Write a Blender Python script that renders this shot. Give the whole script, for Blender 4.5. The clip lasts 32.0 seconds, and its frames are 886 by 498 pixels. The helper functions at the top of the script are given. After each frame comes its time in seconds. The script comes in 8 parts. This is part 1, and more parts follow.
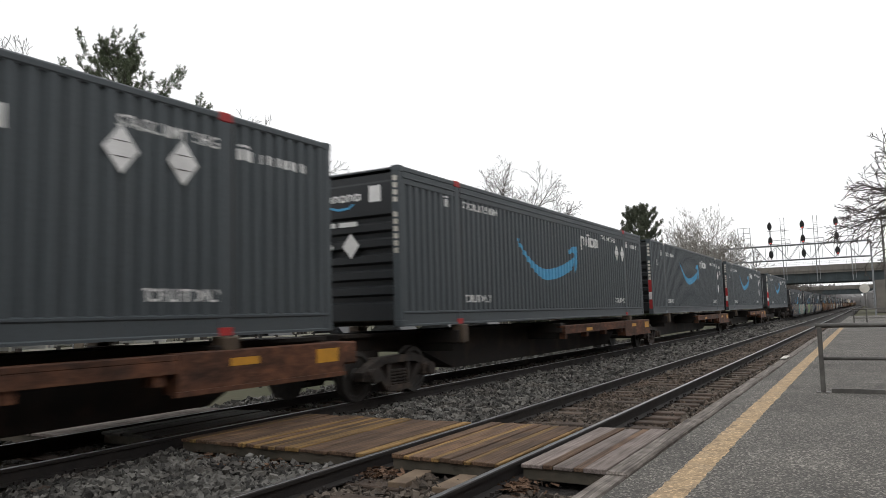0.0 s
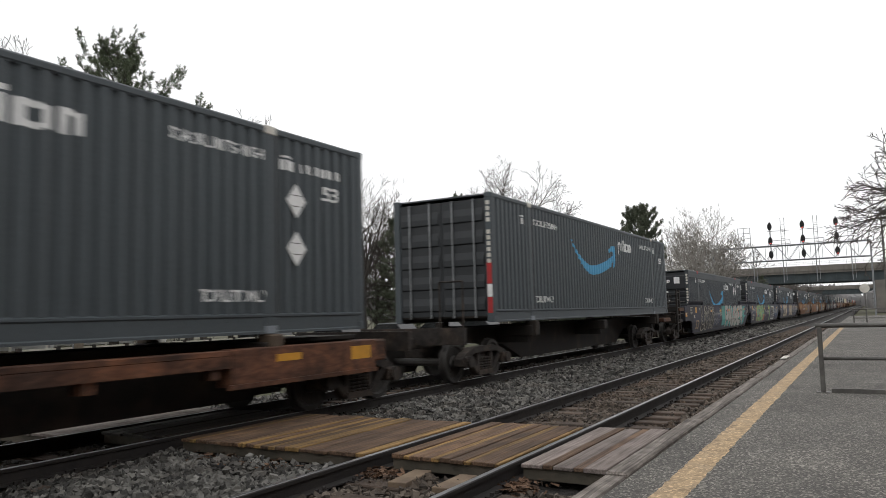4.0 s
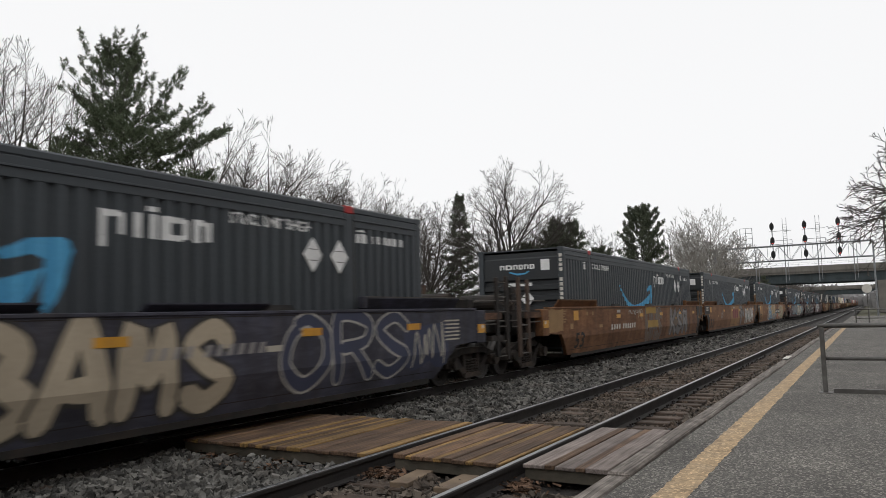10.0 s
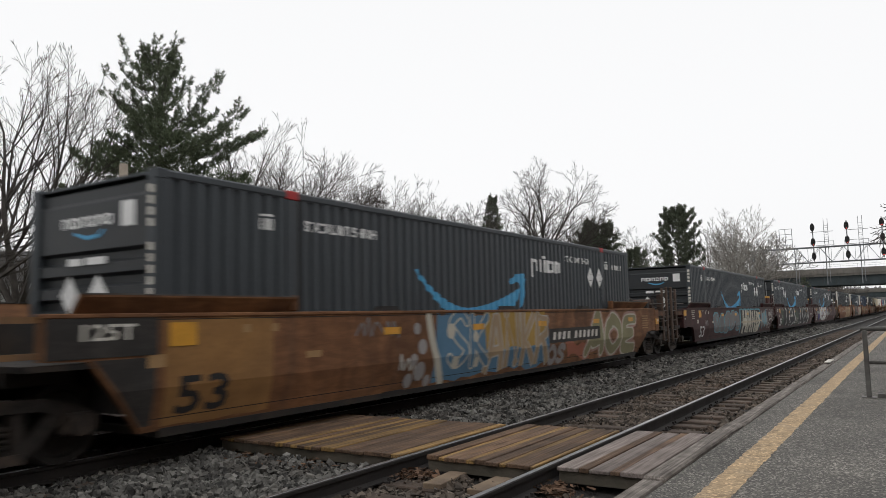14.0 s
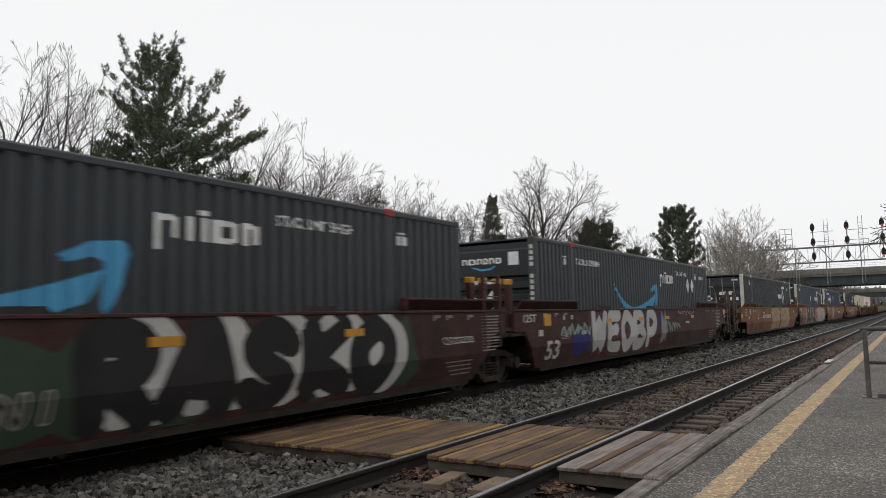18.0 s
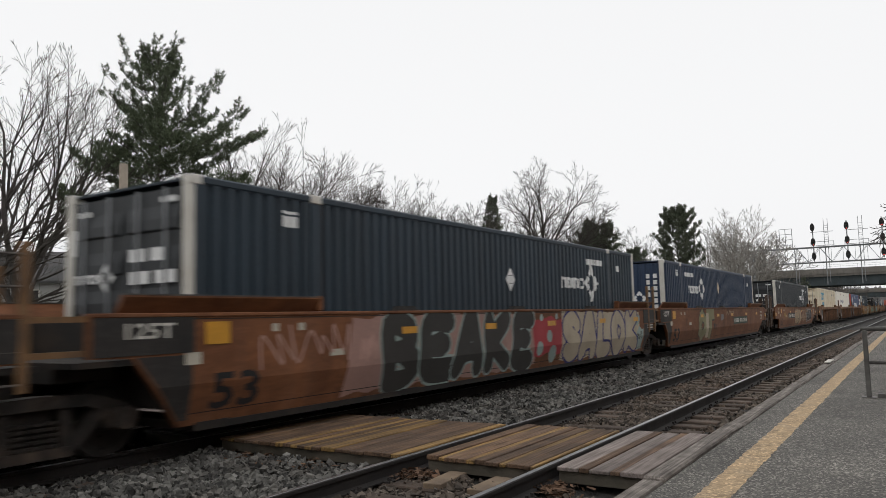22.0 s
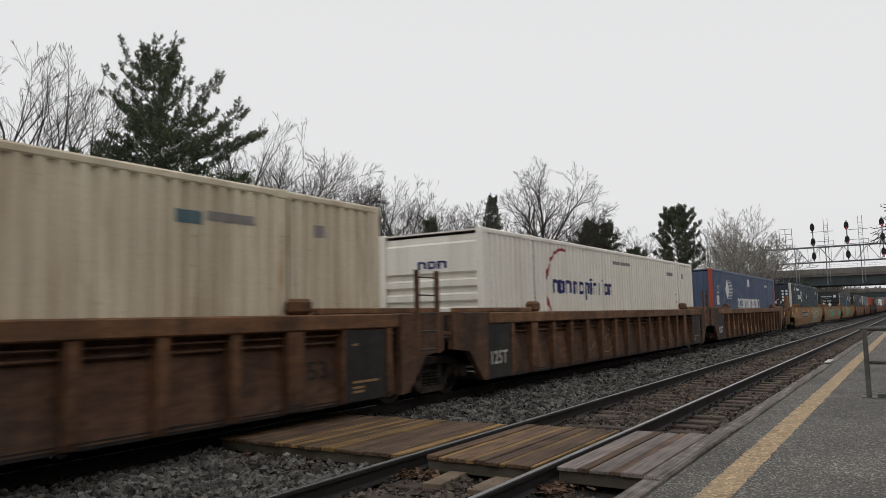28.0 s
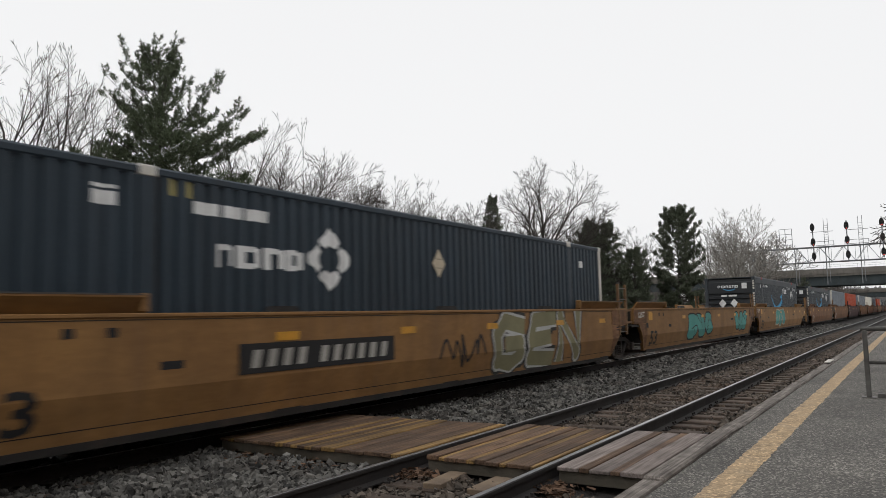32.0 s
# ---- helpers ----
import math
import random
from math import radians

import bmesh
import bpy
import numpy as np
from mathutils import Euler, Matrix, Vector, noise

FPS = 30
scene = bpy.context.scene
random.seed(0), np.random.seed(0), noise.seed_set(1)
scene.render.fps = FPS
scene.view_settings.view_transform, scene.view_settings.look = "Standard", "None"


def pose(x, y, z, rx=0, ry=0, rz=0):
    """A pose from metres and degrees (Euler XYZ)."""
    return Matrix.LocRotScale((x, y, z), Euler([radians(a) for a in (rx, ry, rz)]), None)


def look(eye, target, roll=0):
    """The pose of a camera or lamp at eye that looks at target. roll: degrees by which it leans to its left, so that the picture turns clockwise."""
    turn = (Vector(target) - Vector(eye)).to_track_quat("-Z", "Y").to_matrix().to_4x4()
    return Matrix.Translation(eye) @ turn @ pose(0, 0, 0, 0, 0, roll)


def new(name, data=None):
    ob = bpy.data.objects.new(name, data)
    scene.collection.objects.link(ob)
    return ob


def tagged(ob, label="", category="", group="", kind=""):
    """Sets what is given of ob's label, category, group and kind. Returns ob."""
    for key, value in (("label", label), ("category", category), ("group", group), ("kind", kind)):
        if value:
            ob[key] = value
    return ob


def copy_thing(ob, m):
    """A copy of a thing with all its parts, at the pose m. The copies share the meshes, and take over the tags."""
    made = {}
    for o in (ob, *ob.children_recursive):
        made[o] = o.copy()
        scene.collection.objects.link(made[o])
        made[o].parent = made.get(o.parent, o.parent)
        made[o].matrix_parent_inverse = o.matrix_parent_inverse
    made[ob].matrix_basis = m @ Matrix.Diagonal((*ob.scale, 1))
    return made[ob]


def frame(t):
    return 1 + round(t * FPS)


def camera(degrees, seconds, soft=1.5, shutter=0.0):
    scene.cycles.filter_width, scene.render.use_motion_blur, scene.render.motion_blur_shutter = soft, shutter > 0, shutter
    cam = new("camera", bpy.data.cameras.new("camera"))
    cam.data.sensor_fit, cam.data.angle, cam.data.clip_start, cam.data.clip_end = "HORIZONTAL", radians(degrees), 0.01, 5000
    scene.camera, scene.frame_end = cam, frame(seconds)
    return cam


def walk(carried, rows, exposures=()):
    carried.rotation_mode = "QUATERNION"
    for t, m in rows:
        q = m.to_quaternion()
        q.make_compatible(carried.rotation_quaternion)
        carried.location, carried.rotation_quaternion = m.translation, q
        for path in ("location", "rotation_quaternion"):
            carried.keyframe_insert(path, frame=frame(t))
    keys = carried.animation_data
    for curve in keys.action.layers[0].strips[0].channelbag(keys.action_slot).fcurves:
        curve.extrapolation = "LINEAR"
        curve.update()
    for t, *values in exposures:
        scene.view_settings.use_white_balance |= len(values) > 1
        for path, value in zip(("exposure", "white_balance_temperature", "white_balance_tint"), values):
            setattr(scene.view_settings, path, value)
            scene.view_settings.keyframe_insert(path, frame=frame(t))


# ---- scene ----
# ---- camera and its walk ----
EYE = Vector((0.0, 0.0, 1.43))


def aim(yaw, pitch, roll):
    # yaw: degrees to the left of the track's line
    a, b = radians(yaw), radians(pitch)
    way = Vector((-math.sin(a) * math.cos(b), math.cos(a) * math.cos(b), math.sin(b)))
    return look(EYE, EYE + way, roll)


A = (29.894, 5.111, -1.568)
B = (32.629, 5.301, -1.365)


def between(k):
    return aim(*[p + (q - p) * k for p, q in zip(A, B)])


cam = camera(62.35, 32.0, soft=0.75, shutter=0.26)
walk(cam, [(0, between(0)), (5, between(0)), (9.4, between(0)), (9.7, between(0.005)), (10, between(0.05)), (10.5, between(0.19)), (11, between(0.59)),
           (11.5, between(0.85)), (12, between(1.0)), (12.5, between(1)), (16, between(1)), (24, between(1)), (32, between(1))],
     exposures=[(0, 0.04), (3, 0.05), (5.5, 0.0), (7, -0.1), (8, -0.13), (10, -0.16), (13, -0.12), (17, -0.19), (20, -0.18), (24, -0.2), (26, -0.28), (28, -0.42), (30, -0.34), (31, -0.22), (32, -0.22)])

# ---- world and sun: an even overcast sky ----
world = bpy.data.worlds.new("overcast")
scene.world = world
world.use_nodes = True
wn, wl = world.node_tree.nodes, world.node_tree.links
wn.clear()
w_out, w_bg = wn.new("ShaderNodeOutputWorld"), wn.new("ShaderNodeBackground")
w_sky, w_hsv, w_mix = wn.new("ShaderNodeTexSky"), wn.new("ShaderNodeHueSaturation"), wn.new("ShaderNodeMix")
w_sky.sky_type, w_sky.sun_disc = "NISHITA", False
w_sky.sun_elevation, w_sky.sun_rotation = radians(48), radians(120)
w_sky.dust_density, w_sky.ozone_density = 4.0, 1.0
w_hsv.inputs["Saturation"].default_value = 0.05
w_hsv.inputs["Value"].default_value = 0.14
w_mix.data_type = "RGBA"
w_mix.inputs[0].default_value = 0.85
w_mix.inputs[7].default_value = (1.15, 1.153, 1.165, 1)
wl.new(w_sky.outputs[0], w_hsv.inputs["Color"])
wl.new(w_hsv.outputs[0], w_mix.inputs[6])
wl.new(w_mix.outputs[2], w_bg.inputs[0])
wl.new(w_bg.outputs[0], w_out.inputs[0])
w_bg.inputs[1].default_value = 1.0
sun = new("sun", bpy.data.lights.new("sun", "SUN"))
sun.data.energy, sun.data.angle, sun.data.color = 0.5, radians(40), (1.0, 0.97, 0.93)
sun.matrix_world = look((-6, -22, 60), (0, 10, 0))

# ---- materials ----
MATS = {}


def mat(name, base, other=None, scale=3.0, fine=40.0, rough=0.7, metal=0.0, bump=0.15, streak=0.0, grime=(0.05, 0.04, 0.035), dirt=0.25, island=0.0, spec=0.35, contrast=0.5):
    """A surface of two colours mixed by coarse and fine noise, with dirt in patches or in streaks that run down."""
    if name in MATS:
        return MATS[name]
    m = bpy.data.materials.new(name)
    m.use_nodes = True
    n, l = m.node_tree.nodes, m.node_tree.links
    b = n["Principled BSDF"]
    b.inputs["Roughness"].default_value, b.inputs["Metallic"].default_value = rough, metal
    b.inputs["Specular IOR Level"].default_value = spec
    co = n.new("ShaderNodeTexCoord")
    other = other or tuple(c * 0.8 for c in base)

    def noise_node(s, stretch=(1, 1, 1), detail=6.0):
        mp, t = n.new("ShaderNodeMapping"), n.new("ShaderNodeTexNoise")
        mp.inputs["Scale"].default_value = stretch
        l.new(co.outputs["Object"], mp.inputs["Vector"])
        l.new(mp.outputs[0], t.inputs["Vector"])
        t.inputs["Scale"].default_value, t.inputs["Detail"].default_value = s, detail
        return t

    def ramp(src, lo, hi):
        r = n.new("ShaderNodeMapRange")
        r.inputs[1].default_value, r.inputs[2].default_value = lo, hi
        l.new(src, r.inputs[0])
        return r.outputs[0]

    def blend(fac, c1, c2):
        x = n.new("ShaderNodeMix")
        x.data_type = "RGBA"
        for i, c in ((6, c1), (7, c2)):
            if isinstance(c, tuple):
                x.inputs[i].default_value = (*c, 1)
            else:
                l.new(c, x.inputs[i])
        if isinstance(fac, float):
            x.inputs[0].default_value = fac
        else:
            l.new(fac, x.inputs[0])
        return x.outputs[2]

    def times(src, k):
        x = n.new("ShaderNodeMath")
        x.operation = "MULTIPLY"
        l.new(src, x.inputs[0])
        x.inputs[1].default_value = k
        return x.outputs[0]

    big, small = noise_node(scale), noise_node(fine, detail=3.0)
    w = contrast * 0.3
    col = blend(ramp(big.outputs[0], 0.5 - w, 0.5 + w), base, other)
    col = blend(times(ramp(small.outputs[0], 0.3, 0.75), 0.35), col, tuple(c * 0.55 for c in base))
    if dirt:
        d = noise_node(scale * 0.7, (1, 1, 1) if not streak else (6, 6, 0.35))
        col = blend(times(ramp(d.outputs[0], 0.5, 0.78), dirt), col, grime)
    if island:
        src = n.new("ShaderNodeNewGeometry").outputs["Random Per Island"] if island > 0 else n.new("ShaderNodeObjectInfo").outputs["Random"]
        hs = n.new("ShaderNodeHueSaturation")
        l.new(ramp(src, 0, 1), hs.inputs["Value"])
        mr = hs.inputs["Value"].links[0].from_node
        mr.inputs[3].default_value, mr.inputs[4].default_value = 1 - abs(island), 1 + abs(island)
        l.new(col, hs.inputs["Color"])
        col = hs.outputs[0]
    l.new(col, b.inputs["Base Color"])
    if bump:
        bp = n.new("ShaderNodeBump")
        bp.inputs["Strength"].default_value, bp.inputs["Distance"].default_value = bump, 0.02
        l.new(small.outputs[0], bp.inputs["Height"])
        l.new(bp.outputs[0], b.inputs["Normal"])
    rr = n.new("ShaderNodeMapRange")
    rr.inputs[3].default_value, rr.inputs[4].default_value = max(rough - 0.12, 0.05), min(rough + 0.12, 1)
    l.new(big.outputs[0], rr.inputs[0])
    l.new(rr.outputs[0], b.inputs["Roughness"])
    MATS[name] = m
    return m


def speckle(m, scale, dark, light, amount):
    """Adds the light and dark grains of an aggregate to a material."""
    n, l = m.node_tree.nodes, m.node_tree.links
    b = n["Principled BSDF"]
    src = b.inputs["Base Color"].links[0].from_socket
    co, v, mr, x = n.new("ShaderNodeTexCoord"), n.new("ShaderNodeTexVoronoi"), n.new("ShaderNodeMapRange"), n.new("ShaderNodeMix")
    v.inputs["Scale"].default_value = scale
    l.new(co.outputs["Object"], v.inputs["Vector"])
    bw = n.new("ShaderNodeRGBToBW")
    l.new(v.outputs["Color"], bw.inputs[0])
    ramp = n.new("ShaderNodeValToRGB")
    ramp.color_ramp.elements[0].color, ramp.color_ramp.elements[1].color = (*dark, 1), (*light, 1)
    ramp.color_ramp.elements[0].position, ramp.color_ramp.elements[1].position = 0.3, 0.86
    mid = ramp.color_ramp.elements.new(0.66)
    mid.color = (*[d + (e - d) * 0.26 for d, e in zip(dark, light)], 1)
    l.new(bw.outputs[0], ramp.inputs[0])
    x.data_type, x.blend_type = "RGBA", "MULTIPLY"
    x.inputs[0].default_value = amount
    l.new(src, x.inputs[6])
    l.new(ramp.outputs[0], x.inputs[7])
    l.new(x.outputs[2], b.inputs["Base Color"])
    bp = n.new("ShaderNodeBump")
    bp.inputs["Strength"].default_value, bp.inputs["Distance"].default_value = 0.7, 0.008
    l.new(bw.outputs[0], bp.inputs["Height"])
    l.new(bp.outputs[0], b.inputs["Normal"])
    return m


def grain(m, dark, light, amount, across=38.0, along=1.3, bump=0.006):
    """Adds long wood fibres that run along y to a material."""
    n, l = m.node_tree.nodes, m.node_tree.links
    b = n["Principled BSDF"]
    src = b.inputs["Base Color"].links[0].from_socket
    co, mp, v, ramp, x = n.new("ShaderNodeTexCoord"), n.new("ShaderNodeMapping"), n.new("ShaderNodeTexNoise"), n.new("ShaderNodeValToRGB"), n.new("ShaderNodeMix")
    mp.inputs["Scale"].default_value = (across, along, across)
    v.inputs["Scale"].default_value, v.inputs["Detail"].default_value, v.inputs["Distortion"].default_value = 1.0, 6.0, 0.8
    l.new(co.outputs["Object"], mp.inputs[0])
    l.new(mp.outputs[0], v.inputs["Vector"])
    ramp.color_ramp.elements[0].color, ramp.color_ramp.elements[1].color = (*dark, 1), (*light, 1)
    ramp.color_ramp.elements[0].position, ramp.color_ramp.elements[1].position = 0.36, 0.66
    l.new(v.outputs[0], ramp.inputs[0])
    x.data_type, x.blend_type = "RGBA", "MULTIPLY"
    x.inputs[0].default_value = amount
    l.new(src, x.inputs[6])
    l.new(ramp.outputs[0], x.inputs[7])
    l.new(x.outputs[2], b.inputs["Base Color"])
    bp = n.new("ShaderNodeBump")
    bp.inputs["Strength"].default_value, bp.inputs["Distance"].default_value = 0.8, bump
    l.new(v.outputs[0], bp.inputs["Height"])
    l.new(bp.outputs[0], b.inputs["Normal"])
    return m


def stain(m, dark, light, amount, scale=1.6, stretch=(1.0, 1.0, 0.35), lo=0.36, hi=0.64):
    """Adds blotches and runs of rust, dust or wear, with a shape of their own, to a material."""
    n, l = m.node_tree.nodes, m.node_tree.links
    b = n["Principled BSDF"]
    src = b.inputs["Base Color"].links[0].from_socket
    co, mp, info, add = n.new("ShaderNodeTexCoord"), n.new("ShaderNodeMapping"), n.new("ShaderNodeObjectInfo"), n.new("ShaderNodeVectorMath")
    v, ramp, x, sc = n.new("ShaderNodeTexNoise"), n.new("ShaderNodeValToRGB"), n.new("ShaderNodeMix"), n.new("ShaderNodeMath")
    mp.inputs["Scale"].default_value = stretch
    v.inputs["Scale"].default_value, v.inputs["Detail"].default_value, v.inputs["Roughness"].default_value, v.inputs["Distortion"].default_value = scale, 9.0, 0.68, 0.5
    sc.operation = "MULTIPLY"
    sc.inputs[1].default_value = 40.0
    l.new(info.outputs["Random"], sc.inputs[0])
    l.new(co.outputs["Object"], mp.inputs[0])
    l.new(mp.outputs[0], add.inputs[0])
    l.new(sc.outputs[0], add.inputs[1])
    l.new(add.outputs[0], v.inputs["Vector"])
    ramp.color_ramp.elements[0].color, ramp.color_ramp.elements[1].color = (*dark, 1), (*light, 1)
    ramp.color_ramp.elements[0].position, ramp.color_ramp.elements[1].position = lo, hi
    l.new(v.outputs[0], ramp.inputs[0])
    x.data_type, x.blend_type = "RGBA", "MULTIPLY"
    x.inputs[0].default_value = amount
    l.new(src, x.inputs[6])
    l.new(ramp.outputs[0], x.inputs[7])
    l.new(x.outputs[2], b.inputs["Base Color"])
    return m


def glow(name, colour, power):
    m = bpy.data.materials.new(name)
    m.use_nodes = True
    b = m.node_tree.nodes["Principled BSDF"]
    b.inputs["Base Color"].default_value = (*colour, 1)
    b.inputs["Emission Color"].default_value = (*colour, 1)
    b.inputs["Emission Strength"].default_value = power
    return m


ASPHALT = mat("asphalt", (0.118, 0.113, 0.106), (0.154, 0.147, 0.137), 0.9, 130, 0.92, bump=0.6, dirt=0.25, grime=(0.11, 0.108, 0.1))
speckle(ASPHALT, 62.0, (0.5, 0.5, 0.5), (2.5, 2.46, 2.4), 0.9)
stain(ASPHALT, (0.74, 0.73, 0.71), (1.16, 1.15, 1.12), 0.9, 0.9, (1.0, 0.6, 1.0))
YELLOW_PAINT = mat("platform_yellow", (0.50, 0.355, 0.205), (0.43, 0.315, 0.195), 5, 60, 0.85, dirt=0.4, grime=(0.28, 0.25, 0.2))
speckle(YELLOW_PAINT, 45.0, (0.62, 0.62, 0.62), (1.45, 1.45, 1.45), 0.85)
BEAM_WOOD = mat("weathered_beam", (0.225, 0.200, 0.180), (0.125, 0.110, 0.100), 5, 30, 0.9, bump=0.5, dirt=0.4)
PLANK = mat("crossing_plank", (0.14, 0.086, 0.052), (0.09, 0.060, 0.042), 3, 35, 0.85, bump=0.4, island=-0.25)
PLANK_GREY = mat("crossing_plank_grey", (0.225, 0.188, 0.172), (0.165, 0.138, 0.126), 3, 35, 0.85, bump=0.4, island=-0.15)
PLANK_EDGE = mat("bearer_timber", (0.105, 0.090, 0.068), (0.060, 0.054, 0.042), 3, 30, 0.9, bump=0.4, dirt=0.4)
PLANK_PALE = mat("offcut_timber", (0.21, 0.155, 0.105), (0.15, 0.11, 0.078), 3, 30, 0.9, bump=0.4, dirt=0.3)
PLANK_TAN = mat("crossing_plank_tan", (0.29, 0.175, 0.058), (0.18, 0.112, 0.046), 3, 35, 0.8, bump=0.4, island=-0.15)
stain(YELLOW_PAINT, (0.6, 0.6, 0.62), (1.12, 1.12, 1.12), 0.8, 6.0, (1.0, 1.0, 1.0), 0.34, 0.5)
grain(BEAM_WOOD, (0.4, 0.38, 0.36), (1.5, 1.5, 1.48), 0.85, 30.0, 1.0, 0.01)
# oil-dark planks, with the shade under the train painted into the colour
PLANK_SHADED = mat("crossing_plank_shaded", (0.028, 0.024, 0.020), (0.045, 0.037, 0.030), 3, 35, 0.7, bump=0.4, island=-0.2)
grain(PLANK, (0.5, 0.46, 0.44), (1.55, 1.5, 1.45), 0.8)
grain(PLANK_GREY, (0.62, 0.6, 0.58), (1.35, 1.35, 1.35), 0.8)
grain(PLANK_TAN, (0.42, 0.4, 0.45), (1.45, 1.45, 1.4), 0.85)
STONE = mat("ballast_stone", (0.060, 0.057, 0.052), (0.128, 0.124, 0.114), 2.2, 30, 0.8, bump=0.5, island=0.85, dirt=0.35, grime=(0.085, 0.06, 0.045))
STONE_BROWN = mat("ballast_dirty", (0.075, 0.058, 0.045), (0.115, 0.098, 0.082), 1.2, 30, 0.9, bump=0.5, island=0.65, dirt=0.6, grime=(0.09, 0.055, 0.035))
# near-black: the shade between loose stones is put into the bed's colour
BED_SHADED = mat("ballast_bed", (0.022, 0.02, 0.018), (0.036, 0.032, 0.03), 9, 45, 0.95, bump=1.0)
RAIL_SIDE = mat("rail_rust", (0.024, 0.020, 0.018), (0.017, 0.015, 0.015), 3, 40, 0.8)
RAIL_TOP = mat("rail_head_steel", (0.42, 0.42, 0.43), (0.3, 0.3, 0.31), 2, 60, 0.32, 0.9, bump=0.03)
TIE = mat("tie_wood", (0.092, 0.066, 0.050), (0.055, 0.042, 0.034), 4, 30, 0.9, bump=0.5, island=-0.3)
GRASS = mat("ground_grass", (0.055, 0.060, 0.030), (0.085, 0.075, 0.048), 0.15, 6, 0.95, bump=0.6)
ROAD = mat("road_asphalt", (0.10, 0.10, 0.10), (0.13, 0.13, 0.13), 0.4, 60, 0.9)
STEEL_RAIL = mat("handrail_grey", (0.160, 0.155, 0.145), (0.100, 0.096, 0.090), 6, 50, 0.55, 0.5, dirt=0.4)
GALV = mat("galvanised", (0.300, 0.310, 0.320), (0.220, 0.230, 0.240), 3, 40, 0.5, 0.5)
BLACK = mat("black_enamel", (0.016, 0.016, 0.017), (0.025, 0.025, 0.025), 3, 40, 0.5)
UNDER = mat("underframe_black", (0.011, 0.010, 0.009), (0.024, 0.019, 0.016), 3, 25, 0.8, dirt=0.5, grime=(0.07, 0.045, 0.03))
TRUCK = mat("truck_iron", (0.019, 0.017, 0.0155), (0.033, 0.027, 0.023), 4, 30, 0.8, dirt=0.5, grime=(0.1, 0.07, 0.05))
WHEEL = mat("wheel_steel", (0.034, 0.032, 0.030), (0.058, 0.054, 0.050), 5, 30, 0.5, 0.4)
WHITE = mat("white_marking", (0.79, 0.79, 0.78), (0.71, 0.71, 0.70), 4, 40, 0.6, dirt=0.2)
MARK_BLUE = mat("blue_marking", (0.085, 0.36, 0.60), (0.08, 0.32, 0.55), 3, 30, 0.6, dirt=0.15)
REFLECT = mat("yellow_reflector", (0.62, 0.30, 0.03), (0.52, 0.26, 0.03), 6, 40, 0.5, dirt=0.3)
RED = mat("red_marking", (0.42, 0.03, 0.03), (0.33, 0.03, 0.03), 5, 40, 0.6)
CONCRETE = mat("concrete", (0.19, 0.175, 0.155), (0.14, 0.13, 0.118), 0.5, 12, 0.9, streak=1, dirt=0.35)
GREEN_STEEL = mat("bridge_steel", (0.050, 0.065, 0.070), (0.035, 0.046, 0.050), 0.6, 12, 0.7, streak=1, dirt=0.4)
BARK = mat("bark", (0.054, 0.047, 0.042), (0.092, 0.081, 0.072), 4, 25, 0.95, bump=0.6)
# bark of far trees, lightened in colour to stand in for haze
BARK_HAZED = mat("bark_hazed", (0.15, 0.135, 0.12), (0.11, 0.10, 0.09), 1.5, 20, 0.95)
BARK_PALE = mat("pale_bark", (0.34, 0.32, 0.29), (0.2, 0.185, 0.165), 1.5, 20, 0.95)
NEEDLE = mat("pine_needles", (0.078, 0.102, 0.054), (0.125, 0.148, 0.094), 1.2, 20, 0.8, bump=0, island=0.35, dirt=0)
NEEDLE_FAR = mat("dark_conifer", (0.085, 0.102, 0.066), (0.135, 0.15, 0.105), 1.0, 20, 0.85, bump=0, island=0.35, dirt=0)
POLE_WOOD = mat("pole_wood", (0.300, 0.255, 0.205), (0.220, 0.185, 0.150), 3, 30, 0.9, streak=1)

# containers and wagons
C_GREEN = mat("container_charcoal", (0.043, 0.050, 0.057), (0.050, 0.059, 0.066), 0.7, 25, 0.55, streak=1, dirt=0.12, bump=0.04)
C_SLATE = mat("container_slate", (0.060, 0.072, 0.080), (0.070, 0.083, 0.091), 0.7, 25, 0.55, streak=1, dirt=0.12, bump=0.04)
# end walls and doors: the shade of the gap is put into the colour
C_END_SHADED = mat("container_end_shaded", (0.020, 0.023, 0.026), (0.027, 0.030, 0.033), 0.7, 25, 0.5, dirt=0.2, bump=0.04)
C_NAVY = mat("container_navy", (0.022, 0.036, 0.050), (0.028, 0.043, 0.059), 0.8, 25, 0.55, streak=1, dirt=0.15, bump=0.04)
C_BLUE = mat("container_blue", (0.017, 0.033, 0.068), (0.021, 0.040, 0.080), 0.8, 25, 0.55, streak=1, dirt=0.15, bump=0.04)
C_BLACK = mat("container_black", (0.022, 0.027, 0.032), (0.028, 0.033, 0.038), 0.8, 25, 0.55, streak=1, dirt=0.15, bump=0.04)
C_PACER = mat("container_mid_blue", (0.080, 0.112, 0.192), (0.092, 0.124, 0.208), 0.8, 25, 0.6, streak=1, dirt=0.2, bump=0.04)
C_CREAM = mat("container_cream", (0.66, 0.59, 0.45), (0.58, 0.50, 0.37), 0.8, 25, 0.65, streak=1, dirt=0.6, grime=(0.30, 0.19, 0.10), bump=0.04)
C_WHITE = mat("container_white", (0.88, 0.84, 0.75), (0.82, 0.78, 0.69), 0.8, 25, 0.6, streak=1, dirt=0.25, grime=(0.33, 0.28, 0.22), bump=0.04)
C_REDBOX = mat("container_red", (0.45, 0.075, 0.03), (0.38, 0.07, 0.03), 0.8, 25, 0.6, streak=1, dirt=0.2, bump=0.04)
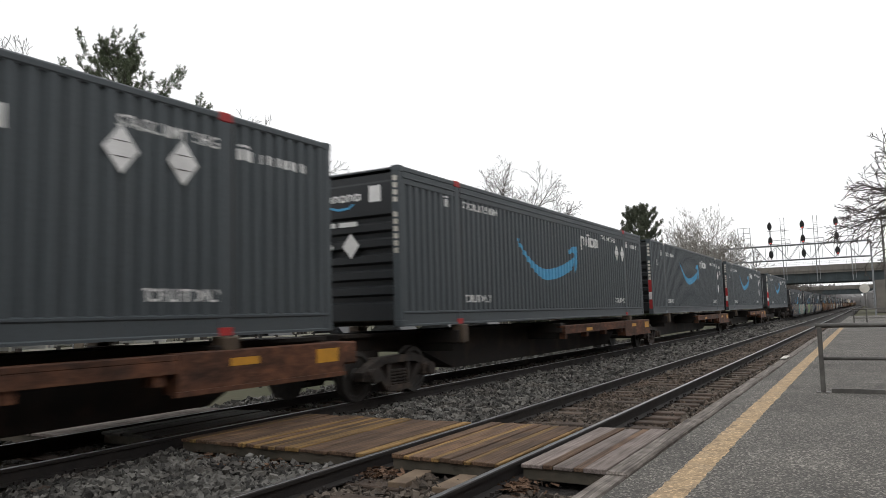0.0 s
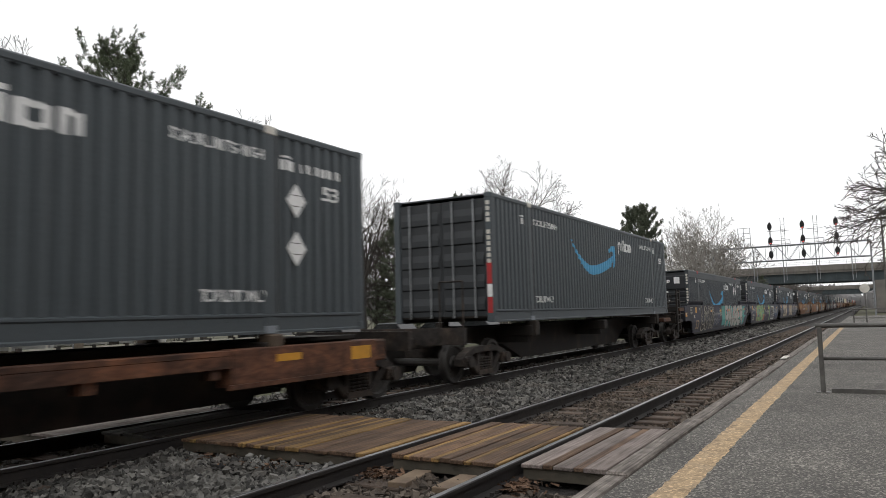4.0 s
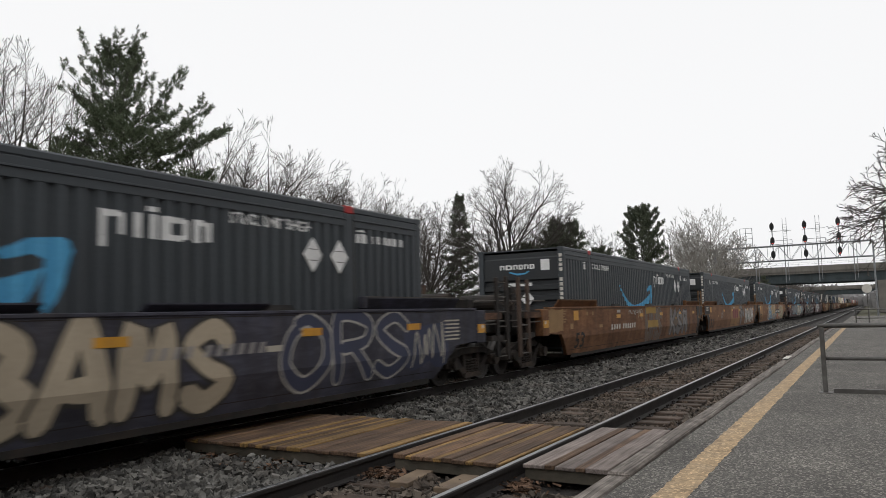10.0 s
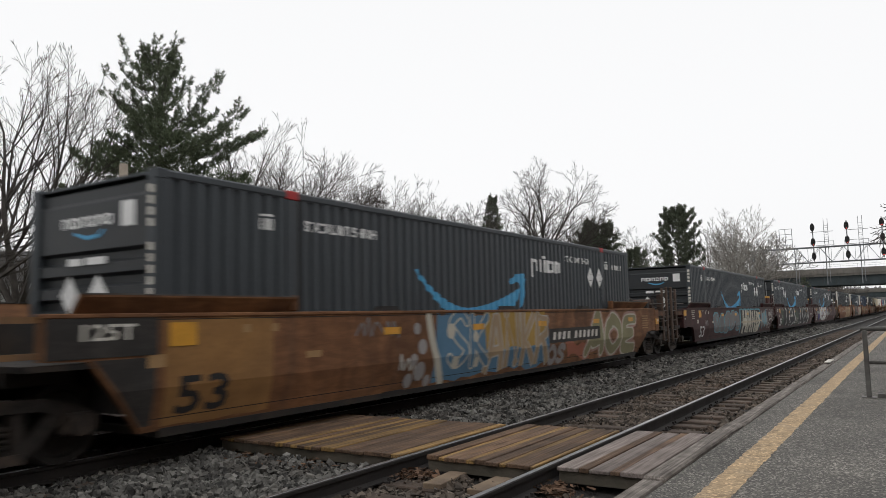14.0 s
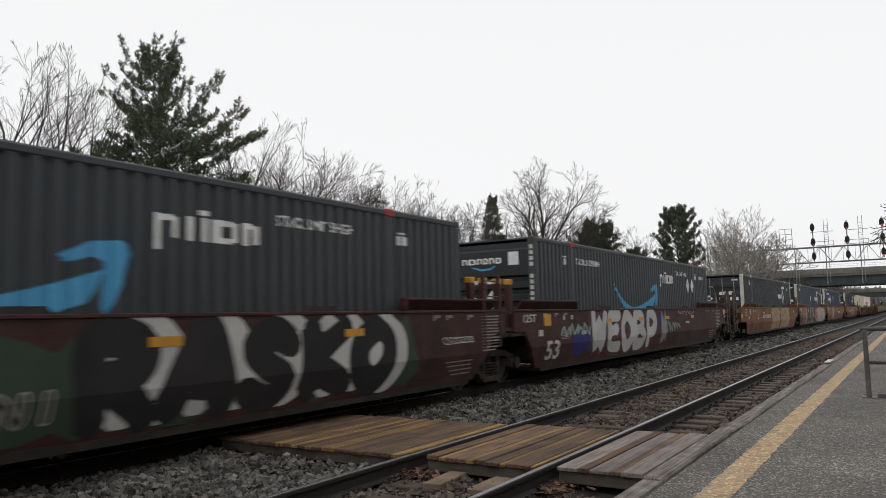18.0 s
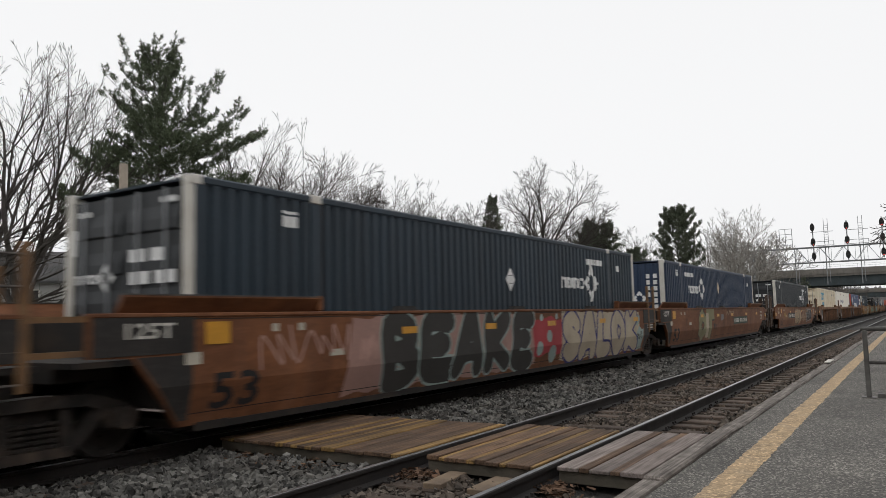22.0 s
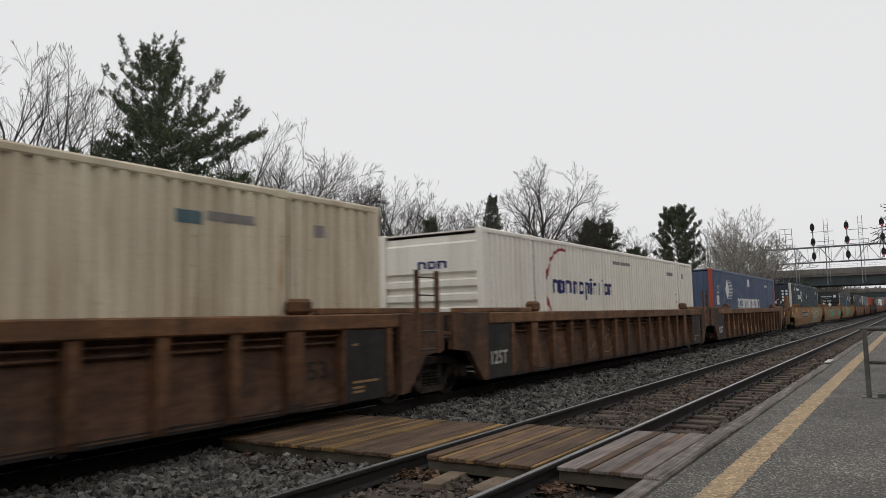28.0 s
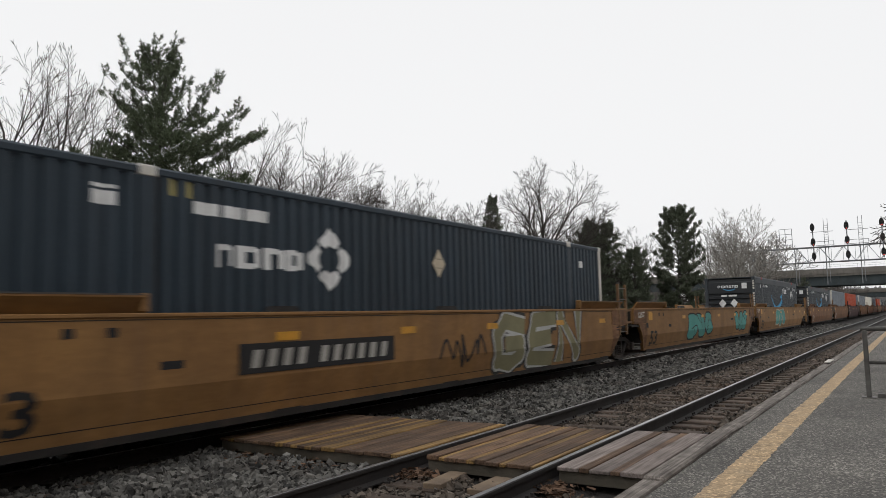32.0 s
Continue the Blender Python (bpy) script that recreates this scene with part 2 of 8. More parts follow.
C_GREY = mat("container_grey", (0.22, 0.24, 0.27), (0.18, 0.2, 0.22), 0.8, 25, 0.6, streak=1, dirt=0.2, bump=0.04)
POST_WHITE = mat("post_white", (0.64, 0.62, 0.57), (0.52, 0.49, 0.43), 2, 25, 0.65, dirt=0.4, grime=(0.25, 0.2, 0.15))
POST_RED = mat("post_orange_red", (0.48, 0.085, 0.05), (0.40, 0.075, 0.045), 2, 25, 0.65)
W_BLUE = mat("wagon_slate", (0.046, 0.047, 0.070), (0.034, 0.034, 0.045), 0.6, 18, 0.7, streak=1, dirt=0.45, grime=(0.05, 0.042, 0.037))
W_BROWN = mat("wagon_rust_brown", (0.200, 0.088, 0.034), (0.138, 0.062, 0.027), 0.7, 18, 0.75, streak=1, dirt=0.5, grime=(0.075, 0.048, 0.034))
W_MAROON = mat("wagon_maroon", (0.055, 0.018, 0.017), (0.042, 0.015, 0.015), 0.7, 18, 0.7, streak=1, dirt=0.4)
W_ORANGE = mat("wagon_orange_brown", (0.190, 0.072, 0.027), (0.125, 0.050, 0.022), 0.9, 18, 0.75, streak=1, dirt=0.4, grime=(0.17, 0.085, 0.05), contrast=0.7)
W_RUST = mat("wagon_ribbed_rust", (0.150, 0.074, 0.035), (0.098, 0.050, 0.028), 0.9, 18, 0.8, streak=1, dirt=0.5, grime=(0.075, 0.05, 0.037))
W_OCHRE = mat("wagon_ochre", (0.270, 0.138, 0.044), (0.210, 0.110, 0.040), 0.7, 18, 0.7, streak=1, dirt=0.3, grime=(0.15, 0.09, 0.06))
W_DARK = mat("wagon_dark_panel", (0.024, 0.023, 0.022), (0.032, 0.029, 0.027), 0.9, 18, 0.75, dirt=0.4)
SPINE_RUST = mat("spine_rust", (0.105, 0.046, 0.023), (0.062, 0.030, 0.019), 0.8, 18, 0.75, streak=1, dirt=0.45, grime=(0.06, 0.042, 0.034))


for m, k in ((W_ORANGE, 0.6), (W_BROWN, 0.8), (W_OCHRE, 0.28)):
    stain(m, (0.55, 0.50, 0.48), (1.35, 1.4, 1.45), k)
    stain(m, (0.8, 0.78, 0.76), (1.25, 1.3, 1.35), k, 9.0, (1.0, 0.25, 1.0), 0.42, 0.62)
stain(C_CREAM, (0.55, 0.36, 0.2), (1.04, 1.04, 1.04), 0.8, 2.6, (1.0, 1.3, 0.16), 0.3, 0.42)
stain(C_CREAM, (0.6, 0.42, 0.26), (1.02, 1.02, 1.02), 0.8, 7.0, (1.0, 1.0, 1.6), 0.3, 0.38)
stain(SPINE_RUST, (0.3, 0.3, 0.32), (1.7, 1.5, 1.35), 0.9, 2.2, (1.0, 0.5, 1.0), 0.34, 0.62)
stain(SPINE_RUST, (0.6, 0.6, 0.6), (1.5, 1.5, 1.5), 0.8, 11.0, (1.0, 0.4, 1.0), 0.42, 0.62)
stain(TRUCK, (0.55, 0.52, 0.5), (1.6, 1.5, 1.45), 0.9, 6.0, (1.0, 1.0, 1.0), 0.4, 0.62)
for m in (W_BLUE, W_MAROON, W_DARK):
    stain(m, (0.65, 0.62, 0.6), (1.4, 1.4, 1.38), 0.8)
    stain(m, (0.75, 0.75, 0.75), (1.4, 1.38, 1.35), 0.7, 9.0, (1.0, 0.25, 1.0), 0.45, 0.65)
for m in (C_NAVY, C_BLACK, C_BLUE, C_PACER, C_CREAM):
    stain(m, (0.82, 0.8, 0.78), (1.14, 1.15, 1.15), 0.8, 1.2, (1.0, 1.0, 0.18))


def paint(name, c):
    c = tuple(v * 0.9 for v in c)
    return mat("spray_" + name, c, tuple(v * 0.85 for v in c), 1.5, 25, 0.75, dirt=0.25, bump=0.03)


SP_CREAM, SP_WHITE = paint("cream", (0.56, 0.52, 0.43)), paint("white", (0.60, 0.60, 0.58))
SP_TEAL, SP_GREEN = paint("teal", (0.10, 0.36, 0.32)), paint("green", (0.28, 0.42, 0.16))
SP_CORAL, SP_BLACK = paint("coral", (0.42, 0.15, 0.09)), paint("black", (0.018, 0.018, 0.019))
SP_GREY, SP_BLUE = paint("grey", (0.33, 0.31, 0.30)), paint("blue", (0.10, 0.21, 0.32))
SP_TAN = paint("tan", (0.36, 0.22, 0.10))
SP_YELLOW, SP_SAND = paint("yellow", (0.42, 0.26, 0.06)), paint("sand", (0.40, 0.29, 0.18))
SP_RED, SP_MAROON = paint("red", (0.40, 0.05, 0.06)), paint("maroon", (0.22, 0.035, 0.045))
SP_DGREEN, SP_NAVY = paint("dark_green", (0.04, 0.065, 0.045)), paint("navy", (0.03, 0.03, 0.17))
SP_FADE = paint("faded_brown", (0.17, 0.12, 0.085))
SP_HAZE = paint("slate_overpaint", (0.055, 0.062, 0.105))
SP_PINK = paint("pink", (0.5, 0.3, 0.25))

# ---- mesh helpers ----
CACHE = {}


def box(bm, x0, x1, y0, y1, z0, z1, bevel=0.0):
    v = [bm.verts.new(p) for p in ((x0, y0, z0), (x1, y0, z0), (x1, y1, z0), (x0, y1, z0), (x0, y0, z1), (x1, y0, z1), (x1, y1, z1), (x0, y1, z1))]
    f = [bm.faces.new([v[i] for i in q]) for q in ((3, 2, 1, 0), (4, 5, 6, 7), (0, 1, 5, 4), (1, 2, 6, 5), (2, 3, 7, 6), (3, 0, 4, 7))]
    if bevel:
        bmesh.ops.bevel(bm, geom=list({e for a in f for e in a.edges}), offset=bevel, segments=1, affect="EDGES", profile=0.5)


def prism(bm, profile, a0, a1, axis="y"):
    """A closed outline swept from a0 to a1; the outline lies across the axis: (x, z) for y, (y, z) for x, (x, y) for z."""
    def at(p, a):
        return {"y": (p[0], a, p[1]), "x": (a, p[0], p[1]), "z": (p[0], p[1], a)}[axis]
    lo, hi = [bm.verts.new(at(p, a0)) for p in profile], [bm.verts.new(at(p, a1)) for p in profile]
    k = len(profile)
    for i in range(k):
        bm.faces.new((lo[i], lo[(i + 1) % k], hi[(i + 1) % k], hi[i]))
    bm.faces.new(lo[::-1])
    bm.faces.new(hi)


def tube(bm, p, q, r0, r1=None, n=8, caps=True):
    p, q = Vector(p), Vector(q)
    r1 = r0 if r1 is None else r1
    z = (q - p).normalized()
    x = z.orthogonal().normalized()
    y = z.cross(x)
    ring = [[bm.verts.new(c + (x * math.cos(t) + y * math.sin(t)) * r) for t in (2 * math.pi * i / n for i in range(n))] for c, r in ((p, r0), (q, r1))]
    for i in range(n):
        bm.faces.new((ring[0][i], ring[0][(i + 1) % n], ring[1][(i + 1) % n], ring[1][i]))
    if caps:
        bm.faces.new(ring[0][::-1])
        bm.faces.new(ring[1])


def mesh_of(bm, name="mesh", smooth=False):
    bmesh.ops.recalc_face_normals(bm, faces=bm.faces)
    me = bpy.data.meshes.new(name)
    if smooth:
        for f in bm.faces:
            f.smooth = True
    bm.to_mesh(me)
    bm.free()
    return me


def put(name, me, material, parent=None, label="", m=None):
    """Links a mesh as one object; the material sits on the object, so that alike meshes can be shared."""
    if not me.materials:
        me.materials.append(None)
    ob = new(name, me)
    ob.material_slots[0].link = "OBJECT"
    ob.material_slots[0].material = material
    if parent is not None:
        ob.parent = parent
    if m is not None:
        ob.matrix_basis = m
    if label:
        ob["label"] = label
    return ob


def part(name, bm, material, parent=None, label="", m=None, smooth=False):
    return put(name, mesh_of(bm, name, smooth), material, parent, label, m)


def shared(key, build, smooth=False):
    if key not in CACHE:
        bm = bmesh.new()
        build(bm)
        CACHE[key] = mesh_of(bm, key, smooth)
    return CACHE[key]


def spart(name, key, build, material, parent, label="", m=None, smooth=False):
    return put(name, shared(key, build, smooth), material, parent, label, m)


def thing(name, label, category, m=None, group="", kind=""):
    ob = new(name)
    ob.empty_display_size = 0.3
    if m is not None:
        ob.matrix_basis = m
    return tagged(ob, label, category, group, kind)


def boxes(*rows):
    def build(bm):
        for r in rows:
            box(bm, *r)
    return build


TAN = mat("worn_tan_steel", (0.095, 0.068, 0.045), (0.060, 0.044, 0.032), 3, 25, 0.75)
# far woods: the air's haze is mixed into this pale grey
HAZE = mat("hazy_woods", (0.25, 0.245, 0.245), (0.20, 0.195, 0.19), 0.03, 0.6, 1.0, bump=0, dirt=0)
BRICK = mat("brown_brick", (0.16, 0.085, 0.06), (0.12, 0.07, 0.052), 0.8, 25, 0.9)
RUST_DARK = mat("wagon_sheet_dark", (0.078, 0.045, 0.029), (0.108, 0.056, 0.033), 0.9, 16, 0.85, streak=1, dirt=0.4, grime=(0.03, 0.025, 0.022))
RUST_CHORD = mat("wagon_chord_rust", (0.185, 0.094, 0.044), (0.125, 0.064, 0.033), 0.9, 18, 0.8, streak=1, dirt=0.4, grime=(0.06, 0.042, 0.032))
for m in (W_RUST, RUST_DARK, RUST_CHORD):
    stain(m, (0.5, 0.48, 0.48), (1.5, 1.45, 1.4), 0.85)
    stain(m, (0.75, 0.75, 0.75), (1.35, 1.35, 1.35), 0.8, 9.0, (1.0, 0.25, 1.0), 0.42, 0.62)

# ---- ground, ballast and track ----
TRAIN_X, NEAR_X = -8.40, -3.81
GROUND_Z = -0.45


def flat(name, x0, x1, y0, y1, z, material, label, kind="structure", thick=0.2):
    bm = bmesh.new()
    box(bm, x0, x1, y0, y1, z - thick, z)
    return tagged(part(name, bm, material), label, name.split("_")[0], kind=kind)


def ground_sheet():
    bm = bmesh.new()
    xs = [-2500, -300, -120, -80, -60, -45, -35, -28, -22, -17, -14, -12.2, -11, -2.3, -1.9, 15, 40, 200, 2500]
    ys = [-2500, -200, -60, -20, -5, 0, 5, 10, 16, 24, 34, 50, 70, 100, 150, 200, 300, 500, 1000, 2500]
    rng = random.Random(3)
    grid = [[bm.verts.new((x, y, GROUND_Z - (0.12 if -11.5 < x < -1.8 else 0) + (rng.uniform(-0.08, 0.08) if -60 < x < -13 and -20 < y < 150 else 0))) for y in ys] for x in xs]
    for i in range(len(xs) - 1):
        for j in range(len(ys) - 1):
            bm.faces.new((grid[i][j], grid[i + 1][j], grid[i + 1][j + 1], grid[i][j + 1]))
    return tagged(part("ground", bm, GRASS, smooth=True), "thin winter grass and bare soil beside the railway", "ground", kind="structure")


ground_sheet()
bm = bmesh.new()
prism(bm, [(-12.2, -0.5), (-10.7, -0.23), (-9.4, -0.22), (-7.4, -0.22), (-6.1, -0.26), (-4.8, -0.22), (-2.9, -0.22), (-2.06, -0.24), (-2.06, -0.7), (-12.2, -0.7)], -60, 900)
tagged(part("ballast_bed", bm, BED_SHADED), "packed crushed-stone bed under both tracks, gap shade in its colour", "ballast", kind="structure")


def stones(name, x0, x1, y0, y1, per_m2, size, material, seed, top=-0.2, skip=None):
    """Loose ballast stones as one joined mesh of little faceted blocks."""
    r = np.random.RandomState(seed)
    k = int((x1 - x0) * (y1 - y0) * per_m2)
    c = np.stack([r.uniform(x0, x1, k), r.uniform(y0, y1, k), np.zeros(k)], 1)
    if skip:
        c = c[~((c[:, 0] > skip[0]) & (c[:, 0] < skip[1]) & (c[:, 1] > skip[2]) & (c[:, 1] < skip[3]))]
        k = len(c)
    c[:, 2] = top + 0.018 * np.sin(c[:, 0] * 5.1 + c[:, 1] * 2.3) + 0.015 * np.sin(c[:, 1] * 4.3) + r.uniform(-0.045, 0.03, k)
    corner = np.array([[-1, -1, -1], [1, -1, -1], [1, 1, -1], [-1, 1, -1], [-1, -1, 1], [1, -1, 1], [1, 1, 1], [-1, 1, 1]], float)
    v = corner[None] * (1 + r.uniform(-0.5, 0.3, (k, 8, 3))) * (size * r.uniform(0.4, 1.25, (k, 1, 3)) * r.uniform(0.6, 1.3, (k, 1, 1)) * 0.5)
    q = r.normal(size=(k, 4))
    q /= np.linalg.norm(q, axis=1)[:, None]
    w, x, y, z = q.T
    m = np.stack([1 - 2 * (y * y + z * z), 2 * (x * y - z * w), 2 * (x * z + y * w), 2 * (x * y + z * w), 1 - 2 * (x * x + z * z), 2 * (y * z - x * w),
                  2 * (x * z - y * w), 2 * (y * z + x * w), 1 - 2 * (x * x + y * y)], 1).reshape(k, 3, 3)
    v = np.einsum("kij,kvj->kvi", m, v) + c[:, None]
    quad = np.array([[3, 2, 1, 0], [4, 5, 6, 7], [0, 1, 5, 4], [1, 2, 6, 5], [2, 3, 7, 6], [3, 0, 4, 7]])
    f = (quad[None] + 8 * np.arange(k)[:, None, None]).reshape(-1, 4)
    me = bpy.data.meshes.new(name)
    me.from_pydata(v.reshape(-1, 3).tolist(), [], f.tolist())
    return tagged(put(name, me, material), "loose crushed grey ballast stones between the rails", "ballast", kind="stuff")


X_SKIP = (-14.5, -2.0, 6.25, 8.9)
stones("ballast_stones", -7.5, -4.68, 2.8, 6.3, 820, 0.062, STONE, 1, -0.185, X_SKIP)
stones("ballast_stones", -7.5, -4.68, 8.7, 16, 560, 0.066, STONE, 10, -0.185, X_SKIP)
stones("ballast_stones", -7.5, -4.68, 16, 32, 230, 0.09, STONE, 2, -0.185)
stones("ballast_stones", -7.5, -4.68, 32, 80, 50, 0.15, STONE, 3, -0.19)
stones("ballast_stones", -4.44, -3.16, 3.4, 16, 520, 0.054, STONE_BROWN, 4, -0.198, X_SKIP)
stones("ballast_stones", -4.44, -3.16, 16, 45, 150, 0.08, STONE_BROWN, 5, -0.205)
stones("ballast_stones", -2.96, -2.08, 3.4, 16, 400, 0.05, STONE_BROWN, 6, -0.228, X_SKIP)
stones("ballast_stones", -2.96, -2.08, 16, 45, 140, 0.075, STONE_BROWN, 7, -0.232)
stones("ballast_stones", -9.05, -7.72, 2.4, 30, 120, 0.075, STONE, 8, -0.205, X_SKIP)
stones("ballast_stones", -11.2, -9.25, 3, 40, 90, 0.085, STONE, 9, -0.215, X_SKIP)


for x0, x1, m, sd in ((-7.5, -4.68, STONE, 21), (-4.44, -3.16, STONE_BROWN, 22), (-2.96, -2.08, STONE_BROWN, 23), (-9.05, -7.72, STONE, 24)):
    stones("ballast_stones", x0, x1, -12, 2.8, 110, 0.09, m, sd, -0.195)


def rail_profile(bm):
    prism(bm, [(-0.07, -0.172), (0.07, -0.172), (0.07, -0.16), (0.01, -0.14), (0.01, -0.045), (0.036, -0.036), (0.036, -0.006), (0.028, 0.0), (-0.028, 0.0),
               (-0.036, -0.006), (-0.036, -0.036), (-0.01, -0.045), (-0.01, -0.14), (-0.07, -0.16)], -60, 900)


def head_band(bm):
    prism(bm, [(-0.024, -0.001), (0.024, -0.001), (0.022, 0.003), (-0.022, 0.003)], -60, 900)


def tie_block(bm):
    box(bm, -1.3, 1.3, -0.115, 0.115, -0.2, 0, 0.012)


def plate_block(bm):
    box(bm, -0.12, 0.12, -0.09, 0.09, 0, 0.014)
    for sx in (-0.095, 0.095):
        for sy in (-0.05, 0.05):
            box(bm, sx - 0.014, sx + 0.014, sy - 0.014, sy + 0.014, 0.01, 0.045)


def track(name, x, first, count, label):
    t = thing(name, label, "railway track", pose(x, 0, 0), kind="structure")
    for s in (-0.7525, 0.7525):
        r = spart("rail", "rail_profile", rail_profile, RAIL_SIDE, t, m=pose(s, 0, 0))
        spart("running_band", "head_band", head_band, RAIL_TOP, r, "polished running band of the rail head")
    rng = random.Random(int(-x * 10))
    for i in range(count):
        y = first + 0.53 * i
        if 6.2 < y < 8.9:
            continue
        k = spart("tie", "tie_block", tie_block, TIE, t, m=pose(rng.uniform(-0.04, 0.04), y, -0.172, rz=rng.uniform(-1.2, 1.2)))
        if 2 < y < 26:
            for s in (-0.7525, 0.7525):
                spart("tie_plate", "plate_block", plate_block, RAIL_SIDE, k, m=pose(s, 0, 0.002))
    return t


track("track_near", NEAR_X, -12.11, 137, "empty railway track with rusty rails on wooden ties")
track("track_train", TRAIN_X, -12.01, 107, "railway track under the freight train, on wooden ties")

# ---- timber crossing ----


def crossing(x0, x1, y0, y1, widths, tones, label, seed, top=0.0, thick=0.13):
    p = thing("crossing_panel", label, "crossing panel", pose((x0 + x1) / 2, (y0 + y1) / 2, top - thick), group="timber crossing panels")
    rng = random.Random(seed)
    for fy in (y0 + 0.05, y1 - 0.13):
        bm = bmesh.new()
        box(bm, (x0 - x1) / 2 + 0.01, (x1 - x0) / 2 - 0.01, fy - (y0 + y1) / 2, fy - (y0 + y1) / 2 + 0.08, -0.03, thick - 0.047, 0.006)
        part("bearer", bm, PLANK_EDGE, p, "mossy grey timber bearer")
    for k in range(3):
        bm = bmesh.new()
        by = (y0 - y1) / 2 + (k + 0.7) * (y1 - y0) / 3.5
        box(bm, (x0 - x1) / 2 + 0.02, (x1 - x0) / 2 - 0.02, by, by + 0.2, -0.03, thick - 0.047)
        part("bearer", bm, PLANK_EDGE, p)
    x, i = x0, 0
    while x < x1 - 0.02:
        w = min(widths[i % len(widths)], x1 - x)
        if x1 - x - w < 0.05:
            w = x1 - x
        bm = bmesh.new()
        d = rng.uniform(-0.012, 0.004)
        box(bm, x - (x0 + x1) / 2 + 0.004, x + w - (x0 + x1) / 2 - 0.004, y0 - (y0 + y1) / 2 + rng.uniform(0, 0.03), (y1 - y0) / 2 + rng.uniform(-0.03, 0.02), thick - 0.045, thick + d, 0.006)
        part("plank", bm, tones[i % len(tones)], p)
        x += w
        i += 1
    return p


crossing(-7.46, -4.66, 6.32, 8.72, (0.16, 0.1, 0.2, 0.24, 0.2, 0.09, 0.1, 0.13, 0.11, 0.12, 0.1, 0.14, 0.2, 0.22, 0.2, 0.2), (PLANK, PLANK_TAN, PLANK, PLANK, PLANK, PLANK, PLANK_TAN, PLANK, PLANK_TAN, PLANK, PLANK_TAN, PLANK, PLANK_TAN, PLANK, PLANK, PLANK),
         "worn brown timber crossing panel with ochre strips between the tracks", 1, 0.0)
crossing(-4.40, -3.15, 6.42, 8.85, (0.15, 0.08, 0.14, 0.12, 0.09, 0.13), (PLANK, PLANK_TAN, PLANK, PLANK, PLANK_TAN, PLANK), "brown timber crossing panel between the near rails", 2, 0.0)
crossing(-2.97, -2.07, 6.52, 8.95, (0.22, 0.1, 0.2, 0.1), (PLANK_GREY, PLANK), "grey timber crossing panel beside the platform", 3, 0.0)
crossing(-9.0, -7.8, 6.32, 8.72, (0.22, 0.2), (PLANK_SHADED,), "oil-dark timber crossing panel between the rails of the train's track, the train's shade in its colour", 4, 0.0)
crossing(-14.4, -9.3, 5.95, 8.85, (0.24, 0.22), (PLANK_GREY,), "pale grey timber crossing panel on the far side", 5, -0.02)
for bx, by, a in ((-3.96, 6.13, 6), (-3.45, 6.11, 2)):
    bm = bmesh.new()
    box(bm, -0.095, 0.095, -0.29, 0.29, 0, 0.055, 0.006)
    tagged(part("timber_block", bm, PLANK_PALE, m=pose(bx, by, -0.178, rz=a)), "short loose offcut of brown timber between the rails", "timber", group="loose timber blocks")

r = np.random.RandomState(12)
k = 700
c = np.concatenate([np.stack([r.normal(-4.35, 0.12, 250), r.normal(6.22, 0.12, 250)], 1), np.stack([r.normal(-6.3, 0.5, 250), r.normal(6.15, 0.12, 250)], 1), np.stack([r.normal(-2.9, 0.15, 200), r.normal(6.3, 0.12, 200)], 1)])
d = r.normal(size=(k, 2, 3)) * (0.03, 0.03, 0.012)
m3 = np.concatenate([c, r.uniform(-0.175, -0.13, (k, 1))], 1)
v = np.stack([m3 - d[:, 0], m3 + d[:, 1] * 0.5, m3 + d[:, 0], m3 - d[:, 1] * 0.5 + (0, 0, 0.01)], 1).reshape(-1, 3)
me = bpy.data.meshes.new("leaf_litter")
me.from_pydata(v.tolist(), [], (np.arange(k)[:, None] * 4 + np.arange(4)[None]).tolist())
tagged(put("leaf_litter", me, mat("dead_leaves", (0.13, 0.075, 0.045), (0.08, 0.048, 0.032), 8, 30, 0.9, island=0.5)), "dry brown leaves caught against the crossing timbers", "leaf litter", kind="stuff")

# ---- platform ----
bm = bmesh.new()
box(bm, -1.87, 9, -40, 96, -0.5, 0.0)
tagged(part("platform", bm, ASPHALT), "worn grey asphalt station platform", "platform", kind="structure")
stripe = thing("yellow_line", "worn yellow safety line painted along the platform edge", "painted line", pose(-1.415, 0, 0), kind="structure")
rng = random.Random(5)
for i in range(30):
    bm = bmesh.new()
    n, y0 = 24, -6 + 2.0 * i
    rows = [[bm.verts.new((s * (0.126 + rng.uniform(-0.014, 0.008)), y0 + 1.995 * j / n, z)) for s in (-1, 1)] for j in range(n + 1) for z in (0.004,)]
    for j in range(n):
        bm.faces.new((rows[j][0], rows[j][1], rows[j + 1][1], rows[j + 1][0]))
    part("stripe", bm, YELLOW_PAINT, stripe)
edge = thing("platform_edge", "weathered grey timber beams along the platform edge", "platform edge", pose(-1.965, 0, 0), kind="structure")
y, i = -8.0, 0
while y < 62:
    ln = (3.1, 4.6, 2.9, 3.7)[i % 4] if y > 10 or y < 4 else 9.72 - y if y < 9.7 else 3.0
    bm = bmesh.new()
    box(bm, -0.1, 0.092, 0.006, ln - 0.006, -0.28, 0.026 + rng.uniform(-0.014, 0.014), 0.018)
    part("beam", bm, BEAM_WOOD, edge, m=pose(rng.uniform(-0.018, 0.012), y, 0, rz=rng.uniform(-0.25, 0.25)))
    y += ln
    i += 1
bm = bmesh.new()
box(bm, -0.07, 0.06, 0, 1.1, 0, 0.02, 0.004)
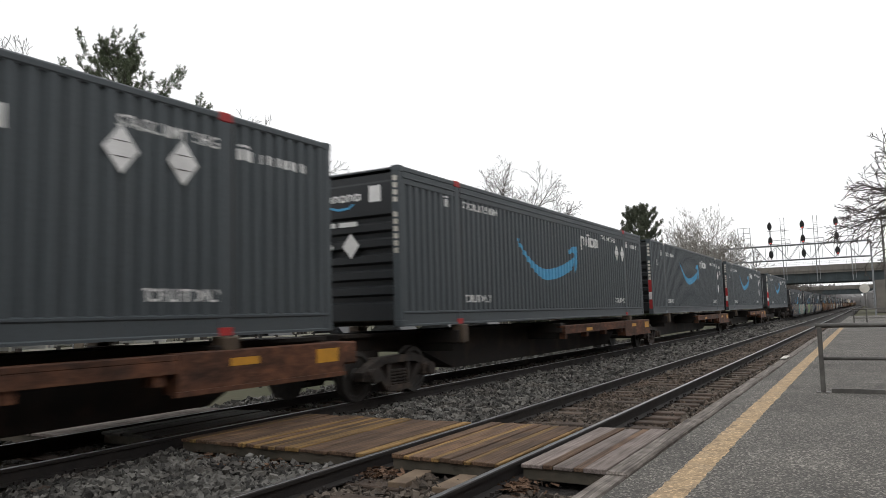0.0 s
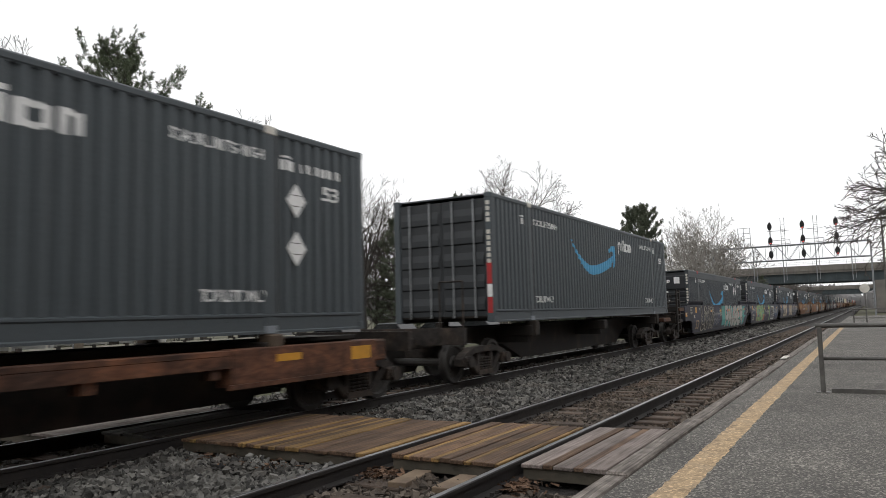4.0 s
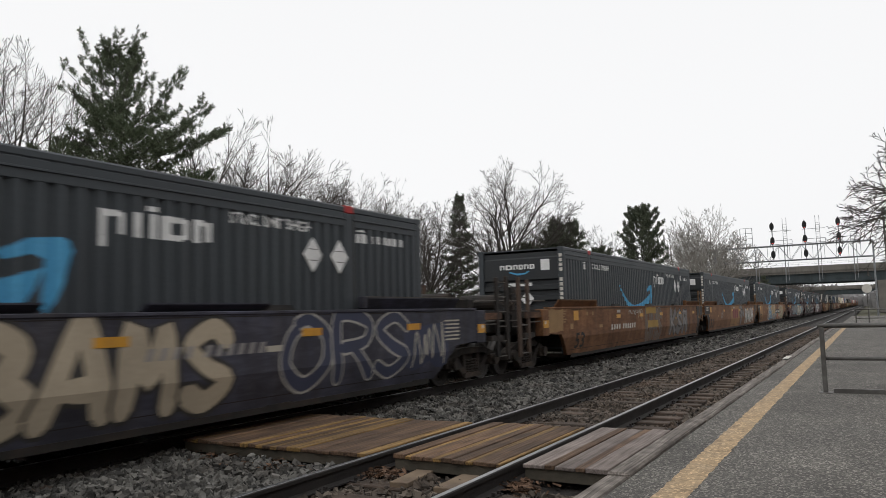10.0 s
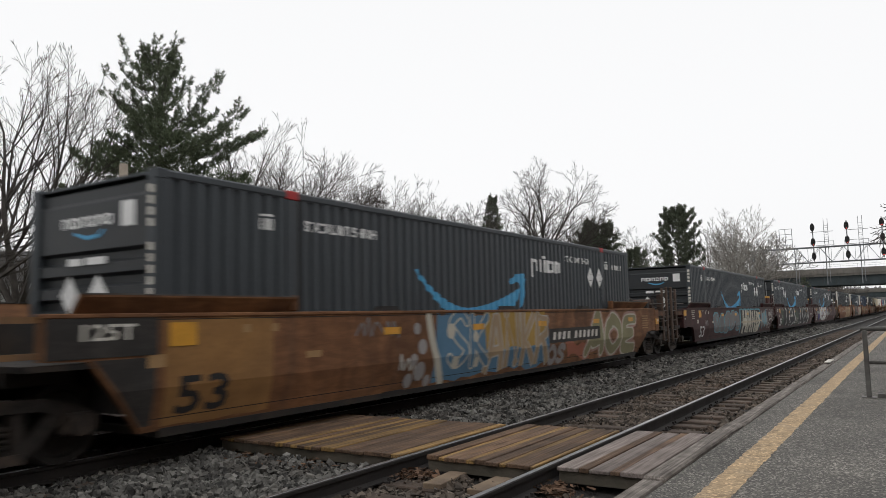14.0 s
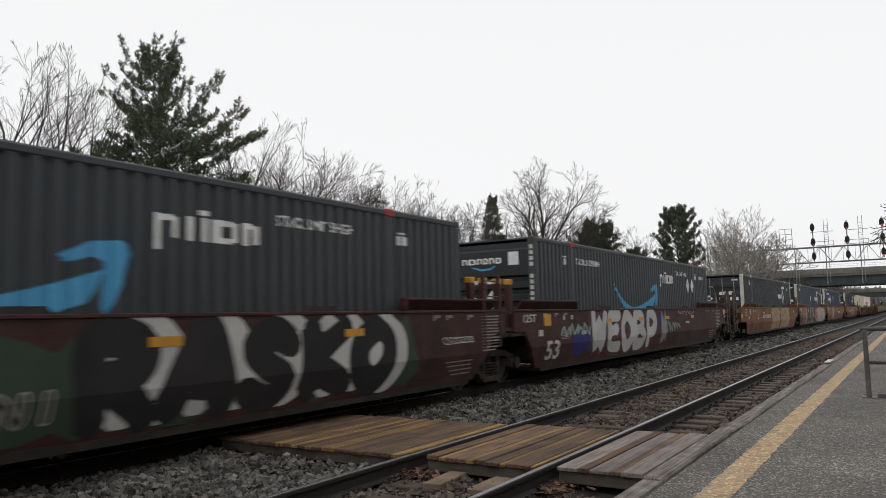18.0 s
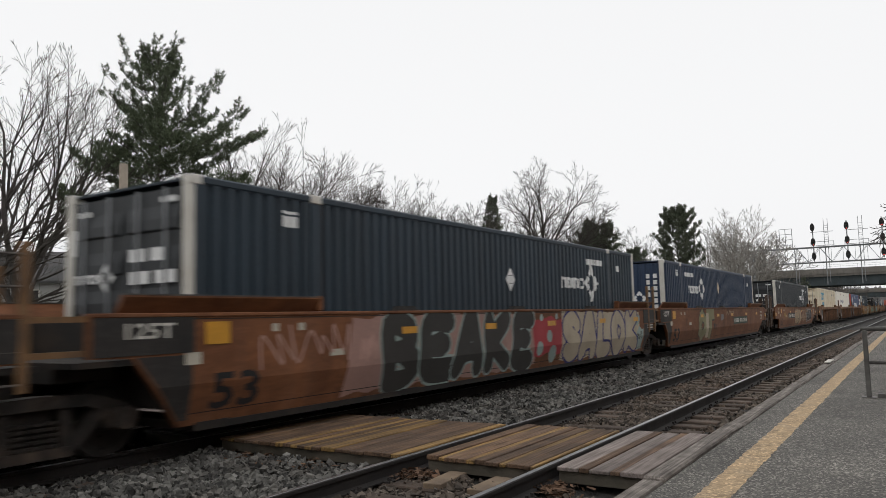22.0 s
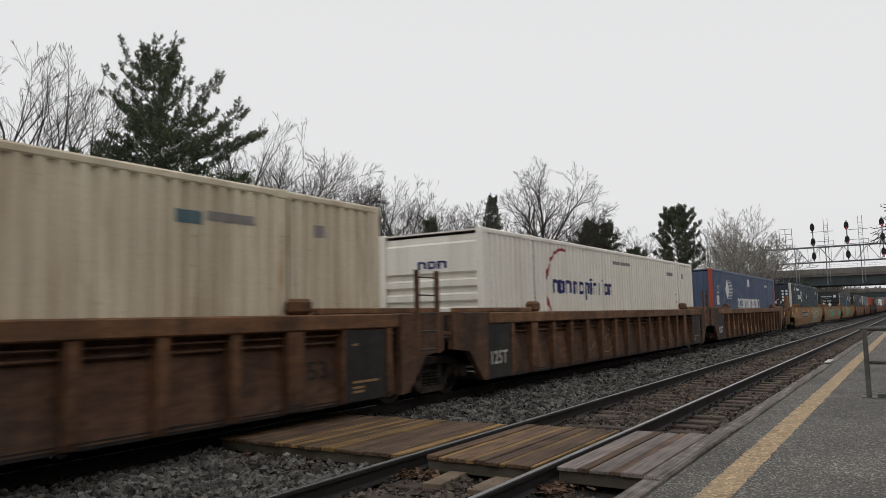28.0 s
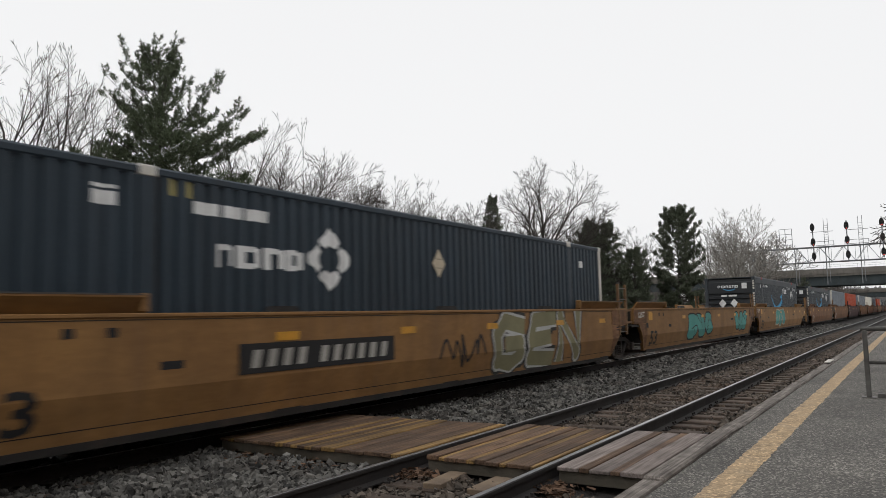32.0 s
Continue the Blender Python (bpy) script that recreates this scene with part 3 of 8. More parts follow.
tagged(part("white_board", bm, POST_WHITE, m=pose(-1.98, 21.0, 0.042)), "short white-painted board on the platform edge", "board")


def handrail(x, y, length, label):
    h = thing("handrail", label, "handrail", pose(x, y, 0), group="platform handrails")
    for px in (0.0, length):
        p = part("post", (lambda b: (box(b, px - 0.035, px + 0.035, -0.035, 0.035, 0, 1.06, 0.006), b)[1])(bmesh.new()), STEEL_RAIL, h)
        part("base_plate", (lambda b: (box(b, px - 0.1, px + 0.1, -0.1, 0.1, 0, 0.012), b)[1])(bmesh.new()), STEEL_RAIL, p)
    for z, r in ((1.08, 0.038), (0.55, 0.028)):
        bm = bmesh.new()
        tube(bm, (-0.06 if z > 1 else 0.0, 0, z), (length + (0.06 if z > 1 else 0), 0, z), r, n=12)
        part("rail", bm, STEEL_RAIL, h, smooth=True)
    bm = bmesh.new()
    box(bm, 0.12, length - 0.05, -0.03, 0.03, 0.0, 0.07)
    part("kick_bar", bm, STEEL_RAIL, h)
    return h


handrail(-0.71, 13.51, 2.6, "grey steel pipe handrail standing on the asphalt platform")
handrail(-0.75, 50.0, 3.5, "grey steel pipe handrail further along the platform")

# ---- signal gantry ----


def gantry(y, xl, xr, zb, zt):
    g = thing("signal_gantry", "galvanised lattice signal gantry spanning the tracks", "signal gantry", pose((xl + xr) / 2, y, GROUND_Z))
    cx, gz = (xl + xr) / 2, GROUND_Z

    def add(name, rows, mt=GALV, label="", parent=g):
        b = bmesh.new()
        for p, q, r in rows:
            tube(b, (p[0] - cx, p[1], p[2] - gz), (q[0] - cx, q[1], q[2] - gz), r, n=6)
        return part(name, b, mt, parent, label)
    for x in (xl, xr):
        for d in (-0.6, 0.6):
            add("leg", [((x, d, gz), (x, d, zt), 0.10)])
        add("leg_bracing", [((x, -0.6, gz + 1.6 * i), (x, 0.6, gz + 1.6 * (i + 1)), 0.04) for i in range(5)])
    for z in (zb, zt):
        for d in (-0.6, 0.6):
            add("chord", [((xl, d, z), (xr, d, z), 0.07)])
    n = 14
    w = (xr - xl) / n
    for i in range(n):
        a = xl + i * w
        add("lattice", [((a, -0.6, zb if i % 2 else zt), (a + w, -0.6, zt if i % 2 else zb), 0.028), ((a, 0.6, zb if i % 2 else zt), (a + w, 0.6, zt if i % 2 else zb), 0.028),
                        ((a, -0.6, zb), (a, 0.6, zb), 0.022), ((a, -0.6, zb), (a, -0.6, zt), 0.025)])
    for x in (-12.8, -9.2, -5.3, -1.3):
        add("hanger", [((x, 0.6, zb - 2.85), (x, 0.6, zt), 0.06), ((x + 0.35, 0.6, zb - 2.6), (x + 0.35, 0.6, zt), 0.035)])
    return g


GY = 105.0
gantry(GY, -17.8, 0.85, 7.25, 9.2)
LENS = glow("red_signal_lamp", (1.0, 0.10, 0.09), 1.6)


def signal(x, heads, lit, top):
    s = thing("railway_signal", "black railway signal heads on a galvanised mast, showing red", "railway signal", pose(x, GY - 0.95, 8.9), group="gantry signals")

    def add(name, rows, mt=GALV, parent=s):
        b = bmesh.new()
        for p, q, r in rows:
            tube(b, p, q, r, n=6)
        return part(name, b, mt, parent)
    add("mast", [((0, 0, heads[-1] - 9.6), (0, 0, top - 8.9), 0.07), ((0, 0, 0), (0, 0.5, 0), 0.05)])
    add("ladder", [((1.25 + d, 0.5, 0), (1.25 + d, 0.5, top - 8.4), 0.03) for d in (0, 0.45)] + [((1.25, 0.5, 0.3 * i), (1.7, 0.5, 0.3 * i), 0.02) for i in range(1, 11)])
    add("platform_rail", [((-0.3, 0.1, z), (2.3, 0.1, z), 0.03) for z in (0.45, 0.95, 2.2)] + [((q, 0.1, 0), (q, 0.1, 0.95), 0.03) for q in (-0.3, 2.3)])
    for i, z in enumerate(heads):
        b = bmesh.new()
        ring = [(0.27 * math.cos(t), 0.5 * math.sin(t)) for t in (2 * math.pi * j / 20 for j in range(20))]
        prism(b, [(p, q + z - 8.9) for p, q in ring], -0.2, -0.14)
        box(b, -0.15, 0.15, -0.14, 0.14, z - 8.9 - 0.3, z - 8.9 + 0.3)
        h = part("signal_head", b, BLACK, s)
        for dz in (-0.24, 0.05, 0.34):
            b = bmesh.new()
            prism(b, [(0.11 * math.cos(t), dz + z - 8.9 + 0.11 * math.sin(t) - 0.05) for t in (math.pi * j / 8 - 0.2 for j in range(11))], -0.42, -0.2)
            part("hood", b, BLACK, h)
        if lit[i]:
            b = bmesh.new()
            prism(b, [(0.10 * math.cos(t), z - 8.9 - 0.30 + 0.10 * math.sin(t)) for t in (2 * math.pi * j / 12 for j in range(12))], -0.3, -0.22)
            part("lens", b, LENS, h, "lit red signal lens")
    return s


signal(-10.4, (11.7, 9.83, 8.02), (0, 1, 0), 12.3)
signal(-6.57, (11.65, 9.85, 8.0), (1, 1, 0), 12.3)
signal(-2.76, (11.75, 9.92, 8.1), (1, 1, 1), 12.4)
cage = thing("gantry_cage", "empty galvanised railed platform on the signal gantry", "service platform", pose(-13.8, GY - 0.4, 9.2))
bm = bmesh.new()
for px in (-0.6, 0.1, 0.9):
    tube(bm, (px, 0, 0), (px, 0, 2.6), 0.04, n=6)
for z in (0.5, 1.2, 1.9, 2.6):
    tube(bm, (-0.6, 0, z), (0.9, 0, z), 0.03, n=6)
part("cage_rails", bm, GALV, cage)
sp = thing("disc_sign", "round white marker disc on a short post", "railway sign", pose(-0.1, 62.0, GROUND_Z))
bm = bmesh.new()
tube(bm, (0, 0, 0), (0, 0, 2.6), 0.05)
part("post", bm, STEEL_RAIL, sp)
bm = bmesh.new()
prism(bm, [(0.33 * math.cos(t), 3.0 + 0.33 * math.sin(t) - 0.05) for t in (2 * math.pi * j / 20 for j in range(20))], -0.08, -0.05)
part("disc", bm, POST_WHITE, sp)

# ---- overpass ----


def overpass(y0, y1, x0, x1, under, label, pier_x, right_x):
    o = thing("road_bridge", label, "bridge", pose(0, y0, GROUND_Z))
    h = under - GROUND_Z
    bm = bmesh.new()
    box(bm, x0, x1, 0, y1 - y0, h + 1.85, h + 2.3)
    part("deck", bm, CONCRETE, o)
    for i in range(5):
        gy = 0.4 + (y1 - y0 - 0.8) * i / 4
        bm = bmesh.new()
        box(bm, x0, x1, gy - 0.02, gy + 0.02, h, h + 1.85)
        box(bm, x0, x1, gy - 0.2, gy + 0.2, h, h + 0.06)
        for j in range(int((x1 - x0) / 2.5)):
            box(bm, x0 + 2.5 * j, x0 + 2.5 * j + 0.04, gy - 0.18, gy + 0.18, h + 0.06, h + 1.85)
        part("girder", bm, GREEN_STEEL, o)
    for yy in (0.0, y1 - y0 - 0.3):
        bm = bmesh.new()
        box(bm, x0, x1, yy - 0.15, yy + 0.3, h + 2.304, h + 3.4)
        part("parapet", bm, CONCRETE, o)
    bm = bmesh.new()
    for j in range(int((x1 - x0) / 3)):
        tube(bm, (x0 + 3 * j, 0.1, h + 3.35), (x0 + 3 * j, 0.1, h + 4.2), 0.02, n=5)
    for z in (3.8, 4.15):
        tube(bm, (x0, 0.1, h + z), (x1, 0.1, h + z), 0.016, n=5)
    part("railing", bm, GALV, o)
    for px in pier_x:
        bm = bmesh.new()
        for j in range(3):
            tube(bm, (px, 1.5 + j * (y1 - y0 - 3) / 2, 0), (px, 1.5 + j * (y1 - y0 - 3) / 2, h - 0.9), 0.45, n=14)
        box(bm, px - 0.5, px + 0.5, 0.5, y1 - y0 - 0.5, h - 0.9, h - 0.004)
        part("pier", bm, CONCRETE, o)
    bm = bmesh.new()
    box(bm, right_x, right_x + 12, 0.1, y1 - y0 - 0.1, 0, h - 0.004)
    part("abutment", bm, CONCRETE, o)
    bm = bmesh.new()
    box(bm, x0, x0 + 12, 0.1, y1 - y0 - 0.1, 0, h - 0.004)
    part("abutment", bm, CONCRETE, o)
    return o


overpass(165, 178, -60, 45, 5.85, "grey concrete road bridge on dark green steel girders over the railway", (-21.0,), 1.6)
overpass(330, 340, -80, 45, 5.2, "distant pale concrete bridge over the railway", (-24.0,), 4.0)


# an unseen plain wall behind the camera, added to hold back low sky light
bm = bmesh.new()
box(bm, 9.0, 9.4, -40, 36, -0.5, 7.0)
tagged(part("wall_station", bm, BRICK), "unseen plain brown brick wall added behind the platform to block sky light", "wall", kind="structure")


def far_woods(name, pts, z, seed, step=3.0):
    """An uneven line of winter woods on the horizon, with depth; the haze is in its colour."""
    r = random.Random(seed)
    bm = bmesh.new()
    for (ax, ay), (bx, by) in zip(pts, pts[1:]):
        d = math.hypot(bx - ax, by - ay)
        k = int(d / step)
        for i in range(k):
            t = (i + r.random()) / k
            x, y = ax + (bx - ax) * t + r.uniform(-12, 12), ay + (by - ay) * t + r.uniform(-12, 12)
            h, w = z * r.uniform(0.55, 1.1), r.uniform(2.0, 5.0)
            ring = [bm.verts.new((x + w * math.cos(a) * r.uniform(0.6, 1.1), y + w * math.sin(a) * r.uniform(0.6, 1.1), GROUND_Z)) for a in (0, 1.26, 2.5, 3.77, 5.0)]
            mid = [bm.verts.new((x + w * 1.1 * math.cos(a) * r.uniform(0.6, 1.1), y + w * 1.1 * math.sin(a) * r.uniform(0.6, 1.1), h * r.uniform(0.5, 0.8))) for a in (0, 1.26, 2.5, 3.77, 5.0)]
            tip = [bm.verts.new((x + w * 0.4 * math.cos(a) * r.uniform(0.3, 1.3), y + w * 0.4 * math.sin(a) * r.uniform(0.3, 1.3), h * r.uniform(0.85, 1.05))) for a in (0, 1.26, 2.5, 3.77, 5.0)]
            for lo, hi in ((ring, mid), (mid, tip)):
                for j in range(5):
                    bm.faces.new((lo[j], lo[(j + 1) % 5], hi[(j + 1) % 5], hi[j]))
            bm.faces.new(tip)
    return tagged(part(name, bm, HAZE), "grey-brown winter woods in the distance, haze put into their colour", "woods", kind="stuff")


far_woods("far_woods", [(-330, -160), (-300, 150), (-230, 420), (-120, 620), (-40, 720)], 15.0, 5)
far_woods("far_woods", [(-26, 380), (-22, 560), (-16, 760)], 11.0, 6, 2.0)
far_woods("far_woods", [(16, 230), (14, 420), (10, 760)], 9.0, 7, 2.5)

lp = thing("lamp_pole", "thin grey lighting pole beside the platform", "lamp post", pose(1.25, 60.0, GROUND_Z))
bm = bmesh.new()
tube(bm, (0, 0, 0), (0, 0, 8.6), 0.09, 0.06)
part("pole", bm, STEEL_RAIL, lp)
bm = bmesh.new()
tube(bm, (0, 0, 8.5), (1.2, 0, 8.8), 0.04)
part("arm", bm, STEEL_RAIL, lp)

# ---- freight train ----
SPEED = 13.134
L, W, H = 16.15, 2.59, 2.9
PITCH = 0.225
RIB = [(0.0, 0.0), (0.105, 0.0), (0.13, -0.045), (0.195, -0.045)]


def rib_depth(y):
    u = (y - 0.12) % PITCH
    pts = RIB + [(PITCH, 0.0)]
    for (a, d), (b, e) in zip(pts, pts[1:]):
        if u <= b:
            return d + (e - d) * (u - a) / (b - a)
    return 0.0


def rib_breaks(y0, y1):
    k = int((y0 - 0.12) / PITCH) - 1
    out = []
    while 0.12 + k * PITCH < y1:
        out += [0.12 + k * PITCH + u for u, _ in RIB]
        k += 1
    return [y for y in out if y0 < y < y1]


def sheet(bm, y0, y1, z0, z1, x):
    ys = [y0] + rib_breaks(y0, y1) + [y1]
    cols = [[bm.verts.new((x + rib_depth(y), y, z)) for z in (z0, z1)] for y in ys]
    for a, b in zip(cols, cols[1:]):
        bm.faces.new((a[0], b[0], b[1], a[1]))


def lay(bm, breaks, axis, fn):
    """Cuts flat faces, drawn in the (y, z) plane, at the breaks and lays them on a folded side wall: x = fn(y, z)."""
    no = (0, 1, 0) if axis == "y" else (0, 0, 1)
    for b in breaks:
        co = (0, b, 0) if axis == "y" else (0, 0, b)
        bmesh.ops.bisect_plane(bm, geom=bm.verts[:] + bm.edges[:] + bm.faces[:], plane_co=co, plane_no=no)
    for v in bm.verts:
        v.co.x += fn(v.co.y, v.co.z)


def letters(bm, text, y, z, height, width=None):
    """Built-in font, drawn in the (y, z) plane; y, z: lower left corner."""
    cu = bpy.data.curves.new("letters", "FONT")
    cu.body, cu.size, cu.resolution_u, cu.offset = text, 1.0, 2, 0.02
    ob = bpy.data.objects.new("letters", cu)
    me = ob.to_mesh()
    vs = np.array([v.co[:2] for v in me.vertices])
    lo, hi = vs.min(0), vs.max(0)
    k = height / (hi[1] - lo[1])
    kw = width / (hi[0] - lo[0]) if width else k
    made = [bm.verts.new((0, y + (v[0] - lo[0]) * kw, z + (v[1] - lo[1]) * k)) for v in vs]
    for p in me.polygons:
        bm.faces.new([made[i] for i in p.vertices])
    ob.to_mesh_clear()
    bpy.data.objects.remove(ob)
    bpy.data.curves.remove(cu)


def rect(bm, y0, y1, z0, z1, x=0.0):
    bm.faces.new([bm.verts.new((x, *p)) for p in ((y0, z0), (y1, z0), (y1, z1), (y0, z1))])


def poly(bm, pts, x=0.0):
    bm.faces.new([bm.verts.new((x, *p)) for p in pts])


def on_ribs(build, name):
    def made(bm):
        build(bm)
        ys = [v.co.y for v in bm.verts]
        lay(bm, rib_breaks(min(ys), max(ys)), "y", lambda y, z: W / 2 - 0.006 + rib_depth(y) + 0.004)
    return made


def smile(bm, dz=0.0):
    """A curved stroke that swells and rises into a hooked arrow tip."""
    n = 26
    lo, hi = [], []
    for i in range(n + 1):
        a = i / n
        low = 1.27 + 0.93 * abs(max(0.0, 0.47 - a) / 0.47) ** 1.75 + 0.36 * (max(0.0, a - 0.47) / 0.53) ** 1.8
        top = 1.55 + 0.64 * abs(max(0.0, 0.43 - a) / 0.43) ** 1.9 + 0.42 * (max(0.0, a - 0.43) / 0.57) ** 1.7
        y = 5.07 + 3.78 * a
        lo.append(bm.verts.new((0, y, low + dz)))
        hi.append(bm.verts.new((0, y + 0.09 + 0.06 * a, max(top, low + 0.02) + dz)))
    for i in range(n):
        bm.faces.new((lo[i], lo[i + 1], hi[i + 1], hi[i]))
    for q in ([(8.5, 2.10), (8.6, 2.03), (8.88, 2.10), (8.86, 2.26)], [(8.88, 2.10), (9.0, 2.05), (9.18, 2.29), (8.86, 2.26)], [(9.0, 2.05), (9.33, 2.15), (9.30, 2.26), (9.18, 2.29)],
              [(9.0, 2.05), (8.99, 1.85), (9.26, 1.9), (9.33, 2.15)], [(8.99, 1.85), (8.97, 1.56), (9.06, 1.49), (9.26, 1.9)]):
        poly(bm, [(y, z + dz) for y, z in q])


def wordmark(bm, y, z, w, h, gaps=(0.26, 0.12, 0.1, 0.32, 0.2), low=(0,), tall=(2,)):
    """Plain white blocks of the size of a short wordmark."""
    s = sum(gaps) + 0.05 * (len(gaps) - 1)
    x = y
    for i, g in enumerate(gaps):
        b = g / s * w
        top, k = z + h * 0.8, 0.3 * b
        if b < 0.16 * w * 1.0 and g < 0.15:
            rect(bm, x + 0.2 * b, x + 0.8 * b, z, top)
        else:
            rect(bm, x, x + k, z, top)
            rect(bm, x + b - k, x + b, z + 0.06 * h, top - 0.06 * h)
            rect(bm, x + k, x + b - k, top - 0.2 * h, top)
            if i % 2:
                rect(bm, x + k, x + b - k, z, z + 0.2 * h)
        if i in low:
            rect(bm, x, x + b * 0.3, z - h * 0.35, z - 0.002)
        if i in tall:
            rect(bm, x, x + b, z + h * 0.88, z + h * 1.05)
        x += b + 0.05 / s * w


def bars(bm, y, z, widths, h, gap=0.05):
    for w in widths:
        rect(bm, y, y + w, z, z + h)
        y += w + gap


def diamond(bm, y, z, r):
    poly(bm, [(y - r * 0.82, z), (y, z - r), (y + r * 0.82, z), (y, z + r)])


def plate(key, y, z, r, parent, mt=None):
    """A flat diamond plate held off the ribs, with two thin dark clips across it."""
    def slab(b):
        out = [(y - r * 0.82, z), (y, z - r), (y + r * 0.82, z), (y, z + r)]
        prism(b, out, W / 2 - 0.002, W / 2 + 0.006, "x")
    p = spart("placard", "m_dia_" + key, slab, mt or WHITE, parent, "white diamond placard holder")
    for dz in (-0.32 * r, 0.32 * r):
        spart("clip", "m_clip_%s%.2f" % (key, dz), lambda b: box(b, W / 2 + 0.006, W / 2 + 0.009, y - 0.36 * r, y + 0.36 * r, z + dz - 0.006, z + dz + 0.006), HOSE_DARK, p)


TAPE = mat("yellow_tape", (0.42, 0.36, 0.14), (0.34, 0.29, 0.12), 4, 30, 0.6, dirt=0.3)
HOSE_DARK = mat("placard_clip", (0.09, 0.085, 0.08), (0.06, 0.055, 0.05), 4, 30, 0.7)


def mark(name, key, build, material, parent, label="", ribs=True):
    return spart(name, key, on_ribs(build, key) if ribs else build, material, parent, label)


def end_mark(name, key, build, material, parent, label="", y=-0.012):
    """A marking drawn in (x, z) on the container's front end."""
    def made(bm):
        build(bm)
        for v in bm.verts:
            v.co = Vector((v.co.y, y, v.co.z))
    return spart(name, key, made, material, parent, label)


def c_shell(c, col, post, end, ribs_end=True):
    spart("side_wall", "c_side", lambda b: sheet(b, 0.12, L - 0.12, 0.16, H - 0.09, W / 2 - 0.006), col, c)
    spart("side_wall", "c_side", None, col, c, m=pose(0, L, 0, rz=180))
    spart("roof", "c_roof", boxes((-W / 2 + 0.02, W / 2 - 0.02, 0.04, L - 0.04, H - 0.05, H - 0.018)), col, c)
    spart("floor", "c_floor", boxes((-W / 2 + 0.03, W / 2 - 0.03, 0.05, L - 0.05, 0.1, 0.16), *[(-W / 2 + 0.06, W / 2 - 0.06, 0.5 + i * 0.9, 0.56 + i * 0.9, 0.02, 0.1) for i in range(17)]), UNDER, c)
    for m in (None, pose(0, L, 0, rz=180)):
        spart("bottom_rail", "c_brail", lambda b: prism(b, [(W / 2 - 0.06, 0.0), (W / 2 + 0.008, 0.0), (W / 2 + 0.008, 0.03), (W / 2 - 0.008, 0.045), (W / 2 - 0.008, 0.215), (W / 2 + 0.010, 0.235), (W / 2 + 0.010, 0.26), (W / 2 - 0.03, 0.28), (W / 2 - 0.06, 0.28)], 0.1, L - 0.1), col, c, m=m)
        spart("top_rail", "c_trail", lambda b: prism(b, [(W / 2 - 0.07, H - 0.11), (W / 2 - 0.01, H - 0.11), (W / 2 + 0.004, H - 0.09), (W / 2 + 0.004, H - 0.03), (W / 2 - 0.02, H - 0.005), (W / 2 - 0.07, H - 0.005)], 0.1, L - 0.1), col, c, m=m)
    for i, y in enumerate((0.0, L - 0.16)):
        for x in (-W / 2, W / 2 - 0.16):
            spart("corner_post", "c_post%d" % i, boxes((0, 0.16, 0, 0.06 if i == 0 else 0.16, 0.1, H - 0.1, 0.012)) if i else boxes((0, 0.16, 0, 0.07, 0.1, H - 0.1, 0.012)), post, c, m=pose(x, y, 0))
            if not i:
                spart("post_back", "c_postb", boxes((0.002, 0.158, 0.07, 0.16, 0.1, H - 0.1)), col, c, m=pose(x, y, 0))
            for z in (0, H - 0.12):
                spart("corner_casting", "c_cast", boxes((-0.004, 0.166, -0.004, 0.166, 0, 0.12, 0.01)), post, c, m=pose(x, y, z))
    for y in (2.05, L - 2.27):
        for x, s in ((W / 2 - 0.05, 1), (-W / 2 - 0.004, -1)):
            post_at = spart("lift_post", "c_lift", boxes((0, 0.054, 0, 0.22, 0.05, H - 0.12, 0.008)), col, c, m=pose(x, y, 0))
            if s > 0:
                # a black strip paints the shadow line along the post's seam
                spart("joint", "c_shadow_line", boxes((0.046, 0.052, 0.221, 0.245, 0.28, H - 0.12)), UNDER, post_at)


def c_front(c, col):
    """A front end with level pressed ribs under a plain panel."""
    def build(b):
        prof = [(-0.02, 0.12), (-0.02, 0.3)]
        z = 0.3
        while z < 1.95:
            prof += [(-0.02, z + 0.12), (-0.10, z + 0.16), (-0.10, z + 0.25), (-0.02, z + 0.29)]
            z += 0.29
        prof += [(-0.02, 2.62), (-0.05, 2.66), (-0.05, 2.79)]
        cols = [[b.verts.new((x, 0.02 - p, z)) for x in (-W / 2 + 0.15, W / 2 - 0.15)] for p, z in prof]
        for p, q in zip(cols, cols[1:]):
            b.faces.new((p[0], p[1], q[1], q[0]))
    spart("front_wall", "c_front", build, col, c)


def c_doors(c, col, rod=GALV):
    for x0, key in ((-W / 2 + 0.15, "l"), (0.004, "r")):
        def build(b):
            w = W / 2 - 0.16
            box(b, 0, w, 0.03, 0.08, 0.14, H - 0.13)
        d = spart("door", "c_door", build, col, c, m=pose(x0, 0, 0))
        for z in (0.25, 0.75, 1.25, 1.75, 2.25):
            spart("door_rib", "c_drib", lambda b: prism(b, [(0.032, 0.0), (-0.002, 0.03), (-0.002, 0.16), (0.034, 0.34)], 0.06, W / 2 - 0.22, "x"), col, d, m=pose(0, 0, z))
        for rx in (0.3, 0.85):
            spart("lock_rod", "c_rod", lambda b: tube(b, (0, -0.02, 0.1), (0, -0.02, H - 0.12), 0.02, n=8), rod, d, "steel lock rod", m=pose(rx, 0, 0))


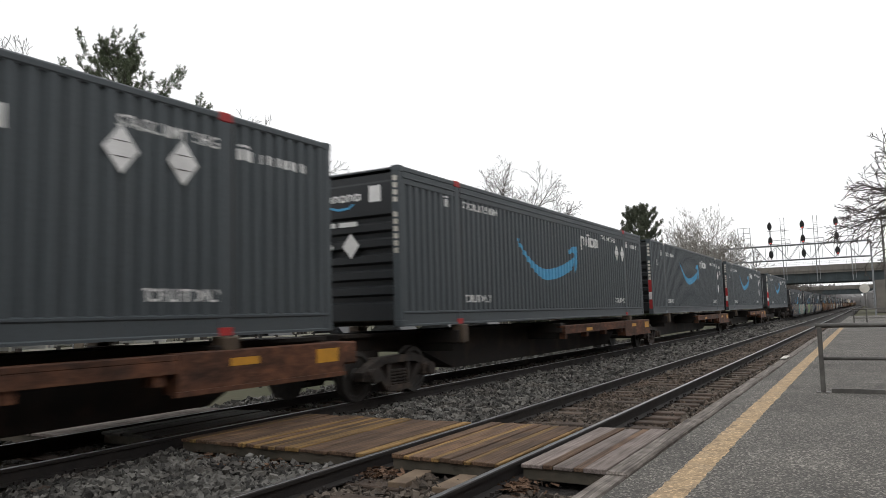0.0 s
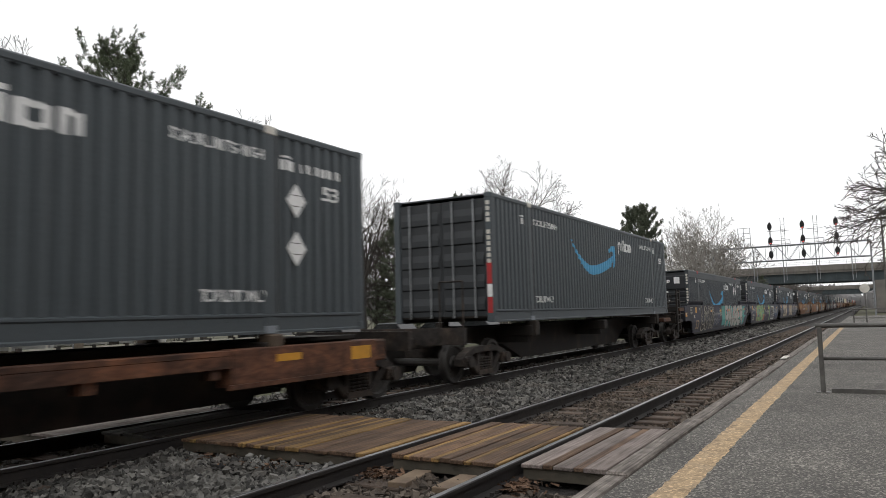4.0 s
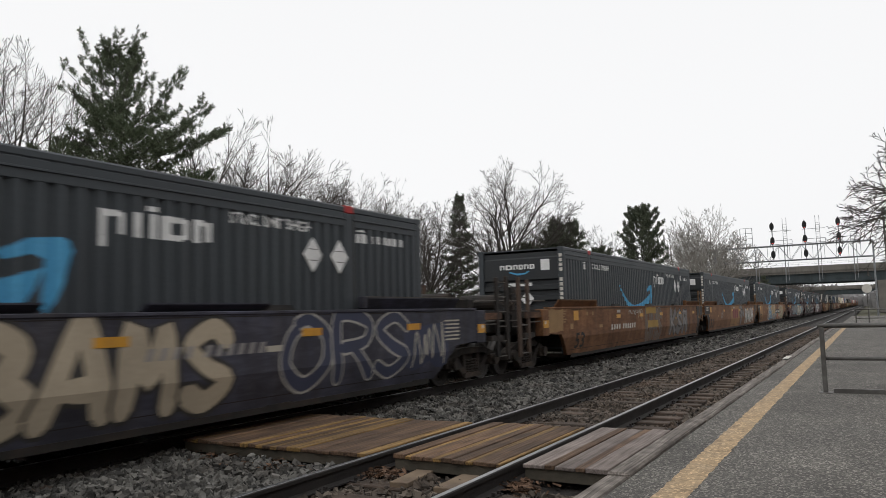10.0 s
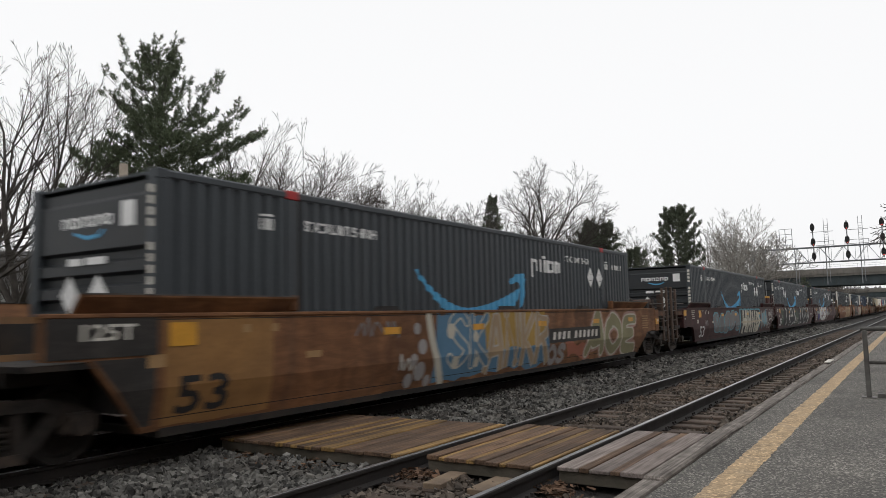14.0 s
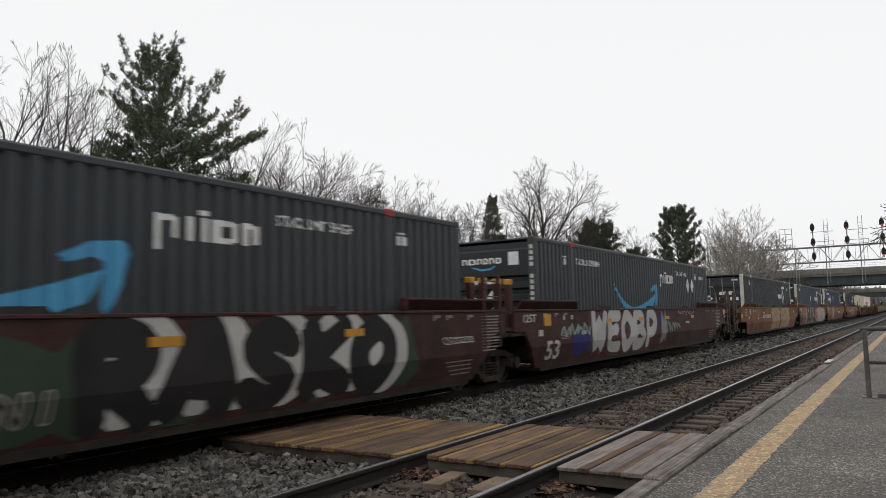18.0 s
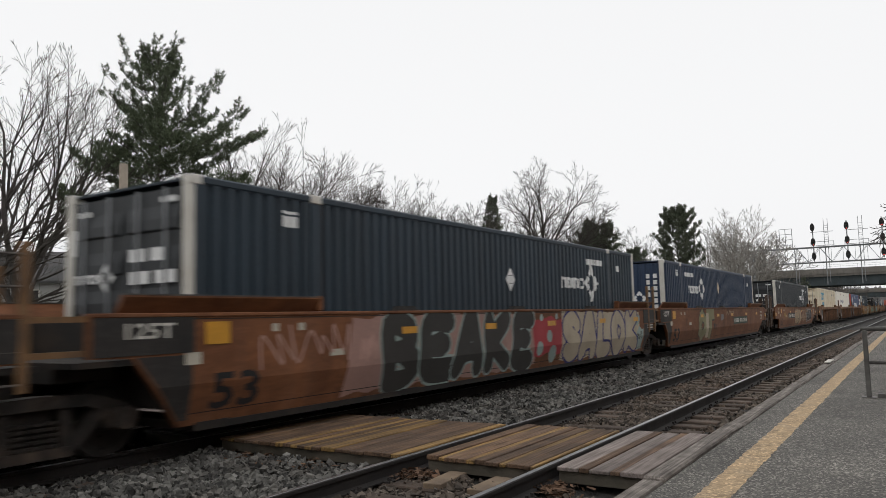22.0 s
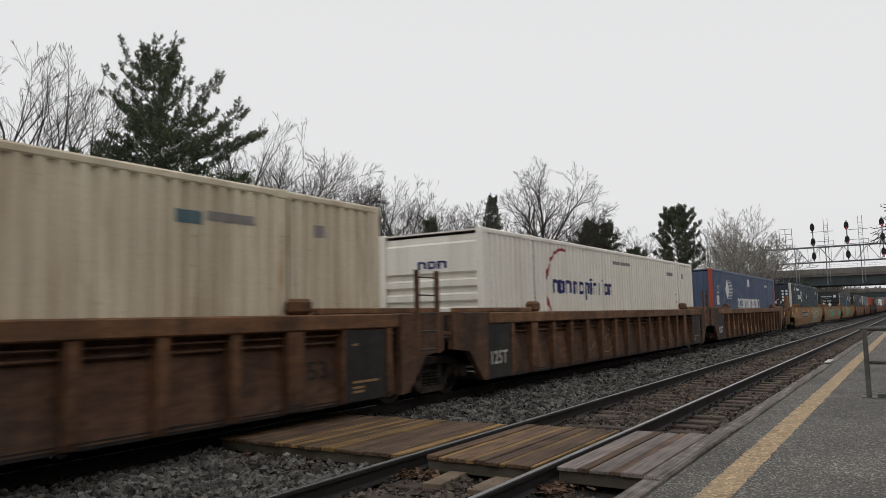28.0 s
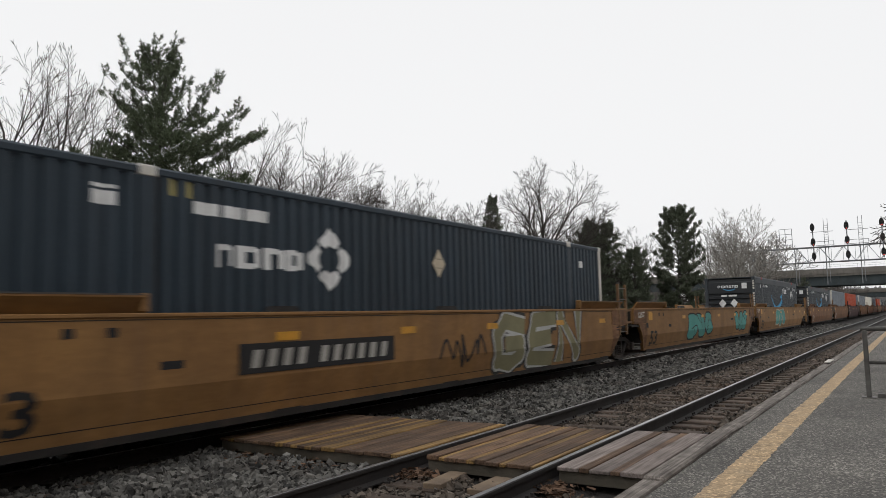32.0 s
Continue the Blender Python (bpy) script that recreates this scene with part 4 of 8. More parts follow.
def end_corrugated(c, col):
    def build(b):
        xs, x = [], -W / 2 + 0.14
        while x < W / 2 - 0.16:
            xs += [(x, 0.02), (x + 0.11, 0.02), (x + 0.14, 0.06), (x + 0.25, 0.06)]
            x += 0.28
        xs += [(W / 2 - 0.13, 0.02)]
        cols = [[b.verts.new((px, py, z)) for z in (0.12, H - 0.1)] for px, py in xs]
        for p, q in zip(cols, cols[1:]):
            b.faces.new((p[0], q[0], q[1], p[1]))
    spart("front_wall", "c_endcorr", build, col, c)


def container_charcoal(tail=0, doors=False, caps=True, number53=False, band=True, plain=False, col=C_GREEN):
    """tail: the two placards near the rear edge (0), one over the other (1), near the front (2)."""
    c = thing("container", "charcoal corrugated steel shipping container with a pale blue curved arrow", "shipping container", group="containers on the train")
    c_shell(c, col, col, None)
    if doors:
        c_doors(c, C_END_SHADED)
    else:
        c_front(c, C_END_SHADED)
        end_mark("wordmark", "e_word", lambda b: wordmark(b, -0.62, 2.33, 1.05, 0.17, (0.2, 0.3, 0.2, 0.18, 0.2, 0.2), (), ()), WHITE, c, y=0.03)
        end_mark("arc", "e_arc", lambda b: [poly(b, q) for q in ([(-0.35, 2.25), (-0.1, 2.17), (-0.1, 2.22), (-0.33, 2.28)], [(-0.1, 2.17), (0.15, 2.19), (0.15, 2.23), (-0.1, 2.22)], [(0.15, 2.19), (0.28, 2.27), (0.25, 2.29), (0.15, 2.23)])], MARK_BLUE, c, "pale blue curved mark", y=0.03)
        end_mark("label_plate", "e_plate", lambda b: rect(b, 0.62, 0.88, 2.28, 2.58), WHITE, c, y=0.028)
        end_mark("number_mark", "e_num", lambda b: bars(b, -0.45, 1.86, (0.3, 0.42), 0.09, 0.08), WHITE, c, y=0.016)
        if tail != 1:
            end_mark("placard", "e_dia1", lambda b: diamond(b, -0.4, 1.5, 0.24), WHITE, c, y=0.012)
            end_mark("placard", "e_dia2", lambda b: diamond(b, 0.2, 1.5, 0.24), WHITE, c, y=0.012)
        else:
            end_mark("placard", "e_pl3", lambda b: (rect(b, -0.55, -0.1, 0.6, 0.85), rect(b, 0.4, 0.68, 0.6, 0.98)), WHITE, c, y=0.012)
    end_mark("post_number", "e_post", lambda b: [rect(b, W / 2 - 0.125, W / 2 - 0.035, 2.62 - 0.13 * i, 2.71 - 0.13 * i) for i in range(4)] + [rect(b, W / 2 - 0.125, W / 2 - 0.035, 1.96 - 0.13 * i, 2.05 - 0.13 * i) for i in range(6)], POST_WHITE, c, y=-0.004)
    if tail == 1:
        end_mark("post_warning", "e_warn", lambda b: rect(b, W / 2 - 0.14, W / 2 - 0.02, 0.85, 1.32), RED, c, "red warning strip", y=-0.004)
        end_mark("post_warning", "e_warn1", lambda b: rect(b, W / 2 - 0.14, W / 2 - 0.02, 0.2, 0.55), RED, c, "red warning strip", y=-0.004)
        end_mark("post_warning", "e_warn2", lambda b: rect(b, W / 2 - 0.14, W / 2 - 0.02, 0.56, 0.84), WHITE, c, y=-0.004)
    dz = 0.0 if tail == 1 else -0.26
    mark("curved_arrow", "m_smile%s" % dz, lambda b: smile(b, dz), MARK_BLUE, c, "pale blue curved arrow marking")
    mark("wordmark", "m_prime%s" % dz, lambda b: wordmark(b, 9.6, 2.17 + dz * 0.3, 1.56, 0.36), WHITE, c)
    rear = {1: 12.28, 3: 12.42}.get(tail, 11.5)
    mark("stack_text", "m_slf", lambda b: letters(b, "STACK LIMIT 5 HIGH", 2.40, 2.37, 0.15, 1.62), WHITE, c)
    mark("stack_text", "m_slr%s" % rear, lambda b: letters(b, "STACK LIMIT 5 HIGH", rear, 2.40, 0.15, 1.58), WHITE, c)
    mark("lift_text", "m_tlf", lambda b: letters(b, "TOP LIFT ONLY", 2.4, 0.43, 0.16, 1.2), WHITE, c)
    mark("lift_text", "m_tlr", lambda b: letters(b, "TOP LIFT ONLY", L - 3.4, 0.43, 0.16, 1.2), WHITE, c)
    mark("rating_mark", "m_ratf", lambda b: (bars(b, 1.58, 2.33, (0.07, 0.07, 0.07), 0.15, 0.03), rect(b, 1.6, 1.82, 2.51, 2.54)), WHITE, c)
    mark("rating_mark", "m_ratr", lambda b: (bars(b, L - 1.92, 2.33, (0.07, 0.07, 0.07), 0.15, 0.03), rect(b, L - 1.9, L - 1.68, 2.51, 2.54)), WHITE, c)
    if tail == 0:
        plate("a", 13.1, 2.07, 0.26, c)
        plate("b", 13.73, 2.07, 0.26, c)
        mark("number_mark", "m_num_a", lambda b: bars(b, L - 1.5, 2.34, (0.06, 0.06, 0.06, 0.06, 0.02, 0.06, 0.05, 0.06, 0.06, 0.06), 0.13, 0.045), WHITE, c)
    elif tail == 3:
        plate("g", 12.44, 2.14, 0.28, c)
        plate("h", 13.3, 2.12, 0.28, c)
        mark("number_mark", "m_num_a", lambda b: bars(b, L - 1.5, 2.34, (0.06, 0.06, 0.06, 0.06, 0.02, 0.06, 0.05, 0.06, 0.06, 0.06), 0.13, 0.045), WHITE, c)
    elif plain:
        mark("length_number", "m_53b", lambda b: letters(b, "53", L - 1.0, 1.98, 0.22, 0.36), WHITE, c)
    elif tail == 1:
        plate("c", 14.52, 1.9, 0.25, c)
        plate("d", 14.52, 1.2, 0.25, c)
        mark("number_mark", "m_num_a", lambda b: bars(b, L - 1.5, 2.34, (0.06, 0.06, 0.06, 0.06, 0.02, 0.06, 0.05, 0.06, 0.06, 0.06), 0.13, 0.045), WHITE, c)
        mark("length_number", "m_53b", lambda b: letters(b, "53", L - 1.0, 1.98, 0.22, 0.36), WHITE, c)
    else:
        plate("e", 3.85, 2.09, 0.26, c)
        plate("f", 4.47, 2.09, 0.26, c)
        mark("number_mark", "m_num_b", lambda b: bars(b, 0.35, 2.34, (0.06, 0.06, 0.06, 0.02, 0.06, 0.05, 0.06, 0.06, 0.06), 0.13, 0.045), WHITE, c)
    if number53:
        mark("length_number", "m_53a", lambda b: letters(b, "53", 0.82, 1.92, 0.22, 0.4), WHITE, c)
    if band and tail == 0:
        spart("upper_band", "c_band", boxes((W / 2 - 0.04, W / 2 - 0.001, 0.16, 2.05, H - 0.33, H - 0.11, 0.006), (W / 2 - 0.04, W / 2 - 0.001, 2.27, L - 2.27, H - 0.33, H - 0.11, 0.006), (W / 2 - 0.04, W / 2 - 0.001, L - 2.05, L - 0.16, H - 0.33, H - 0.11, 0.006)), col, c)
    if band and tail == 0:
        for a, e in ((0.16, 2.05), (2.27, L - 2.27), (L - 2.05, L - 0.16)):
            spart("drip_lip", "c_lip%.1f" % a, boxes((W / 2 - 0.02, W / 2 + 0.016, a, e, H - 0.225, H - 0.2, 0.004)), col, c)
    for y in (2.05, L - 2.27):
        cap = RED if caps else POST_WHITE
        spart("lift_cap", "c_cap", boxes((W / 2 - 0.17, W / 2 + 0.01, -0.005, 0.225, H - 0.12, H + 0.004, 0.01)), cap, c, "painted lifting casting", m=pose(0, y, 0))
        spart("lift_foot", "c_foot", boxes((W / 2 - 0.17, W / 2 + 0.01, -0.005, 0.225, -0.004, 0.11, 0.01)), RED if caps else C_GREY, c, "painted lifting foot", m=pose(0, y, 0))
    return c


def rosette(bm, y, z, r):
    """Four plain kites round an open middle."""
    for dy, dz in ((0, 1), (1, 0), (0, -1), (-1, 0)):
        def at(a, c):
            return (y + r * (dy * a - dz * c), z + r * (dz * a + dy * c))
        poly(bm, [at(1.1, 0), at(0.56, 0.47), at(0.34, 0.25), at(0.5, 0)])
        poly(bm, [at(1.1, 0), at(0.5, 0), at(0.34, -0.25), at(0.56, -0.47)])


def container_navy(col, logo="rear", doors=True, placard=0.0, label="navy corrugated shipping container with white corner posts"):
    c = thing("container", label, "shipping container", group="containers on the train")
    c_shell(c, col, POST_WHITE, None)
    if doors:
        c_doors(c, C_END_SHADED)
        end_mark("wordmark", "u_word", lambda b: (wordmark(b, -1.05, 1.66, 0.5, 0.16, (0.2, 0.24, 0.2, 0.2), (), ()), rosette(b, -0.36, 1.73, 0.17)), WHITE, c, y=-0.01)
        end_mark("number_mark", "u_num", lambda b: (bars(b, 0.14, 1.9, (0.32, 0.24), 0.16, 0.1), bars(b, 0.14, 1.62, (0.4, 0.4), 0.16, 0.1)), WHITE, c, y=-0.01)
        end_mark("label_plate", "u_lab", lambda b: (rect(b, -1.0, -0.72, 2.56, 2.63), rect(b, 0.75, 1.05, 2.6, 2.67), rect(b, -1.12, -1.04, 2.05, 2.4)), WHITE, c, y=-0.004)
    else:
        end_corrugated(c, col)
        end_mark("wordmark", "u_word2", lambda b: (wordmark(b, -0.35, 1.52, 0.5, 0.15, (0.2, 0.24, 0.2, 0.2), (), ()), rosette(b, 0.42, 1.6, 0.24)), WHITE, c, y=0.014)
        end_mark("number_mark", "u_num2", lambda b: [rect(b, 0.92, 1.05, 2.28 - 0.21 * i, 2.43 - 0.21 * i) for i in range(7)] + [rect(b, 0.68, 0.8, 2.28 - 0.21 * i, 2.43 - 0.21 * i) for i in range(4)], WHITE, c, y=0.014)
        if placard < 0:
            end_mark("placard", "u_dia_end", lambda b: diamond(b, -0.9, 1.45, 0.26), WHITE, c, y=0.014)
    if logo == "rear":
        mark("wordmark", "u_logo_r", lambda b: (wordmark(b, 10.75, 1.76, 1.45, 0.34, (0.24, 0.34, 0.3, 0.26), (), ()), rosette(b, 12.7, 1.92, 0.45)), WHITE, c)
        mark("number_mark", "u_nb_r", lambda b: bars(b, 12.45, 2.4, (0.36, 0.14, 0.46), 0.15), WHITE, c)
        if placard > 0:
            plate("u", 8.09, 1.88, 0.25, c)
    else:
        mark("wordmark", "u_logo_f", lambda b: (wordmark(b, 3.13, 1.8, 1.5, 0.36, (0.24, 0.34, 0.3, 0.26), (), ()), rosette(b, 5.2, 2.0, 0.45)), WHITE, c)
        mark("number_mark", "u_nb_f", lambda b: bars(b, 2.8, 2.42, (0.4, 0.28, 0.38), 0.15), WHITE, c)
        if placard:
            plate("v", 8.08, 2.08, 0.25, c, C_CREAM)
        if placard > 0:
            for y in (2.45, 2.68):
                mark("tape_patch", "u_tape%.2f" % y, lambda b: rect(b, y, y + 0.11, 2.6, 2.79), TAPE, c, "faded yellow tape patch")
    mark("rating_mark", "m_rate_u", lambda b: (rect(b, 1.5, 1.78, 2.4, 2.55), rect(b, 1.5, 1.78, 2.58, 2.62), rect(b, L - 1.5, L - 1.3, 2.3, 2.46)), WHITE, c)
    for y in (2.05, L - 2.27):
        spart("lift_cap", "c_cap", boxes((W / 2 - 0.17, W / 2 + 0.01, -0.005, 0.225, H - 0.12, H + 0.004, 0.01)), POST_WHITE, c, "off-white lifting casting", m=pose(0, y, 0))
    return c


def container_plain(col, post, label, extra=None, doors=False, front="corr"):
    c = thing("container", label, "shipping container", group="containers on the train")
    c_shell(c, col, post, None)
    if doors:
        c_doors(c, col)
    elif front == "ribs":
        c_front(c, col)
    else:
        end_corrugated(c, col)
    mark("rating_mark", "m_rate_p", lambda b: (rect(b, L - 1.5, L - 1.25, 2.3, 2.48), rect(b, L - 3.4, L - 2.6, 2.36, 2.48)), SP_GREY, c)
    for y in (2.05, L - 2.27):
        spart("lift_cap", "c_cap", boxes((W / 2 - 0.17, W / 2 + 0.01, -0.005, 0.225, H - 0.12, H + 0.004, 0.01)), col, c, m=pose(0, y, 0))
    if extra:
        extra(c)
    return c


def ring(bm, y, z, r0, r1, a0=0, a1=2 * math.pi, n=28):
    for i in range(n):
        p, q = a0 + (a1 - a0) * i / n, a0 + (a1 - a0) * (i + 1) / n
        poly(bm, [(y + r0 * math.cos(p), z + r0 * math.sin(p)), (y + r1 * math.cos(p), z + r1 * math.sin(p)), (y + r1 * math.cos(q), z + r1 * math.sin(q)), (y + r0 * math.cos(q), z + r0 * math.sin(q))])


def deco_stg(c):
    mark("wordmark", "stg_w", lambda b: (wordmark(b, 3.28, 1.62, 1.12, 0.42, (0.3, 0.28, 0.32), (), ()), wordmark(b, 4.55, 1.62, 2.75, 0.4, (0.2, 0.24, 0.22, 0.1, 0.2, 0.14, 0.1, 0.2, 0.2), (2,), (3, 6))), SP_NAVY, c, "dark blue wordmark blocks")
    mark("ring_mark", "stg_r", lambda b: ring(b, 3.9, 1.75, 0.9, 0.97, 1.3, 5.2, 40), SP_RED, c, "thin red open ring")
    end_mark("wordmark", "stg_e", lambda b: wordmark(b, -0.3, 2.12, 0.72, 0.2, (0.3, 0.28, 0.32), (), ()), SP_NAVY, c, y=0.03)
    mark("number_mark", "stg_n", lambda b: (bars(b, 7.5, 2.5, (0.5, 0.3, 0.5), 0.09), ring(b, 14.0, 1.6, 0.2, 0.23)), SP_GREY, c)


def deco_cream(c):
    mark("logo_mark", "cr_l", lambda b: (wordmark(b, 2.5, 1.85, 2.45, 0.85, (0.5, 0.4, 0.55), (), ()), bars(b, 3.1, 1.35, (0.26, 0.24, 0.26, 0.2, 0.22, 0.22), 0.3)), paint("sky_blue", (0.13, 0.38, 0.55)), c, "faded sky-blue logo blocks")
    mark("label_plate", "cr_p", lambda b: (rect(b, 12.3, 12.7, 2.3, 2.46),), paint("teal_grey", (0.12, 0.2, 0.22)), c)


PF0, PW0, PW1, PW2, PW3, PP = 2.42, 5.07, 7.1, 7.3, 10.85, 7.68


def deco_pacer(c):
    mark("wordmark", "pc_w", lambda b: (wordmark(b, PW0, 1.2, PW1 - PW0, 0.6, (0.34, 0.25, 0.25, 0.22, 0.25), (), ()), wordmark(b, PW2, 1.2, PW3 - PW2, 0.6, (0.32, 0.25, 0.25, 0.25, 0.25, 0.25, 0.25, 0.22, 0.12, 0.25), (), ())), WHITE, c)

    def fan(b):
        for i in range(13):
            z = 1.66 + 0.066 * i
            d = abs(z + 0.012 - 2.06)
            rect(b, PF0 + 0.86 - d, PF0 + 0.92 + 0.7 * math.sqrt(max(0.0, 1 - (d / 0.46) ** 2)), z, z + 0.026)
    spart("lozenge", "pc_loz", lambda b: prism(b, [(PF0, 2.06), (PF0 + 0.4, 1.62), (PF0 + 0.8, 2.06), (PF0 + 0.4, 2.5)], W / 2 - 0.003, W / 2 + 0.004, "x"), WHITE, c, "flat white lozenge")
    mark("fan_mark", "pc_f", fan, WHITE, c, "white speed lines")
    mark("panel_mark", "pc_p", lambda b: (rect(b, 0.73, 1.22, 1.38, 1.77), rect(b, PP, PP + 0.54, 2.3, 2.66), rect(b, 12.7, 13.5, 2.36, 2.46)), WHITE, c)
    mark("length_number", "pc_53", lambda b: letters(b, "53", 0.8, 1.86, 0.35, 0.42), WHITE, c)
    end_mark("length_number", "pc_53e", lambda b: letters(b, "53", -0.35, 1.78, 0.4, 0.46), WHITE, c, y=0.014)
    end_mark("panel_mark", "pc_pe", lambda b: rect(b, -0.45, 0.05, 1.1, 1.55), WHITE, c, y=0.014)


# ---- wagons ----


def wheelset_mesh(b):
    for s in (-1, 1):
        n = 28
        prof = [(0.06, 0.84), (0.13, 0.83), (0.15, 0.79), (0.32, 0.80), (0.35, 0.835), (0.42, 0.835), (0.42, 0.73), (0.45, 0.72), (0.45, 0.69), (0.34, 0.69), (0.1, 0.66)]
        rows = [[b.verts.new((s * x, r * math.cos(2 * math.pi * i / n), r * math.sin(2 * math.pi * i / n))) for r, x in prof] for i in range(n)]
        for i in range(n):
            for j in range(len(prof) - 1):
                b.faces.new((rows[i][j], rows[i][j + 1], rows[(i + 1) % n][j + 1], rows[(i + 1) % n][j]))
        for i in range(4):
            a = math.pi / 2 * i
            cy, cz = 0.235 * math.cos(a), 0.235 * math.sin(a)
            box(b, s * 0.795 - 0.012, s * 0.795 + 0.012, cy - 0.03, cy + 0.03, cz - 0.03, cz + 0.03)
    tube(b, (-1.05, 0, 0), (1.05, 0, 0), 0.08, n=10)


def side_frame(b):
    """One cast truck side: arched top member, two struts, a sprung window in the middle and two journal boxes."""
    x0, x1 = 0.93, 1.12
    for s in (-1, 1):
        prism(b, [(0, 0.74), (s * 0.55, 0.72), (s * 0.95, 0.60), (s * 1.12, 0.50), (s * 1.12, 0.36), (s * 0.98, 0.36), (s * 0.80, 0.50), (s * 0.5, 0.60), (0, 0.61)], x0, x1, "x")
        prism(b, [(s * 0.78, 0.52), (s * 0.62, 0.56), (s * 0.26, 0.20), (s * 0.36, 0.12)], x0 + 0.02, x1 - 0.02, "x")
        prism(b, [(s * 0.24, 0.62), (s * 0.36, 0.60), (s * 0.38, 0.2), (s * 0.26, 0.2)], x0 + 0.03, x1 - 0.03, "x")
        box(b, x0 - 0.02, x1 + 0.05, s * 0.89 - 0.15, s * 0.89 + 0.15, 0.32, 0.55, 0.03)
        tube(b, (x1, s * 0.89, 0.44), (x1 + 0.12, s * 0.89, 0.44), 0.12, n=14)
    prism(b, [(-0.38, 0.12), (0.38, 0.12), (0.36, 0.22), (-0.36, 0.22)], x0, x1, "x")


def spring(b):
    n = 12
    prof = [(0.0, 0.0), (0.07, 0.0)]
    for k in range(5):
        prof += [(0.075, 0.012 + 0.056 * k), (0.075, 0.034 + 0.056 * k), (0.05, 0.045 + 0.056 * k)]
    prof += [(0.0, 0.285)]
    rows = [[b.verts.new((r * math.cos(2 * math.pi * i / n), r * math.sin(2 * math.pi * i / n), z)) for r, z in prof[1:-1]] for i in range(n)]
    for i in range(n):
        for k in range(len(rows[0]) - 1):
            b.faces.new((rows[i][k], rows[(i + 1) % n][k], rows[(i + 1) % n][k + 1], rows[i][k + 1]))
    b.faces.new([r[0] for r in rows])
    b.faces.new([r[-1] for r in rows])


WHEELS = []


def truck(parent, y, s0):
    t = spart("truck", "t_bolster", boxes((-1.0, 1.0, -0.22, 0.22, 0.45, 0.68, 0.02), (-0.4, 0.4, -0.35, 0.35, 0.6, 0.8)), TRUCK, parent, m=pose(0, y, 0))
    for m in (None, pose(0, 0, 0, rz=180)):
        spart("side_frame", "t_frame", side_frame, TRUCK, t, "cast iron truck side frame", m=m)
        for dy in (-0.16, 0.0, 0.16):
            spart("spring", "t_spring", spring, TRUCK, t, m=(m or Matrix()) @ pose(1.04, dy, 0.22))
    for dy in (-0.89, 0.89):
        w = spart("wheelset", "t_wheels", wheelset_mesh, WHEEL, t, "steel wheels on an axle", m=pose(0, dy, 0.42))
        WHEELS.append((w, dy, s0 + y + dy))
    return t


SIDE = 1.5
FOLD = 0.74


def side_x(y, z):
    return SIDE if z > FOLD else SIDE - (FOLD - z) * 0.25


def on_side(build, lift=0.004):
    def made(b):
        build(b)
        lay(b, (FOLD,), "z", lambda y, z: side_x(y, z) + lift)
    return made


def well_side(b, e0, e1):
    """The deep outer wall of a well wagon; e0, e1: how far its upper band runs past the well at either end."""
    zt, zb = 1.54, 0.27
    h0, h1 = (0.88, 0.84) if e0 > 1.5 else (1.09, 1.07), (0.88, 0.84) if e1 > 1.5 else (1.09, 1.07)
    outline = [(-e0, zt), (L + e1, zt), (L + e1, h1[0]), (L + 0.88, h1[1]), (L + 0.22, zb), (-0.22, zb), (-0.88, h0[1]), (-e0, h0[0])]
    out = [b.verts.new((0, y, z)) for y, z in outline]
    b.faces.new(out)
    bmesh.ops.bisect_plane(b, geom=b.verts[:] + b.edges[:] + b.faces[:], plane_co=(0, 0, FOLD), plane_no=(0, 0, 1))
    for v in b.verts:
        v.co.x = side_x(0, v.co.z)
    r = bmesh.ops.extrude_face_region(b, geom=b.faces[:])
    for v in r["geom"]:
        if isinstance(v, bmesh.types.BMVert):
            v.co.x -= 0.09


def side_flange(b, e0, e1):
    box(b, SIDE - 0.12, SIDE + 0.02, -e0, L + e1, 1.5, 1.546, 0.008)


def guide(b):
    """The plate along the top edge that leans outward and guides a box into the well."""
    prism(b, [(SIDE - 0.16, 1.548), (SIDE - 0.12, 1.548), (SIDE + 0.02, 1.715), (SIDE + 0.02, 1.735), (SIDE - 0.02, 1.735)], -1.0, 2.02)
    box(b, SIDE - 0.13, SIDE + 0.01, 1.98, 2.06, 1.55, 1.76, 0.02)


def guide_lip(b):
    box(b, SIDE - 0.03, SIDE + 0.026, -1.0, 1.98, 1.7355, 1.752)


def end_frame(b, reach):
    box(b, -0.35, 0.35, -reach, 0.4, 0.72, 1.05)
    box(b, -SIDE + 0.1, SIDE - 0.1, -0.5, -0.38, 0.5, 1.5)
    box(b, -SIDE + 0.02, SIDE - 0.02, -1.5, -0.5, 1.0, 1.06)
    box(b, -1.1, 1.1, -1.5, -0.8, 0.85, 1.0)


def ladder(b):
    for y in (-2.6, -2.0):
        box(b, SIDE - 0.04, SIDE + 0.02, y - 0.045, y + 0.045, 0.82, 2.22, 0.006)
    for z in (1.12, 1.46):
        box(b, SIDE - 0.1, SIDE - 0.045, -2.64, -1.2, z, z + 0.06)


LADDER = mat("ladder_tan", (0.21, 0.115, 0.05), (0.13, 0.075, 0.04), 4, 30, 0.75, dirt=0.4)
POST_RUST = mat("ladder_rust", (0.085, 0.054, 0.038), (0.055, 0.037, 0.028), 4, 30, 0.8, dirt=0.4)
GEAR_RUST = mat("brake_gear_rust", (0.045, 0.029, 0.022), (0.07, 0.04, 0.028), 3, 20, 0.85, dirt=0.5, grime=(0.02, 0.018, 0.016))
